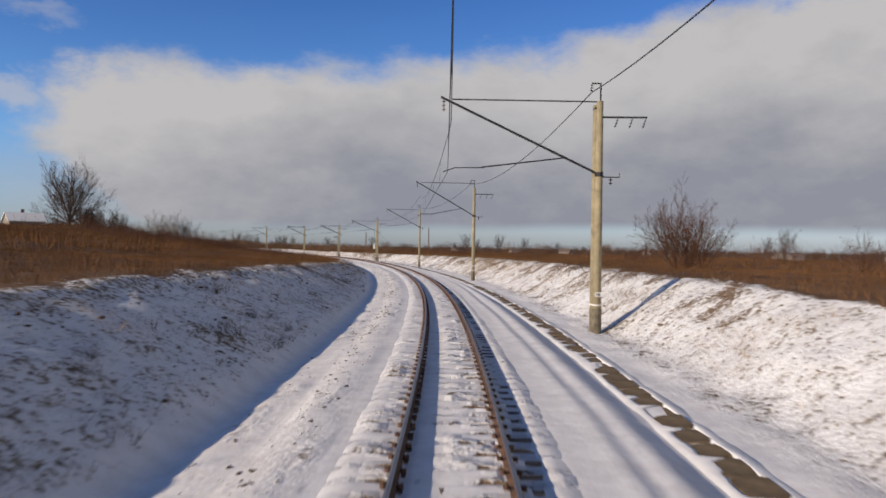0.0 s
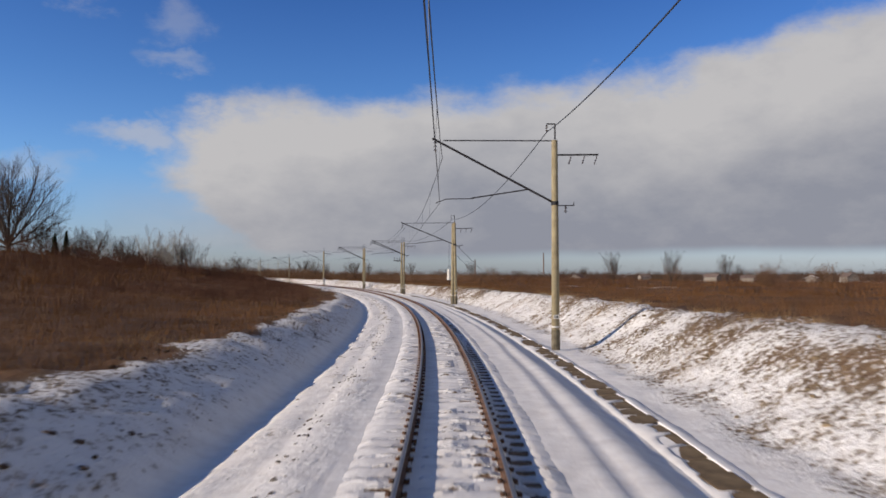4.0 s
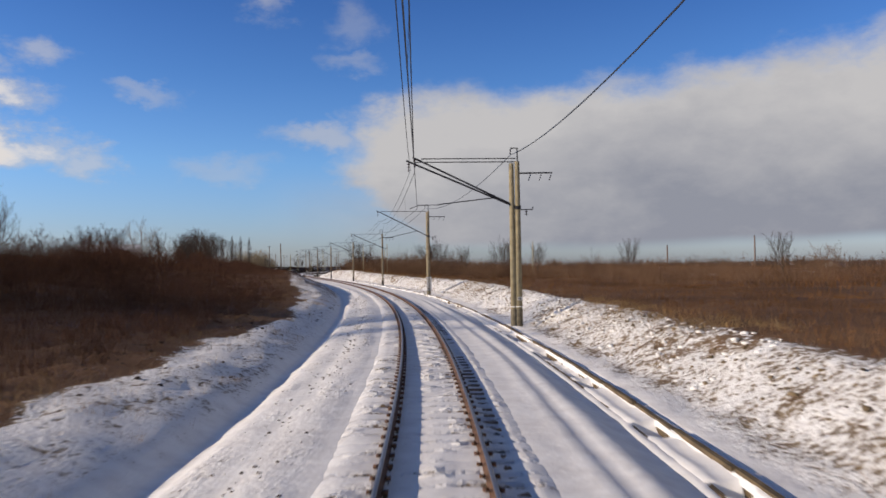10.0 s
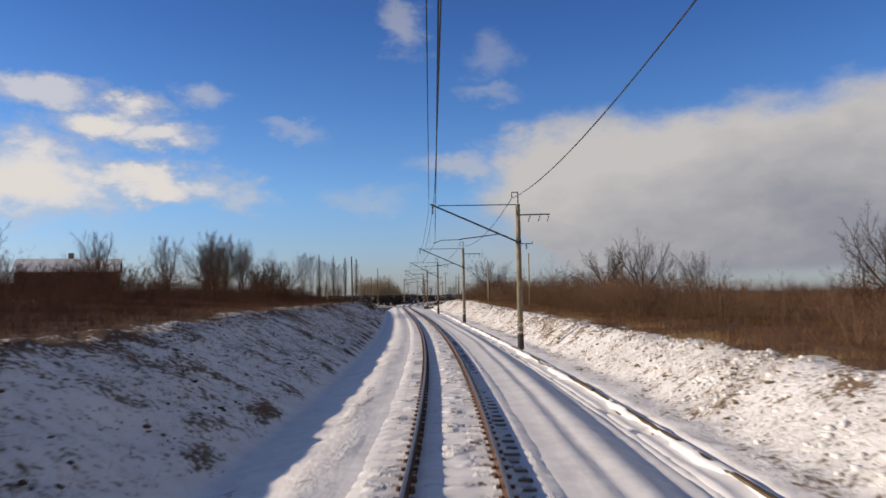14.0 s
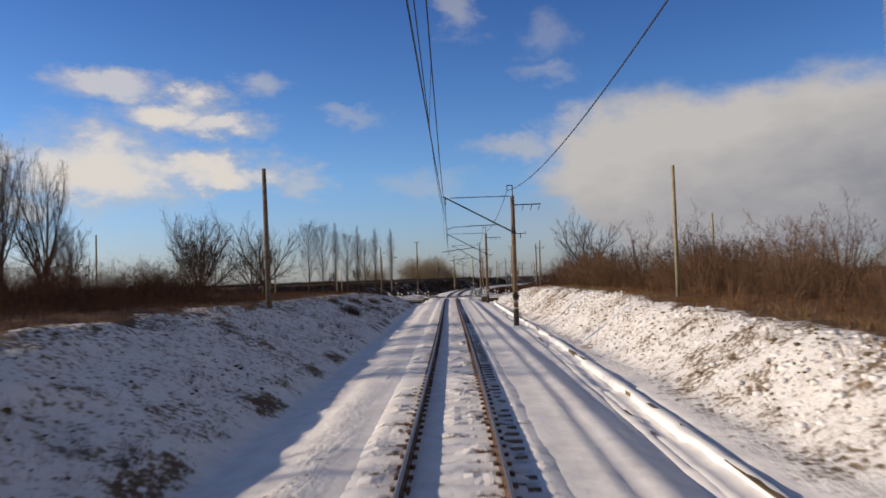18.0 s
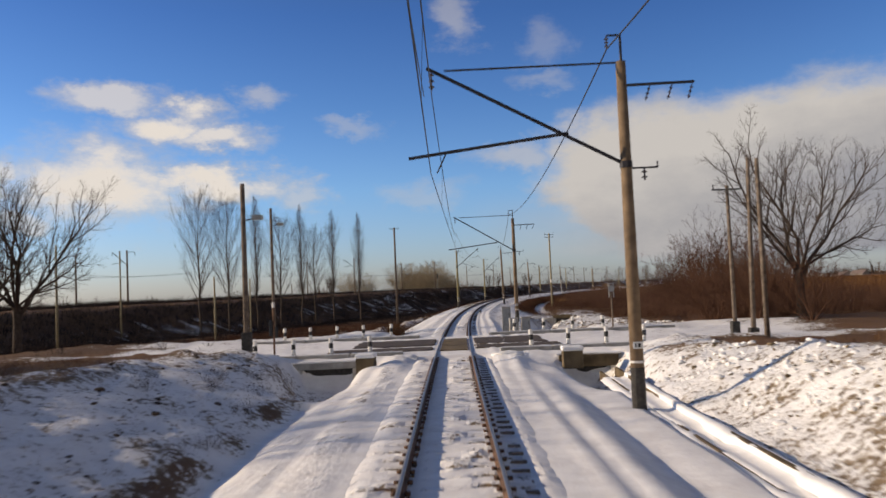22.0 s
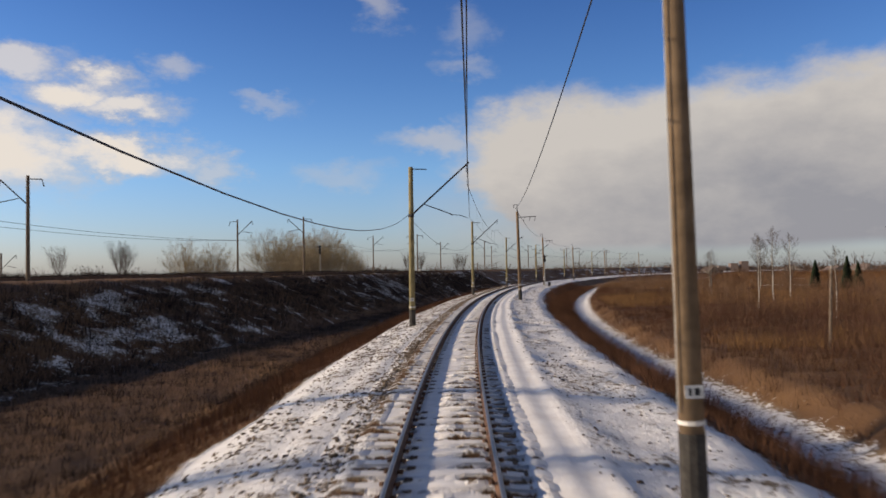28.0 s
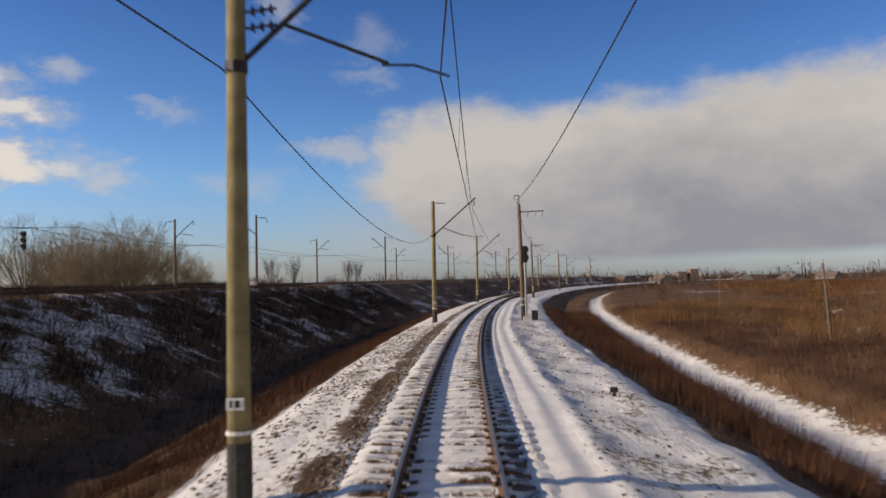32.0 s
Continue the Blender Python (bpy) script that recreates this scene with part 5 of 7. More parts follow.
for s, d, top in ((560, -27, 5.2), (540, -24, 5.0), (463, -36, 8.5), (470, -30, 5.5), (530, -34, 8.0), (555, -41, 9.0)):
    line_pole(s, d, top, "bare pole standing in the brown field", 0.1, mat=CONCRETE)
for s, d, top in ((402, 14, 8.0), (446, 21, 7.5), (340, 28, 6.5)):
    line_pole(s, d, top, "slim pale pole among the shrubs", 0.09, mat=CONCRETE)


# ---- the second railway on its embankment ----
def second_sweep(name, off_d, z0, z1, w, mat):
    ss = np.arange(470, 1150, 4.0)
    verts, k = [], 4
    for dd, zz in ((-w, z0), (-w, z1), (w, z1), (w, z0)):
        x, y = plan(ss, par_axis(ss) + off_d + dd)
        verts.append(np.stack([x, y, np.full(len(ss), zz)], -1))
    verts = np.stack(verts, 1).reshape(-1, 3)
    i = np.arange(len(ss) - 1)[:, None] * k + np.arange(k - 1)[None, :]
    return big_mesh(name, verts, np.stack([i, i + 1, i + k + 1, i + k], -1).reshape(-1, 4), mat)


second = thing("second_railway", Matrix(), "double railway track on the opposite embankment", "railway track")
for c in (-2.1, 2.1):
    share("ballast_bed", second_sweep("ballast_bed", c, 2.2, 2.46, 1.5, BITUMEN), second)
    for r in (-0.796, 0.796):
        share("rail", second_sweep("rail", c + r, 2.46, 2.68, 0.06, RUST), second)


def far_mast(s, d, zb, flip, h=9.4):
    t = thing("far_catenary_mast", at(s, d, zb, turn=180 if flip else 0), "slim dark overhead line mast on the embankment", "catenary mast", "embankment masts")
    part("pole", taper_pole(h, 0.19, 0.14, 0.6, 8), WOODPOLE, t)
    part("cantilever", rods(((0, 0, 6.8), (2.6, 0, h - 0.3), 0.06), ((2.6, 0, h - 0.3), (2.7, 0, h - 0.9), 0.05), ((0.9, 0, 7.4), (2.6, 0, 7.1), 0.04), seg=6), STEEL, t)
    part("back_arm", rods(((0, 0, h - 0.3), (-1.3, 0, h - 0.35), 0.045), ((-1.3, 0, h - 0.35), (-1.5, 0, h - 1.0), 0.05), seg=6), STEEL, t)


EMB_MASTS = [(528, -79, True), (533, -91, False), (590.5, -59.5, True), (594.5, -71.5, False), (657, -39.4, True), (665.7, -56, False), (703.5, -80, False), (712, -32.9, True),
             (713.8, -45.1, False), (777, -31.0, True), (778.8, -43.2, False), (830, -27.3, True), (831.8, -42.5, False), (880, -26.6, True), (881.8, -41.8, False), (930, -26.4, True), (931.8, -41.6, False), (985, -26.4, True), (986.8, -41.6, False)]
for s, d, flip in EMB_MASTS:
    far_mast(s, d, float(ground(s, d, False)[0]) - 0.05, flip)
for c in (-2.1, 2.1):
    PARS = [(s, float(par_axis(s)) + c, 8.2) for s in (450, 498, 548, 580, 612.7, 660, 711.9, 746, 779.5, 830, 880, 930, 985, 1040)]
    tagged(new("far_carrier_wire", strand(PARS, 0.8, 8, 0.022, "far_carrier_wire")), "overhead wire above the embankment track", "wire")


def signal(m, h, label, n=3, mast=True):
    t = thing("railway_signal", m, label, "railway signal", "railway signals")
    if mast:
        part("post", rods(((0, 0, -0.4), (0, 0, h), 0.09)), GREY, t)
        part("foot", boxed((-0.25, -0.25, -0.3), (0.25, 0.25, 0.3), 0.05), CONCRETE_PALE, t)
    for k in range(n):
        z = h - 0.3 - k * 0.62
        head = part("lamp_head", rods(((0.0, -0.30, z), (0.0, -0.12, z), 0.28), seg=18), BLACK, t, "round black signal lamp")
        part("hood", rods(((0.0, -0.62, z + 0.04), (0.0, -0.30, z + 0.02), 0.13), seg=12), BLACK, head)
    part("back_plate", boxed((-0.18, -0.11, h - 0.3 - 0.62 * n + 0.25), (0.18, -0.095, h)), BLACK, t)
    return t


signal(at(740.9, 3.9, -0.4), 5.8, "black two-lamp signal on a post beside the feeder pole", 2)
signal(at(754, -46.5, 2.3), 6.3, "black three-lamp signal on a slim post across the embankment", 3)
t = thing("signal_cupboard", at(742.5, 4.6, gz(742.5, 4.6)), "small dark signal cupboard by the post", "cabinet")
part("body", boxed((-0.25, -0.2, -0.2), (0.25, 0.2, 0.75), 0.03), BLACK, t)
part("lid", boxed((-0.28, -0.23, 0.753), (0.28, 0.23, 0.80), 0.01), GREY, t)
t = thing("white_box", at(768, float(bank_axis(768)) + 5.0, 2.2), "small white trackside box on the embankment", "cabinet")
part("body", boxed((-0.3, -0.3, -0.3), (0.3, 0.3, 0.8), 0.03), WHITE, t)
part("lid", boxed((-0.34, -0.34, 0.803), (0.34, 0.34, 0.86), 0.01), GREY, t)

# stakes, rubble and the ruined shed in the field beyond the crossing
for s, d, top, lean in ((630.5, 17.4, 2.75, 2), (726, 20.8, 3.5, -4), (759, 23.1, 2.6, 1), (690, 26, 2.0, -3)):
    t = thing("stake", at(s, d, gz(s, d), lean=lean), "tall pale weathered wooden stake standing in dry grass", "stake", "field stakes")
    part("shaft", taper_pole(top - gz(s, d), 0.085, 0.06, 0.3, 7), WOODPOLE, t)
    part("tip", rods(((0, 0, top - gz(s, d) - 0.02), (0.02, 0, top - gz(s, d) + 0.14), 0.045), seg=6), BARK_PALE, t)
rk = random.Random(3)
for s, d, sz in ((725, 24, 1.0), (728, 25.5, 0.8), (731, 24.4, 0.7), (744, 32, 1.5), (741, 33, 1.0), (748, 31, 1.1), (752, 34, 0.9), (736, 28, 0.6)):
    t = thing("rubble_heap", at(s, d, gz(s, d), turn=rk.uniform(0, 360)), "low heap of broken concrete dusted with snow", "rubble", "rubble heaps")
    for k in range(4):
        a, b, c = rk.uniform(-1, 1) * sz, rk.uniform(-0.6, 0.6) * sz, rk.uniform(0.2, 0.42) * sz
        bm = bmesh.new()
        box(bm, (-c, -c * 0.7, -0.3), (c, c * 0.7, c * 0.6), 0.05, pose(a, b, 0.1, rk.uniform(-25, 25), rk.uniform(-25, 25), rk.uniform(0, 180)))
        part("chunk", bm, CONCRETE_GREY if k == 0 else CONCRETE_BROWN, t)


# ---- trees ----
def tree_geometry(seed, height, trunk_r, bole, leaders, lean, lift, kids, fork=(22, 50), ratio=0.46, spire=0.0, wob=0.09, sprigs=2):
    """Bare tree: returns the trunk's and the crown's vertices and triangles. With spire, one stem runs to the top; else it parts into leaders above the bole."""
    r = random.Random(seed)
    parts_ = {"trunk": ([], []), "crown": ([], [])}

    def tube(where, pts, radii, seg):
        vs, fs = parts_[where]
        o = len(vs)
        for i, p in enumerate(pts):
            t = (pts[min(i + 1, len(pts) - 1)] - pts[max(i - 1, 0)]).normalized()
            a = t.orthogonal().normalized()
            b = t.cross(a)
            for k in range(seg):
                w = 2 * math.pi * k / seg
                vs.append(p + (a * math.cos(w) + b * math.sin(w)) * radii[i])
        for i in range(len(pts) - 1):
            for k in range(seg):
                k2 = (k + 1) % seg
                q = (o + i * seg + k, o + i * seg + k2, o + (i + 1) * seg + k2, o + (i + 1) * seg + k)
                fs.append((q[0], q[1], q[2]))
                fs.append((q[0], q[2], q[3]))

    def twig(p, d, length, w):
        vs, fs = parts_["crown"]
        o = len(vs)
        a = d.orthogonal().normalized()
        a.rotate(Matrix.Rotation(r.uniform(0, 6.28), 3, d))
        bend = p + d * length * 0.55 + a * length * r.uniform(-0.12, 0.12)
        vs.extend([p - a * w, p + a * w, bend, bend - a * w * 0.7, bend + a * w * 0.7, p + d * length + Vector((0, 0, 0.10 * length))])
        fs.extend([(o, o + 1, o + 2), (o + 3, o + 4, o + 5)])

    def off_axis(ax, deg, turn):
        side_ = ax.orthogonal().normalized()
        side_.rotate(Matrix.Rotation(turn, 3, ax))
        return (ax * math.cos(radians(deg)) + side_ * math.sin(radians(deg))).normalized()

    def grow(p, d, length, rad, level):
        n = 5 if level == 1 else 3
        pts, cur = [p], d.copy()
        for i in range(n):
            cur = (cur + Vector((r.gauss(0, 1), r.gauss(0, 1), r.gauss(0, 0.6))) * wob + Vector((0, 0, lift / n))).normalized()
            pts.append(pts[-1] + cur * (length / n))
        tube("crown", pts, [rad * (1 - 0.75 * i / n) for i in range(n + 1)], 5 if level == 1 else 3)
        last = level >= len(kids)
        turn = r.uniform(0, 6.28)
        for j in range(kids[level - 1]):
            u = 0.16 + 0.84 * (j + r.random()) / kids[level - 1]
            i = min(int(u * n), n - 1)
            q = pts[i].lerp(pts[i + 1], u * n - i)
            ax = (pts[i + 1] - pts[i]).normalized()
            turn += 2.4 + r.uniform(-0.5, 0.5)
            nd = off_axis(ax, r.uniform(*fork), turn)
            ln = length * ratio * r.uniform(0.7, 1.25) * (1.2 - 0.65 * u)
            if last:
                for _ in range(sprigs):
                    twig(q, (nd + Vector((r.gauss(0, 0.28), r.gauss(0, 0.28), r.gauss(0, 0.28)))).normalized(), ln * r.uniform(0.9, 2.0), max(0.010, rad * 0.24))
            else:
                grow(q, nd, ln, max(rad * 0.45 * (1.1 - 0.5 * u), 0.010), level + 1)

    if spire:
        pts = [Vector((r.gauss(0, 0.006) * height * (k > 0), r.gauss(0, 0.006) * height * (k > 0), -0.3 + (height + 0.3) * k / 8)) for k in range(9)]
        tube("trunk", pts, [trunk_r * (1 - 0.93 * k / 8) for k in range(9)], 7)
        for j in range(leaders):
            u = bole + (0.96 - bole) * (j + r.random()) / leaders
            k = min(int(u * 8), 7)
            env = spire * height * min(1.0, (1 - u) * 2.2 + 0.12) * min(1.0, 0.55 + (u - bole) * 2.5)
            grow(pts[k].lerp(pts[k + 1], u * 8 - k), off_axis(Vector((0, 0, 1)), r.uniform(*lean), j * 2.4), env * r.uniform(0.75, 1.15), trunk_r * 0.26 * (1.15 - u), 1)
    else:
        top = height * bole
        pts = [Vector((0.02 * height * bole * math.sin(k), 0, -0.3 + (top + 0.3) * k / 3)) for k in range(4)]
        tube("trunk", pts, [trunk_r * (1.15 - 0.3 * k / 3) for k in range(4)], 8)
        for j in range(leaders):
            u = j / max(leaders - 1, 1)
            start = pts[2].lerp(pts[3], r.random())
            grow(start, off_axis(Vector((0, 0, 1)), lean[0] + (lean[1] - lean[0]) * u ** 0.7, j * 2.4 + r.uniform(-0.4, 0.4)), (height - top) * r.uniform(0.8, 1.0) * (1.0 - 0.22 * u), trunk_r * r.uniform(0.42, 0.6) * (1 - 0.35 * u), 1)
    return parts_


TREES = {}


def tree_kind(key, seed, height, width, trunk_r, bole, leaders, lean, lift, kids, label, bark=None, twigs=None, **more):
    g = tree_geometry(seed, height, trunk_r, bole, leaders, lean, lift, kids, **more)
    crown = np.array([tuple(v) for v in g["crown"][0]])
    fz = height / np.percentile(crown[:, 2], 99.7)
    fx = width / 2 / np.percentile(np.hypot(crown[:, 0], crown[:, 1]), 98.5)
    mes = {}
    for k in ("trunk", "crown"):
        mes[k] = big_mesh(k, np.array([tuple(v) for v in g[k][0]]) * ((fx, fx, fz) if k == "crown" else (min(fx, 1.2), min(fx, 1.2), fz)), np.array(g[k][1]), (bark or BARK) if k == "trunk" else (twigs or TWIG))
    TREES[key] = (mes, height, label)


tree_kind("oak", 3, 20, 22, 0.55, 0.12, 15, (4, 84), 0.40, (14, 8, 7), "large bare spreading tree with a dense fine crown")
tree_kind("ash", 8, 12, 8.5, 0.25, 0.20, 7, (6, 44), 0.5, (9, 6, 5), "bare deciduous tree with ascending limbs")
tree_kind("elm", 15, 14, 13, 0.34, 0.24, 8, (10, 70), 0.40, (10, 7, 5), "bare tree with crooked open limbs", wob=0.17)
tree_kind("poplar", 21, 20, 3.8, 0.22, 0.2, 56, (12, 24), 0.3, (6, 4), "tall narrow bare poplar in a row", spire=0.22, wob=0.04, fork=(12, 28), ratio=0.5)
tree_kind("poplar_wide", 33, 19, 7.6, 0.25, 0.24, 40, (26, 46), 0.3, (8, 5), "tall bare poplar with a fanned crown", spire=0.42, wob=0.05, fork=(14, 32), ratio=0.5)
tree_kind("bush", 44, 6.5, 8.0, 0.10, 0.03, 13, (4, 66), 0.35, (6, 5, 3), "dense reddish bare round bush", twigs=TWIG_RED)
tree_kind("thicket", 47, 4.2, 5.6, 0.06, 0.02, 15, (3, 72), 0.35, (6, 4, 4), "rounded tawny thicket of fine bare twigs", twigs=TWIG_SOFT)
tree_kind("maroon_thicket", 48, 3.6, 5.4, 0.06, 0.02, 14, (3, 74), 0.35, (6, 4, 4), "rounded reddish-brown thicket of fine bare twigs", twigs=TWIG_RED)
tree_kind("willow", 52, 11, 13, 0.22, 0.05, 20, (4, 74), 0.4, (9, 7, 5), "broad pale dome-shaped bare willow", twigs=material("pale_twigs", (0.30, 0.245, 0.165), 0.95, var=0.3, scale=0.6, spec=0.05))
tree_kind("birch", 61, 7.5, 2.6, 0.10, 0.25, 16, (22, 45), 0.3, (6, 5), "slender pale-stemmed birch in the brown grass", bark=BARK_PALE, spire=0.3)
tree_kind("frosted", 70, 8.5, 7.6, 0.2, 0.2, 8, (6, 60), 0.4, (8, 6, 4), "frost-whitened round tree on the slope", twigs=material("frosted_twigs", (0.34, 0.31, 0.28), 0.9, var=0.25, scale=0.8, spec=0.1))


BUSHY = ("bush", "thicket", "maroon_thicket")


def plant(key, s, d, scale=1.0, turn=0.0, label="", z=None, wide=1.0):
    mes, h, lab = TREES[key]
    base = gz(s, d) if z is None else z
    t = thing("bush" if key in BUSHY else "tree", at(s, d, base - 0.1, turn=turn) @ Matrix.Diagonal((scale * wide, scale * wide, scale, 1)), label or lab, "bush" if key in BUSHY else "tree", "bare bushes" if key in BUSHY else "bare trees")
    for k in ("trunk", "crown"):
        share(k, mes[k], t)
    return t


tr_ = random.Random(12)
plant("oak", 261, -65, 1.05, 20, "large bare spreading tree on the hill above the field")
plant("ash", 266, -60, 0.6, 80)
for s, d, k, sc in ((250, -60, "bush", 0.9), (257, -62, "ash", 0.5), (262, -58, "bush", 0.8), (268, -63, "bush", 0.75), (228, -60, "bush", 0.6), (285, -56, "ash", 0.5)):
    plant(k, s, d, sc, tr_.uniform(0, 360))
for s, d, k, sc in ((266, -31, "frosted", 1.05), (272, -34, "frosted", 1.25), (278, -36, "frosted", 1.1), (284, -35, "frosted", 0.9), (276, -40, "frosted", 1.2), (262, -33, "ash", 0.55), (290, -37, "ash", 0.5),
                    (262, -24, "bush", 0.5), (270, -26, "bush", 0.6), (276, -27, "bush", 0.55), (284, -29, "bush", 0.6), (292, -30, "bush", 0.6), (300, -32, "bush", 0.55)):
    plant(k, s, d, sc, tr_.uniform(0, 360))
for s, d, k, sc in ((296, -52, "elm", 0.8), (302, -56, "ash", 0.85), (308, -48, "ash", 0.75), (313, -55, "elm", 0.72), (318, -45, "ash", 0.8), (322, -52, "frosted", 1.1), (328, -47, "ash", 0.62), (290, -62, "elm", 0.8),
                    (350.5, -33.5, "frosted", 0.95), (344, -40, "ash", 0.5), (362, -41, "ash", 0.55), (371, -38, "bush", 0.8), (380, -42, "ash", 0.6), (392, -36, "ash", 0.62), (401, -31, "ash", 0.66), (410, -34, "bush", 1.0), (418, -30, "bush", 0.9),
                    (382, -26, "bush", 0.7), (396, -24, "bush", 0.75), (414, -22, "bush", 0.7), (432, -24, "bush", 0.6)):
    plant(k, s, d, sc, tr_.uniform(0, 360))
plant("oak", 489, -34, 0.62, 40, "dense bare tree standing at the edge of the brown field")
plant("ash", 494, -36, 0.75, 170)
plant("elm", 526, -35, 1.25, 60, "open-crowned bare tree in the brown field")
plant("elm", 523, -36, 0.95, 250)
pop = [(567.5, -36.5, "poplar_wide", 1.0), (572.5, -34.5, "poplar_wide", 0.98), (580, -33, "poplar", 0.95), (587.5, -31.8, "poplar_wide", 0.92), (594, -30.3, "poplar", 0.95), (599, -29.5, "poplar_wide", 0.86), (605.5, -28, "poplar", 0.95), (612.5, -24.8, "poplar", 0.95)]
for k, (s, d, key, sc) in enumerate(pop):
    plant(key, s, d, sc * 1.08, k * 67, z=-2.1, wide=1.0 if key == "poplar_wide" else 0.85)
# right-hand side
plant("bush", 58.5, 19, 1.1, 10, "broad reddish bare bush above the cutting", wide=0.95)
plant("bush", 63, 22, 0.9, 100)
plant("bush", 60, 20.5, 0.85, 220)
plant("bush", 56.8, 20.4, 0.8, 310)
for s, d, k, sc in ((96, 34, "elm", 0.6), (70, 42, "bush", 0.7), (110, 60, "bush", 0.8), (118, 66, "ash", 0.5), (337, 23.3, "ash", 0.52), (346, 25, "elm", 0.5), (352, 33, "ash", 0.5), (372, 19, "elm", 0.55), (380, 27, "ash", 0.5), (394, 22, "elm", 0.6), (330, 40, "ash", 0.5)):
    plant(k, s, d, sc, tr_.uniform(0, 360))
for k in range(74):
    s = tr_.uniform(322, 484)
    plant("thicket", s, tr_.uniform(13.6, 17.5) + (3.5 if k % 3 == 0 else 0) + (3 if s < 345 else 0), tr_.uniform(0.5, 1.05) * (0.7 if s < 360 else 1.0), tr_.uniform(0, 360))
for k in range(62):
    s = tr_.uniform(205, 425)
    plant("maroon_thicket", s, -tr_.uniform(19, 52) - (4 if s > 385 else 0), tr_.uniform(0.6, 1.1) * (1.35 if 285 < s < 400 else 1.0), tr_.uniform(0, 360))
for k in range(16):
    plant("maroon_thicket", tr_.uniform(402, 440), -tr_.uniform(18, 25), tr_.uniform(0.5, 0.85), tr_.uniform(0, 360))
for s, d, sc in ((408, -41, 0.85), (413, -42, 0.75), (404, -44, 0.8)):
    plant("maroon_thicket", s, d, sc, s * 7 % 360)
    plant("ash", tr_.uniform(398, 446), -tr_.uniform(25, 42), tr_.uniform(0.65, 0.95), tr_.uniform(0, 360), wide=0.8)
for s, d, sc in ((247, -20, 0.6), (251, -19, 0.65), (255, -21.5, 0.7), (259, -23, 0.65)):
    plant("bush", s, d, sc, tr_.uniform(0, 360), "dark bare bush standing on the slope")
for s, d, sc in ((427, -17, 0.7), (430.5, -18.5, 0.8), (434, -17.5, 0.75), (438, -20, 0.85), (442, -22, 0.8)):
    plant("maroon_thicket", s, d, sc, tr_.uniform(0, 360))
for k in range(30):
    d = tr_.uniform(42, 120)
    plant(("maroon_thicket", "thicket", "ash")[k % 3], tr_.uniform(80, 330), d, tr_.uniform(0.8, 1.3) * (0.45 if k % 3 == 2 else 1.0), tr_.uniform(0, 360))
for k in range(28):
    s = tr_.uniform(326, 482)
    d = tr_.uniform(15.5, 34)
    plant("bush", s, d, tr_.uniform(0.55, 0.95) * (0.75 if s < 370 else 1.05), tr_.uniform(0, 360))
plant("elm", 519.5, 23.5, 1.08, 30, "tall open bare tree beside the crossing road")
for s, d, sc in ((518, 17.5, 0.95), (523, 18.5, 1.0), (515, 19, 0.8), (517, 18, 0.75), (521, 19.5, 0.9), (524, 22, 1.0), (530, 25, 0.9), (512, 21, 0.8), (519, 21, 1.05), (522, 20.5, 1.15), (526, 21, 1.1), (520.5, 23, 1.1)):
    plant("bush", s, d, sc, tr_.uniform(0, 360), "tangled bare brown thicket by the road")
for s, d, sc, turn in ((560, 24.5, 1.35, 20), (557, 27.5, 1.8, 80), (554, 29, 1.75, 150), (552, 32, 1.85, 220), (561, 28.5, 1.6, 290), (557, 25.8, 1.55, 330)):
    plant("bush", s, d, sc, turn, "high dense brown bush spreading over the low brush")
for k in range(22):
    plant("bush", tr_.uniform(520, 640), tr_.uniform(17, 48), tr_.uniform(0.35, 0.6), tr_.uniform(0, 360))
for s, d, sc in ((662, 24, 0.9), (668, 27, 1.0), (676, 31, 0.95), (690, 26, 0.8), (655, 33, 1.0), (700, 34, 1.0), (715, 30, 0.8), (648, 25, 0.7)):
    plant("birch", s, d, sc, tr_.uniform(0, 360))
for k in range(26):
    plant("thicket", tr_.uniform(628, 770), tr_.uniform(18, 46), tr_.uniform(0.5, 0.9), tr_.uniform(0, 360))
for k in range(12):
    plant("bush", tr_.uniform(640, 800), tr_.uniform(22, 75), tr_.uniform(0.3, 0.55), tr_.uniform(0, 360))
# round willows behind the embankment
for s, d, sc in ((800, -74, 0.8), (812, -78, 1.1), (825, -82, 1.3), (838, -85, 1.3), (851, -88, 1.05), (864, -91, 0.75), (818, -90, 1.2), (806, -88, 1.2), (830, -95, 1.25), (844, -96, 1.2), (788, -104, 0.95), (795, -100, 0.9)):
    plant("willow", s, d, sc * 1.2, tr_.uniform(0, 360), z=0.2, wide=1.1)
for s, d, sc in ((735, -82, 0.75), (742, -86, 0.7), (728, -90, 0.65), (850, -62, 0.7), (870, -66, 0.75), (890, -60, 0.7), (905, -64, 0.7)):
    plant("ash", s, d, sc, tr_.uniform(0, 360), z=1.0)


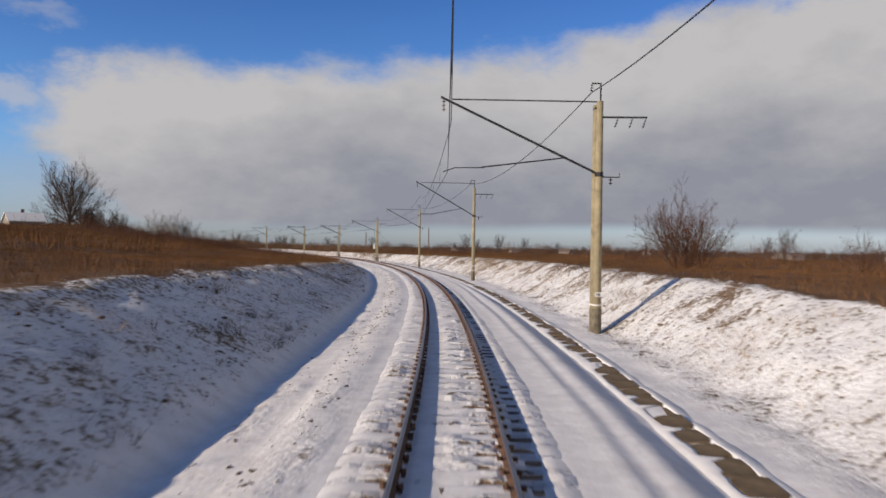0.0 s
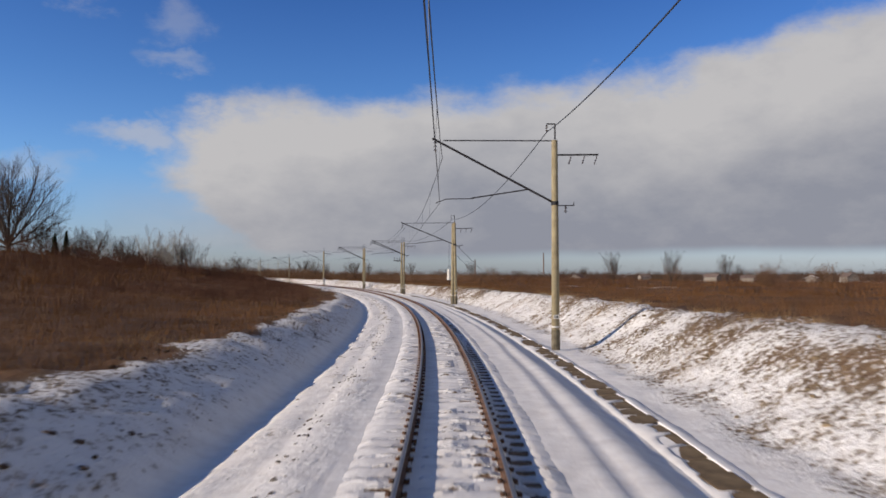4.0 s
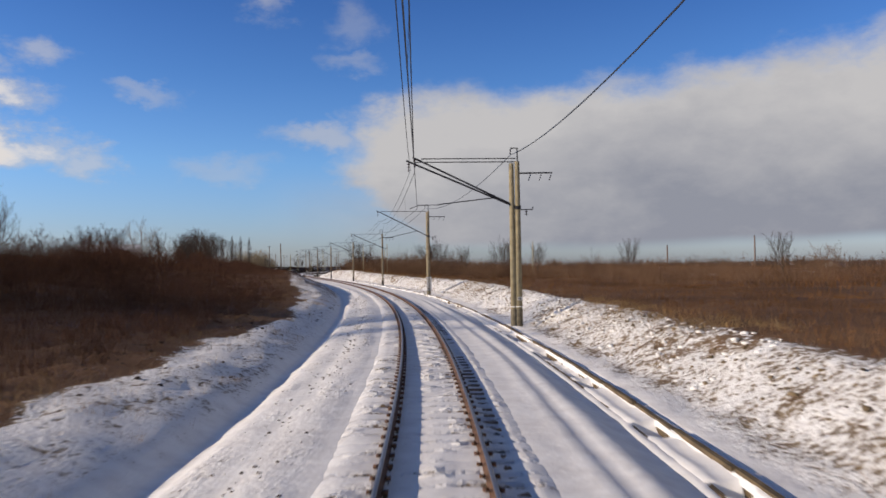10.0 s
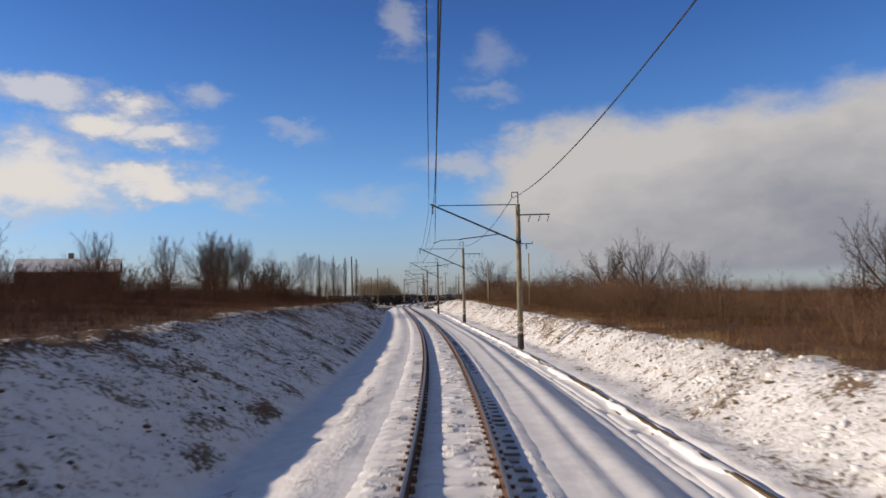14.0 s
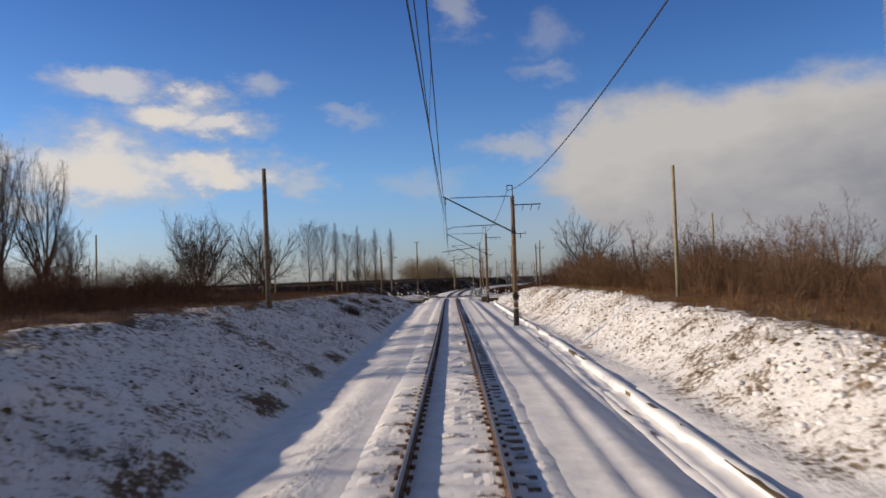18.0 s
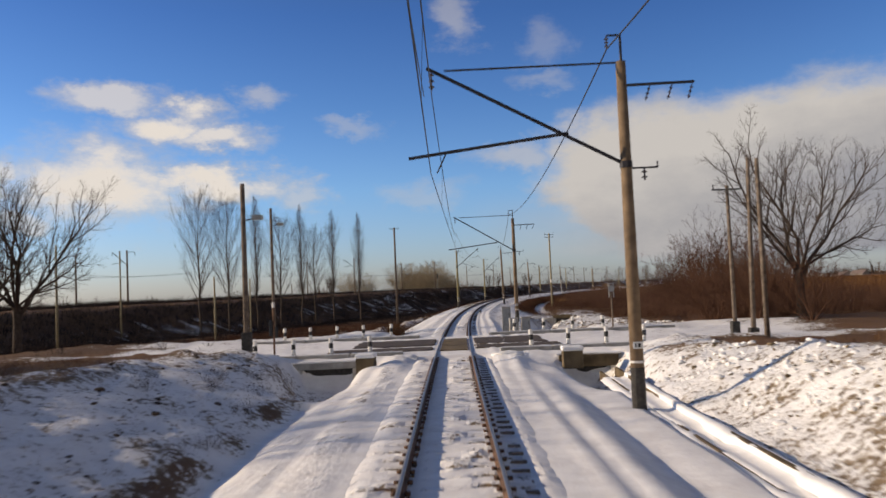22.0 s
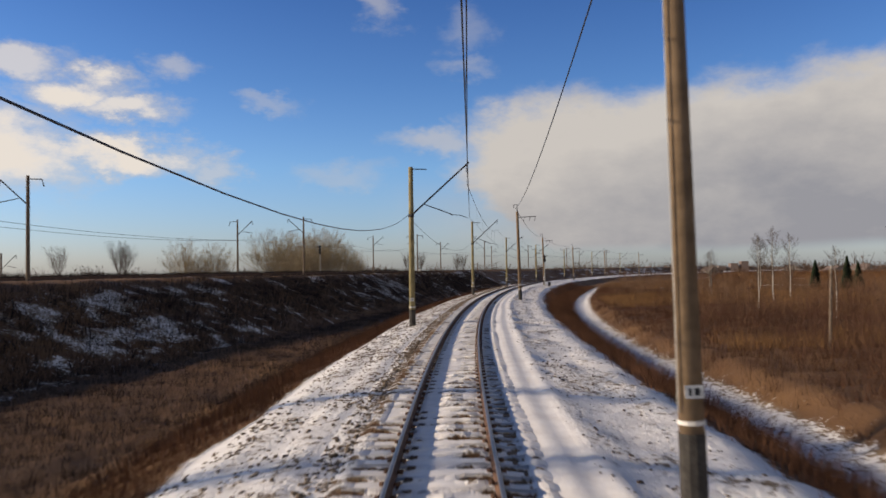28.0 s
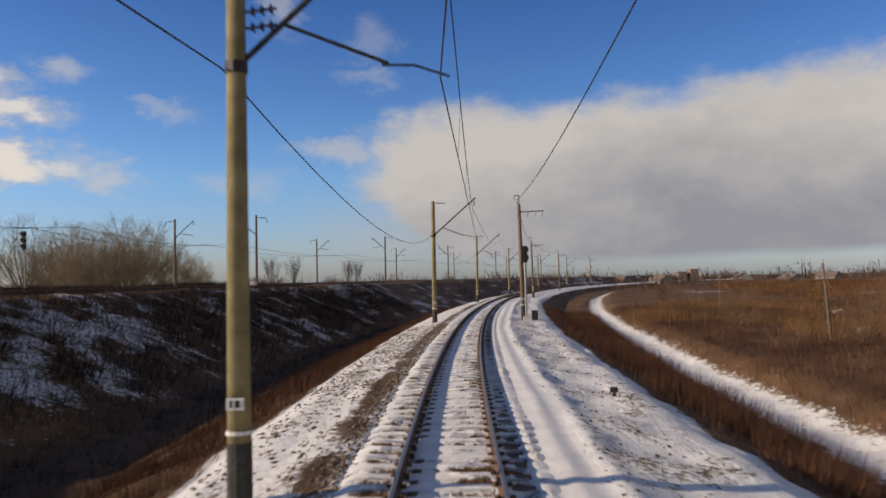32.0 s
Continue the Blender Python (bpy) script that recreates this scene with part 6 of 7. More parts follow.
def conifer(s, d, h):
    t = thing("conifer", at(s, d, gz(s, d) - 0.1, turn=tr_.uniform(0, 360)), "dark green conifer among bare trees", "tree", "conifers")
    part("trunk", taper_pole(h * 0.95, 0.16, 0.03, 0.3, 7), BARK, t)
    r2 = random.Random(int(s * 7))
    vs, fs = [], []
    for k in range(420):
        u = r2.random() ** 0.8
        z = h * (0.12 + 0.88 * u)
        rad = h * 0.21 * (1 - u) + 0.15
        a = r2.uniform(0, 6.283)
        rr0 = rad * r2.uniform(0.15, 0.5)
        o = len(vs)
        c, w = math.cos(a), math.sin(a)
        wd = 0.10 + 0.12 * rad
        vs += [(c * rr0 - w * wd, w * rr0 + c * wd, z), (c * rr0 + w * wd, w * rr0 - c * wd, z + 0.05), (c * rad * 1.1, w * rad * 1.1, z - 0.28 * rad), (c * rr0, w * rr0, z + 0.3)]
        fs += [(o, o + 1, o + 2), (o, o + 2, o + 3)]
    share("crown", mesh_of("crown", vs, fs, CONIFER), t)


for s, d, h in ((289, -58, 7.5), (286, -60, 6.5), (704, 46, 4.6), (709, 49, 3.8), (715, 45, 4.2)):
    conifer(s, d, h)


# ---- grass, brush and far scrub ----
def blades(name, S, D, Z, hgt, width, per, spread, mat, label, category="grass", lean=0.7, tri=1):
    """Bunches of thin blades at the given places, in one mesh."""
    n = len(S)
    g = np.random.default_rng(abs(hash(len(S))) % 1000 + per)
    s = np.repeat(S, per)
    x, y = plan(s, np.repeat(D, per))
    z = np.repeat(Z, per)
    h = np.repeat(hgt, per) * g.uniform(0.55, 1.1, n * per)
    a = g.uniform(0, 2 * np.pi, n * per)
    rad = spread * np.sqrt(g.random(n * per)) * np.repeat(hgt, per)
    bx, by = x + np.cos(a) * rad, y + np.sin(a) * rad
    b = g.uniform(0, 2 * np.pi, n * per)
    w = width * g.uniform(0.6, 1.4, n * per) * np.sqrt(h)
    ln = lean * h * g.uniform(0.1, 1.0, n * per)
    v = np.zeros((n * per, 3, 3))
    v[:, 0] = np.stack([bx - np.cos(b) * w, by - np.sin(b) * w, z - 0.05], -1)
    v[:, 1] = np.stack([bx + np.cos(b) * w, by + np.sin(b) * w, z - 0.05], -1)
    v[:, 2] = np.stack([bx + np.cos(a) * ln, by + np.sin(a) * ln, z + h], -1)
    t = np.arange(n * per * 3).reshape(-1, 3)
    return tagged(new(name, big_mesh(name, v.reshape(-1, 3), t, mat)), label, category, kind="stuff")


def scatter(n, s0, s1, d0, d1, keep=None, seed=0):
    g = np.random.default_rng(seed)
    S, D = g.uniform(s0, s1, n), g.uniform(d0, d1, n)
    z, snow = ground(S, D)
    ok = g.random(n) < ((1 - snow) * (snow < 0.4) if keep is None else keep(S, D, snow, g))
    return S[ok], D[ok], z[ok], snow[ok]


G = np.random.default_rng(5)
S, D, Z_, sn = scatter(72000, -15, 492, -28, -6, seed=1)
early = S < 150
blades("dry_grass_left", S[early], D[early], Z_[early], G.uniform(0.2, 0.52, early.sum()), 0.011, 5, 0.7, DRYGRASS, "tall reddish-brown dry grass on the plateau")
blades("dark_grass_left", S[~early], D[~early], Z_[~early], G.uniform(0.2, 0.58, (~early).sum()) * (0.35 + 0.65 * sstep(-D[~early], 7.5, 13)), 0.012, 6, 0.8, TWIG_RED, "dark maroon weeds and grass over the slope")
S, D, Z_, sn = scatter(26000, -15, 492, -90, -28, seed=2)
blades("dry_grass_far_left", S, D, Z_, G.uniform(0.5, 1.1, len(S)), 0.03, 5, 0.6, DRYGRASS, "brown dry grass over the rising field")
S, D, Z_, sn = scatter(54000, -10, 490, 9, 30, seed=3)
blades("dry_grass_right", S, D, Z_, G.uniform(0.2, 0.48, len(S)), 0.011, 5, 0.7, DRYGRASS, "tawny dry grass beyond the cutting edge")
S, D, Z_, sn = scatter(22000, -10, 490, 30, 110, seed=4)
blades("dry_grass_far_right", S, D, Z_, G.uniform(0.4, 0.9, len(S)), 0.035, 5, 0.6, DRYGRASS, "tawny dry grass over the right field")
S, D, Z_, sn = scatter(42000, -5, 485, 6.3, 11.5, lambda s, d, sn, g: (0.05 + 0.9 * (fbm2(s * 0.35, d * 0.35, 3) > 0.12)) * sstep(d, 6.3, 7.4), seed=5)
blades("bank_tufts_right", S, D, Z_, G.uniform(0.10, 0.30, len(S)) * (0.8 + 0.5 * sstep(D, 7.5, 9)), 0.011, 6, 0.9, PALEGRASS, "pale dead grass tufts poking through the snow", lean=1.1)
S, D, Z_, sn = scatter(40000, -5, 490, -11, -4.8, lambda s, d, sn, g: (0.06 + 0.7 * (fbm2(s * 0.35, d * 0.35, 3) > 0.14)) * sstep(-d, 4.8, 6.0), seed=6)
blades("bank_tufts_left", S, D, Z_, G.uniform(0.08, 0.3, len(S)), 0.010, 5, 0.9, PALEGRASS, "dead grass tufts on the shaded snowy bank", lean=1.1)
S, D, Z_, sn = scatter(64000, 517, 780, -30, -4.8, seed=7)
# away from the track the grass colour is darkened to carry the bank's shade
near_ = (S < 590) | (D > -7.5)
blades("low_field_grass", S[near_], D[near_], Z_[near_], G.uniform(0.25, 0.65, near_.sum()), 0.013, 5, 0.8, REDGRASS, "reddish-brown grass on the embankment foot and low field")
blades("shade_darkened_grass", S[~near_], D[~near_], Z_[~near_], G.uniform(0.2, 0.6, (~near_).sum()), 0.013, 5, 0.8, SHADE_BRUSH, "grass at the foot of the opposite bank, its colour darkened for shade")
S, D, Z_, sn = scatter(60000, 540, 780, 5.2, 40, seed=8)
gold = (fbm2(S * 0.045 + 9, D * 0.06, 3) > 0.02) & (D > 13) & (S > 630)
blades("right_field_grass", S[~gold], D[~gold], Z_[~gold], G.uniform(0.25, 0.7, (~gold).sum()), 0.012, 6, 0.8, REDGRASS, "reddish-brown dry grass right of the embankment")
blades("golden_field_grass", S[gold], D[gold], Z_[gold], G.uniform(0.4, 1.0, gold.sum()), 0.013, 7, 0.8, GOLDGRASS, "golden reedy grass in the low field")
S, D, Z_, sn = scatter(22000, 517, 1000, 40, 130, seed=9)
blades("right_far_grass", S, D, Z_, G.uniform(0.5, 1.3, len(S)), 0.04, 5, 0.6, DRYGRASS, "brown grass and weeds over the far right field")


S, D, Z_, sn = scatter(26000, 588, 735, -9.0, -4.5, lambda s, d, sn, g: (sn < 0.45) * 1.0, seed=14)
blades("foot_strip_grass", S, D, Z_, G.uniform(0.12, 0.38, len(S)), 0.012, 5, 0.9, REDGRASS, "short reddish grass along the embankment foot")
S = np.random.default_rng(15).uniform(585, 770, 9000)
D = np.interp(S, [560, 600, 640, 680, 745, 800], [10.5, 9.4, 9.2, 10.1, 12.3, 13.4]) - np.random.default_rng(16).uniform(1.1, 3.4, 9000)
ok = D > 5.7
S, D = S[ok], D[ok]
blades("ditch_reeds", S, D, ground(S, D)[0], G.uniform(0.3, 0.75, len(S)), 0.011, 6, 0.7, REDGRASS, "reddish-brown reeds between the line and the path")


def on_bank(s, d, sn, g):
    k = np.abs(d - bank_axis(s))
    k0 = 3.5 + 5.0 * sstep(s, 600, 680)
    return sstep(k, k0, k0 + 2.5) * sstep(-k, -20, -16) * (1 - 0.6 * sn)


# slope brush, its colour near black to deepen the shade there
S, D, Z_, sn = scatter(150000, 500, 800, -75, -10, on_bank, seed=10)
blades("embankment_brush", S, D, Z_, G.uniform(0.35, 1.0, len(S)), 0.022, 5, 0.6, SHADE_BRUSH, "brush over the embankment slope, its colour darkened for the shade", "brush")
# clods of snow and turf that break up the banks
def clods(name, n, s0, s1, d0, d1, r0, r1, seed, label, mat, keep):
    g = np.random.default_rng(seed)
    S, D = g.uniform(s0, s1, n), g.uniform(d0, d1, n)
    ok = keep(S, D) > g.random(n)
    S, D = S[ok], D[ok]
    z = ground(S, D)[0]
    x, y = plan(S, D)
    t = (1 + 5 ** 0.5) / 2
    ico = np.array([(-1, t, 0), (1, t, 0), (-1, -t, 0), (1, -t, 0), (0, -1, t), (0, 1, t), (0, -1, -t), (0, 1, -t), (t, 0, -1), (t, 0, 1), (-t, 0, -1), (-t, 0, 1)]) / 1.9
    tri = np.array([(0, 11, 5), (0, 5, 1), (0, 1, 7), (0, 7, 10), (0, 10, 11), (1, 5, 9), (5, 11, 4), (11, 10, 2), (10, 7, 6), (7, 1, 8), (3, 9, 4), (3, 4, 2), (3, 2, 6), (3, 6, 8), (3, 8, 9), (4, 9, 5), (2, 4, 11), (6, 2, 10), (8, 6, 7), (9, 8, 1)])
    m = len(S)
    v = ico[None] * g.uniform(0.65, 1.3, (m, 12, 1))
    r = (r0 + (r1 - r0) * g.random(m) ** 2)[:, None]
    a = g.uniform(0, 6.283, m)[:, None]
    lx, ly, lz = v[..., 0] * r * g.uniform(0.8, 1.7, (m, 1)), v[..., 1] * r * g.uniform(0.7, 1.2, (m, 1)), v[..., 2] * r * 0.62
    V = np.stack([x[:, None] + lx * np.cos(a) - ly * np.sin(a), y[:, None] + lx * np.sin(a) + ly * np.cos(a), z[:, None] + lz + 0.12 * r], -1)
    T = tri[None] + (np.arange(m) * 12)[:, None, None]
    tagged(new(name, big_mesh(name, V.reshape(-1, 3), T.reshape(-1, 3), mat)), label, "clods", kind="stuff")


def bank_right(S, D):
    rd = knots(S, RIGHT)[0]
    return sstep(D, 6.5, 7.3) * sstep(rd - D, -0.8, 0.3) * (0.25 + 0.75 * sstep(fbm2(S * 0.3, D * 0.5, 3), -0.1, 0.25)) * np.interp(S, [0, 150, 250, 300, 495], [0.3, 0.4, 0.8, 1.0, 0.8])


def bank_left(S, D):
    return sstep(-D, 5.2, 6.0) * (0.1 + 0.9 * sstep(fbm2(S * 0.25 + 7, D * 0.5, 3), 0.0, 0.3))


clods("snow_clods_right", 18000, 240, 494, 6.4, 10.4, 0.03, 0.12, 61, "snow-covered clods on the sunlit bank", SNOWCAP, bank_right)
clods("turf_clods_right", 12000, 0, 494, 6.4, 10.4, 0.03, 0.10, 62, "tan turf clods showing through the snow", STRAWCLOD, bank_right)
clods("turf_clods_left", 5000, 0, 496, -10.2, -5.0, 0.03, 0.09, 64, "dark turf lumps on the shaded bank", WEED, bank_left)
rubbly = lambda S, D: sstep(fbm2(S * 0.3, D * 0.3, 3), -0.15, 0.2) * sstep(D, 6.5, 8.0) * (np.abs(D - np.interp(S, [515, 530, 545, 562], [6.4, 6.8, 7.8, 11.6])) > 1.2)
clods("snow_clods_gully", 6000, 517, 562, 6.5, 15.5, 0.04, 0.17, 65, "snow-capped lumps beside the gully", SNOWCAP, rubbly)
clods("turf_clods_gully", 5000, 517, 562, 6.5, 15.5, 0.04, 0.15, 66, "brown lumps of earth beside the gully", STRAWCLOD, rubbly)
# stones and scuffed crumbs on the shoulders
path_d = lambda S, D: (np.exp(-((D + 2.95 + 0.15 * np.sin(S * 0.3)) / 0.28) ** 2) + 0.12) * (0.3 + 0.7 * sstep(fbm2(S * 0.6, D, 3), -0.1, 0.2))
clods("shoulder_crumbs", 16000, 2, 300, -4.2, -2.1, 0.012, 0.05, 71, "dark crumbs and footmarks along the snowy shoulder", WEED, path_d)
stony = lambda S, D: sstep(S, 575, 610) * (0.35 + 0.65 * sstep(fbm2(S * 0.5, D * 1.2, 3), -0.2, 0.2))
clods("shoulder_stones", 17000, 575, 735, -4.5, -2.0, 0.015, 0.055, 72, "brown ballast stones showing through thin snow", BALLAST, stony)
clods("ballast_strip", 9000, 585, 735, -2.15, -1.45, 0.018, 0.06, 73, "bare ballast stones along the sleeper ends", BALLAST, lambda S, D: 0.9 + 0 * S)
clods("trodden_crumbs", 7000, 517, 735, 2.4, 5.4, 0.012, 0.045, 74, "scattered crumbs on the trodden snow", WEED, stony)
# shrubs made of stems that fork
def stems(name, x, y, z, H, g, per, width, mat, label, category, wide, forks=4):
    n = len(x) * per
    base = np.repeat(np.stack([x, y, z], -1), per, 0)
    h = np.repeat(H, per) * g.uniform(0.5, 1.05, n)
    a, b = g.uniform(0, 2 * np.pi, n), g.uniform(0, 2 * np.pi, n)
    out = np.stack([np.cos(a), np.sin(a), 0 * a], -1)
    base = base + out * (np.repeat(H, per) * 0.18 * g.random(n))[:, None] - (0, 0, 0.05)
    tip = base + out * (h * wide * g.random(n))[:, None] + np.stack([0 * h, 0 * h, h], -1)
    w = (width * np.sqrt(h))[:, None] * np.stack([np.cos(b), np.sin(b), 0 * b], -1)
    tris = [np.stack([base - w * 0.6, base + w * 0.6, tip], 1)]
    for k in range(forks):
        u = g.uniform(0.12, 0.95, n)[:, None]
        p = base * (1 - u) + tip * u
        d = np.stack([g.normal(0, 1, n), g.normal(0, 1, n), g.uniform(-0.2, 1.2, n)], -1)
        q = p + d * (h * g.uniform(0.09, 0.24, n))[:, None]
        b2 = g.uniform(0, 2 * np.pi, n)
        w2 = (width * 0.6 * np.sqrt(h))[:, None] * np.stack([np.cos(b2), np.sin(b2), 0 * b2], -1)
        tris.append(np.stack([p - w2, p + w2, q], 1))
    v = np.concatenate(tris).reshape(-1, 3)
    return tagged(new(name, big_mesh(name, v, np.arange(len(v)).reshape(-1, 3), mat)), label, category, kind="stuff")


def shrubs(name, n, s0, s1, d0, d1, h0, h1, seed, label, mat=None, per=34, width=0.014, cond=None, forks=4, bare=-0.05):
    g = np.random.default_rng(seed)
    S, D = g.uniform(s0, s1, n), g.uniform(d0, d1, n)
    keep = fbm2(S * 0.05 + seed, D * 0.07, 3) > bare
    if cond is not None:
        keep &= cond(S, D)
    S, D = S[keep], D[keep]
    H, zg = g.uniform(h0, h1, len(S)), ground(S, D, False)[0]
    H = np.where((D < 0) & (S < 500), np.minimum(H, np.clip(0.344 * (-D - 4.2) - zg - 0.3, 0.2, None)), H)
    x, y = plan(S, D)
    stems(name, x, y, zg, H, g, per // 3, width, mat or TWIG_RED, label, "shrubs", 0.75, forks)


shrubs("shrubs_left", 2400, 120, 430, -60, -15.5, 0.9, 2.4, 21, "reddish-brown bare shrubs over the left slope", per=48, width=0.009, forks=9)
shrubs("shrubs_left_mid", 1500, 262, 440, -36, -12, 0.8, 2.6, 42, "reddish-brown brush rising over the bank", per=45, width=0.010, forks=9, bare=-0.5)
shrubs("shrubs_left_high", 900, 180, 480, -75, -22, 2.0, 4.6, 22, "tall bare shrubs along the left plateau", per=48, width=0.010, forks=9)
shrubs("shrubs_left_slope", 1500, 150, 300, -20, -9.2, 0.35, 1.25, 41, "dark maroon brush on the slope beside the line", per=42, width=0.011, forks=8, bare=-0.25)
shrubs("shrubs_left_near", 420, 398, 436, -34, -12.5, 1.6, 3.3, 29, "dense dark reddish brush along the bank top", per=54, width=0.009, forks=9, bare=-0.5)
for s, d, k, sc in ((398, -42, "bush", 0.75), (404, -43, "bush", 0.8), (410, -41, "bush", 0.7), (416, -42, "bush", 0.75), (392, -40, "bush", 0.7), (422, -30, "ash", 0.85), (428, -33, "elm", 0.75), (436, -34, "ash", 0.8), (444, -36, "ash", 0.7), (452, -36, "elm", 0.62), (460, -37, "ash", 0.6), (415, -27, "elm", 0.7)):
    plant(k, s, d, sc, tr_.uniform(0, 360))
for nm, n, s0, s1, seed in (("bank_weeds", 520, 296, 495, 51), ("bank_weeds_early", 380, 0, 130, 52)):
    gw = np.random.default_rng(seed)
    S, D = gw.uniform(s0, s1, n), -gw.uniform(5.0, 10.6, n)
    ok = fbm2(S * 0.11 + seed, D * 0.3, 3) > (0.0 if s0 else 0.08)
    S, D = S[ok], D[ok]
    wx, wy = plan(np.repeat(S, 5) + gw.normal(0, 0.22, len(S) * 5), np.repeat(D, 5) + gw.normal(0, 0.18, len(S) * 5))
    stems(nm, wx, wy, np.repeat(ground(S, D)[0], 5), np.repeat(gw.uniform(0.12, 0.55, len(S)), 5), gw, 8, 0.012, WEED, "dark dead weed clumps on the snowy bank", "weeds", 0.9, 4)
# dark patches of dead weeds where the snow has slid off the bank
gp = np.random.default_rng(77)
for s, d, ls, ld, n, h in ((440.4, -7.2, 0.75, 0.5, 150, 0.5), (443.5, -8.9, 0.6, 0.4, 60, 0.4), (451.1, -8.2, 1.1, 0.45, 120, 0.4), (450.9, -7.1, 1.2, 0.3, 50, 0.3), (444.8, -7.7, 0.9, 0.5, 45, 0.3), (454.2, -6.5, 1.3, 0.3, 40, 0.3), (461, -7.6, 1.6, 0.5, 90, 0.4), (472, -7.2, 1.8, 0.5, 90, 0.4)):
    S, D = gp.normal(s, ls * 0.6, n), gp.normal(d, ld * 0.6, n)
    wx, wy = plan(S, D)
    stems("weed_patch", wx, wy, ground(S, D)[0], np.full(n, h), gp, 12, 0.012, WEED, "dark patch of dead weeds on the snowy bank", "weeds", 0.9, 4)
g24 = np.random.default_rng(24)
tx, ty = plan(g24.normal(524.6, 0.5, 90), g24.normal(-4.75, 0.42, 90))
stems("dry_tussock", tx, ty, np.full(90, gz(524.6, -4.75)), np.full(90, 1.05), g24, 16, 0.008, DRYGRASS, "reddish-brown dry weed clump beside the line", "weeds", 0.6, 5)
shrubs("shrubs_right", 900, -10, 330, 30, 110, 1.2, 3.8, 23, "brown shrubs across the right field", per=60, width=0.012, forks=6)
shrubs("shrubs_right_dense", 1700, 322, 486, 13.0, 40, 0.9, 3.2, 24, "thicket of tawny bare shrubs right of the cutting", TWIG_SOFT, per=48, width=0.008, forks=11, bare=-0.4)
shrubs("shrubs_right_mid", 800, 285, 345, 20, 60, 1.2, 3.4, 43, "tawny brush across the right field", TWIG_SOFT, per=42, width=0.010, forks=9, bare=-0.2)
shrubs("shrubs_crossing", 2600, 517, 660, 14.5, 55, 1.3, 2.9, 25, "brown thicket beyond the crossing", per=48, width=0.009, forks=10, bare=-0.6, cond=lambda s, d: (s > 578) | (d > 17.5))
shrubs("shrubs_ditch_field", 900, 590, 800, 15.5, 48, 1.0, 2.6, 36, "tawny bare brush over the low field", TWIG_SOFT, per=42, width=0.009, forks=9, bare=0.0)
shrubs("shrubs_right_low", 1500, 600, 1000, 14, 110, 0.7, 2.4, 26, "scattered brown shrubs in the low ground", per=54, width=0.011, forks=6)
# same colour with the slope's shade in it
shrubs("shrubs_embankment", 1600, 500, 900, -62, -14, 0.8, 2.2, 27, "bare shrubs on the embankment slope, coloured dark for its shade", SHADE_BRUSH, width=0.018, cond=lambda s, d: (np.abs(d - bank_axis(s)) > 10.5) & (d > bank_axis(s)))


def far_scrub(name, n, rmin, rmax, a0, a1, h0, h1, z, seed, label, width=0.12, per=16, cx=-120, cy=330):
    """Belts of scrub far off, round the middle of the line."""
    g = np.random.default_rng(seed)
    a, rad = np.radians(g.uniform(a0, a1, n)), g.uniform(rmin, rmax, n)
    x, y = cx - np.sin(a) * rad, cy + np.cos(a) * rad
    h = g.uniform(h0, h1, n) * (0.7 + 0.9 * (vnoise(a * 30, rad * 0.01) + 0.5))
    stems(name, x, y, np.full(n, float(z)), h, g, per, width, FARWOOD, label, "far woods", 0.8, 2)


far_scrub("far_scrub_belt", 4200, 520, 760, -130, 130, 3.5, 7.5, -4.5, 31, "belt of bare brown scrub along the horizon", 0.09)
far_scrub("far_wood_belt", 2200, 800, 1300, -130, 130, 7, 13, -5.0, 32, "distant bare woods low on the horizon", 0.2)

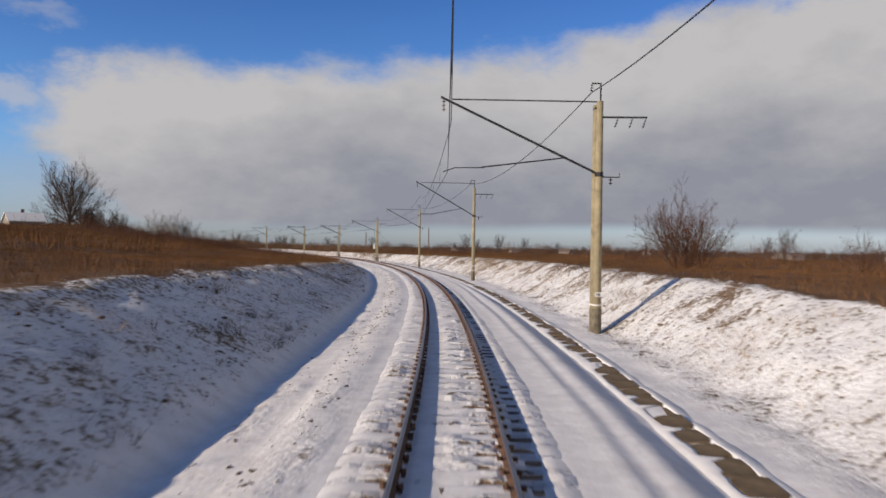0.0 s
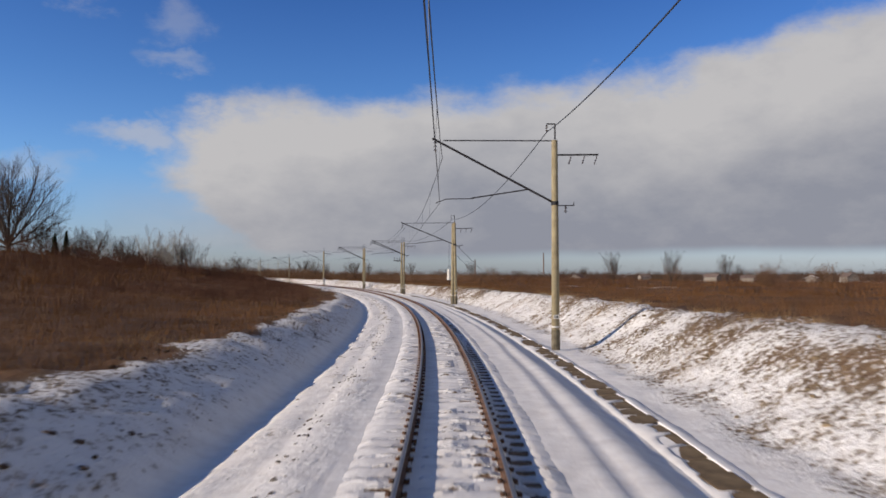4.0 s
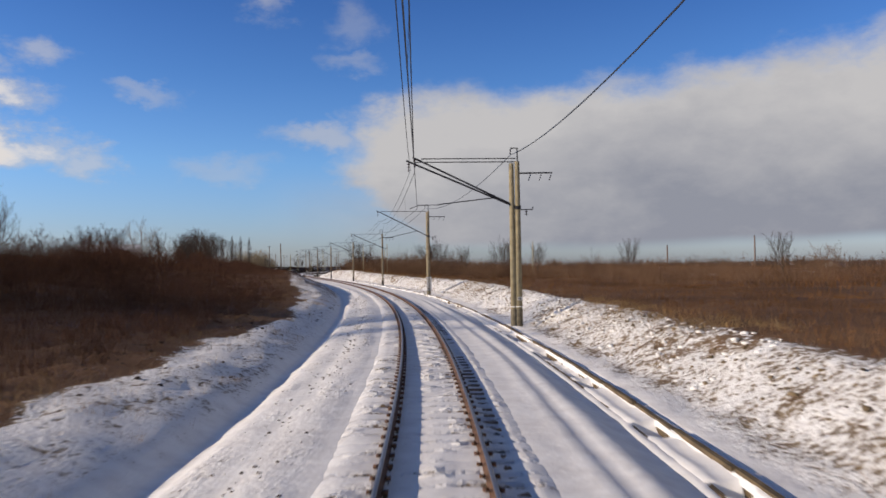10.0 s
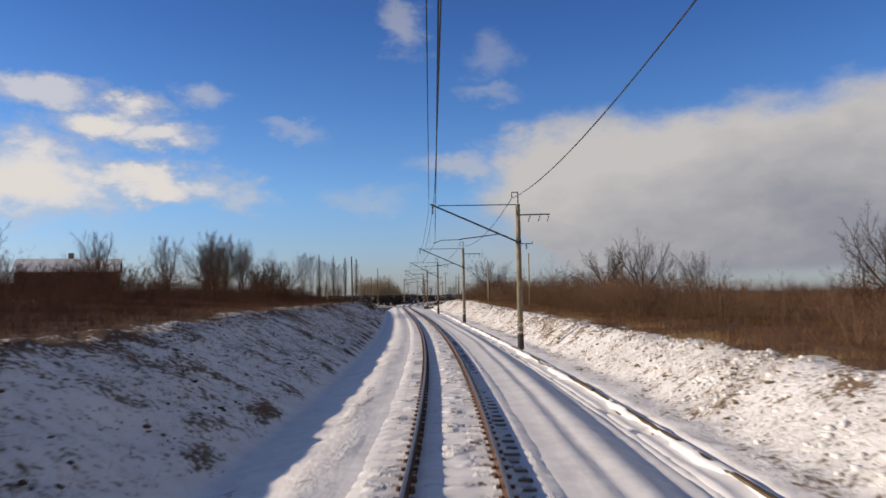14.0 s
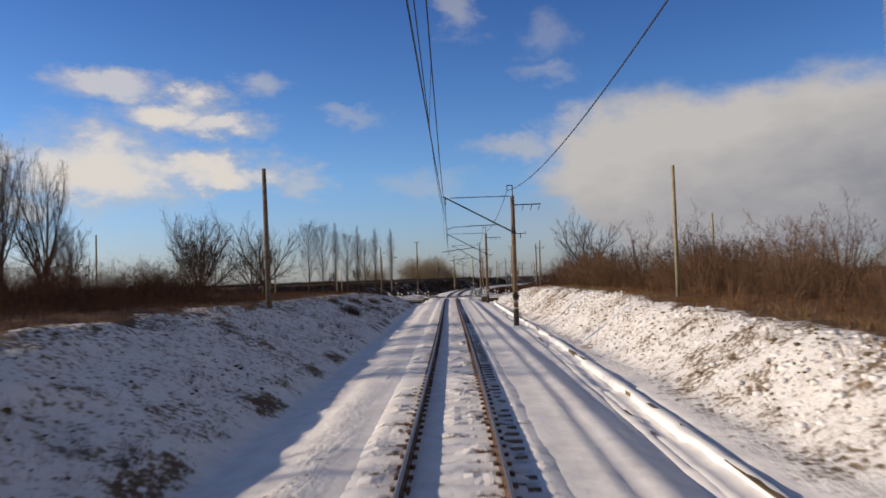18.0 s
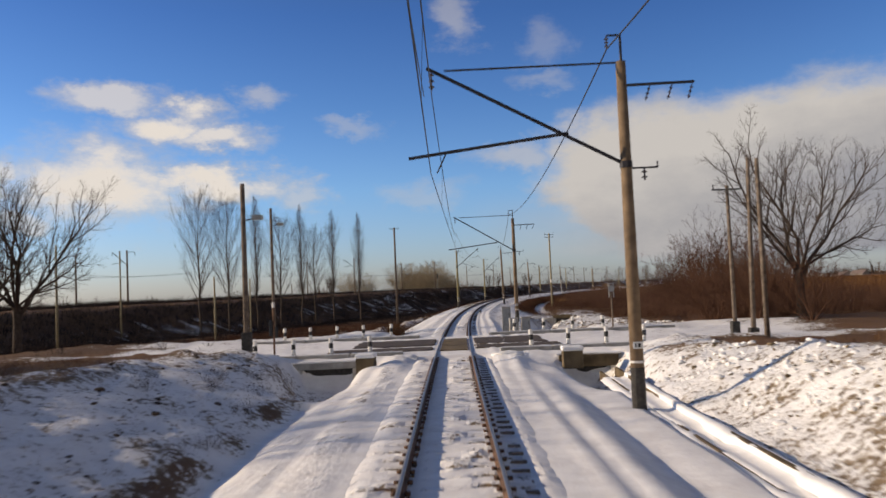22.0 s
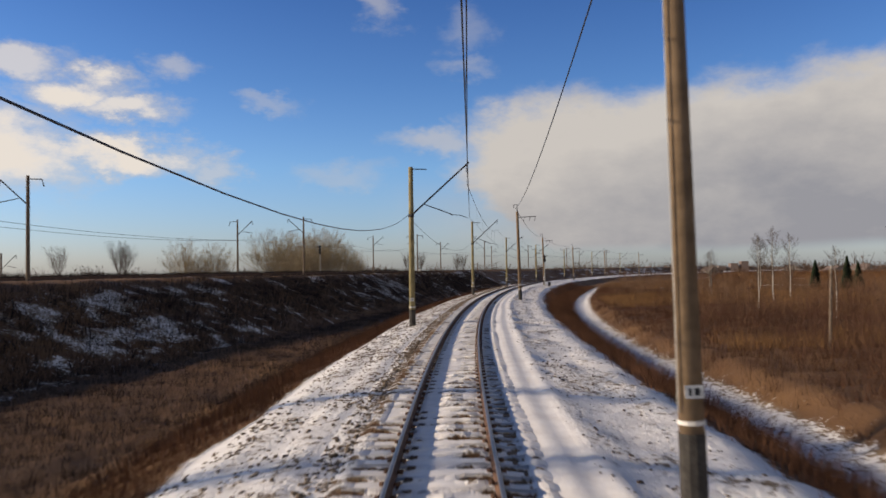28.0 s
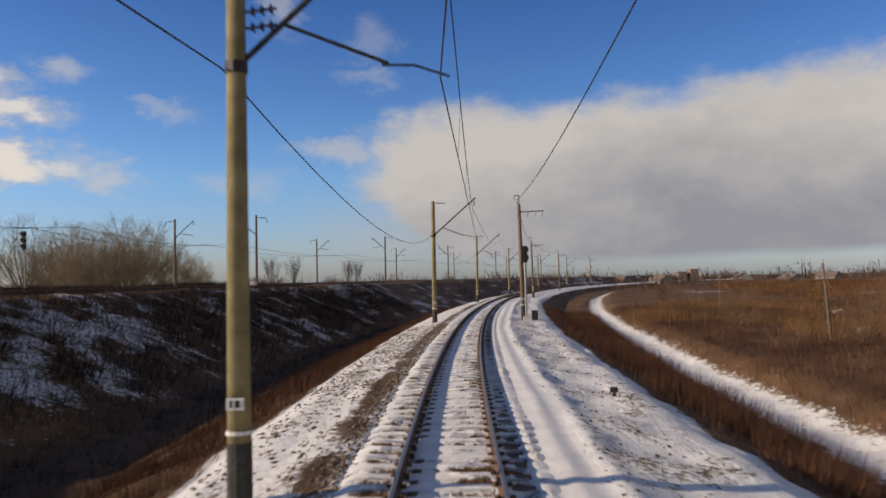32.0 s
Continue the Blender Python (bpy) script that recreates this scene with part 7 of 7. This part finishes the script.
# ---- houses and village ----
def house(m, w, l, h, rh, label, wall_mat=None, snowy=True, windows=2):
    t = thing("house", m, label, "house", "village houses")
    part("wall_shell", boxed((-w / 2, -l / 2, -1.0), (w / 2, l / 2, h)), wall_mat or PLASTER, t)
    for k, (x, lo) in enumerate(((-1, 0), (1, 0))):
        vs = [(0, -l / 2 - 0.4, h + rh), (0, l / 2 + 0.4, h + rh), (x * (w / 2 + 0.4), l / 2 + 0.4, h - 0.15), (x * (w / 2 + 0.4), -l / 2 - 0.4, h - 0.15)]
        vs += [(a, b, c - 0.18) for a, b, c in vs]
        share("roof", mesh_of("roof", vs, [(0, 1, 2, 3), (7, 6, 5, 4), (0, 4, 5, 1), (1, 5, 6, 2), (2, 6, 7, 3), (3, 7, 4, 0)], SNOWCAP if snowy else ROOF), t)
    for y in (-1, 1):
        share("gable", mesh_of("gable", [(-w / 2, y * l / 2, h), (w / 2, y * l / 2, h), (0, y * l / 2, h + rh - 0.2), (-w / 2, y * (l / 2 - 0.15), h), (w / 2, y * (l / 2 - 0.15), h), (0, y * (l / 2 - 0.15), h + rh - 0.2)],
                               [(0, 1, 2), (5, 4, 3), (0, 3, 4, 1), (1, 4, 5, 2), (2, 5, 3, 0)], wall_mat or PLASTER), t)
    for k in range(windows):
        x = (k + 0.5) / windows * w - w / 2
        win = part("window", boxed((x - 0.45, -l / 2 - 0.04, 1.0), (x + 0.45, -l / 2 + 0.03, 2.2)), WHITE, t)
        part("pane", boxed((x - 0.36, -l / 2 - 0.055, 1.08), (x + 0.36, -l / 2 - 0.045, 2.12)), GLASS, win)
    part("chimney", boxed((w * 0.15, -0.35, h + rh * 0.4), (w * 0.15 + 0.6, 0.35, h + rh + 0.9)), ROOF, t)
    return t


hr = random.Random(9)
house(at(301, -57, gz(301, -57) + 0.6, turn=150), 5, 7, 2.4, 1.4, "small whitewashed hut with dark windows on the hill", snowy=False)
house(at(226, -74, gz(226, -74) - 1.5, turn=110), 7, 8, 2.6, 2.0, "low house with a snowy roof behind the trees")
house(at(419, -50, 4.7, turn=105), 7, 13, 2.6, 1.7, "long low house with a snowy roof and chimneys", ROOF)
for k in range(13):
    a = radians(hr.uniform(-52, 6))
    dist = hr.uniform(470, 640)
    house(pose(-60 - math.sin(a) * dist, 200 + math.cos(a) * dist, -4.2 + hr.uniform(0, 2.0), 0, 0, hr.uniform(0, 180)), hr.uniform(7, 10), hr.uniform(8, 13), hr.uniform(2.6, 3.4), hr.uniform(1.8, 2.8),
          "distant village house with a pale wall and snowy roof" if k % 4 == 0 else "distant village house with a dull roof", snowy=k % 4 == 0)
for k in range(12):
    a = radians(hr.uniform(-25, 22))
    dist = hr.uniform(330, 520)
    house(pose(-300 - math.sin(a) * dist, 620 + math.cos(a) * dist, -4.0 + hr.uniform(0, 2.0), 0, 0, hr.uniform(0, 180)), hr.uniform(7, 10), hr.uniform(8, 13), 3.0, 2.3, "distant house beyond the low fields", snowy=False)
for x, y, h in ((-130, 1100, 26), (-40, 1090, 34)):
    t = thing("chimney_stack", pose(x, y, -5), "slim distant industrial chimney on the skyline", "chimney", "chimney stacks")
    part("shaft", taper_pole(h, 1.1, 0.7, 0.5, 10), ROOF, t)
    part("rim", rods(((0, 0, h - 0.6), (0, 0, h), 0.85), seg=10), BITUMEN, t)
t = thing("ruined_shed", pose(-330, 1010, -3.5, 0, 0, 20), "ruined dark shed without a roof among the scrub", "shed")
for x in (-9, -3, 4, 10):
    part("pier", boxed((x, -4, -1), (x + 4, 4, 7 + 0.2 * x)), ROOF, t)
part("back_wall", boxed((-9, 3.7, -1), (14, 4.3, 5)), ROOF, t)
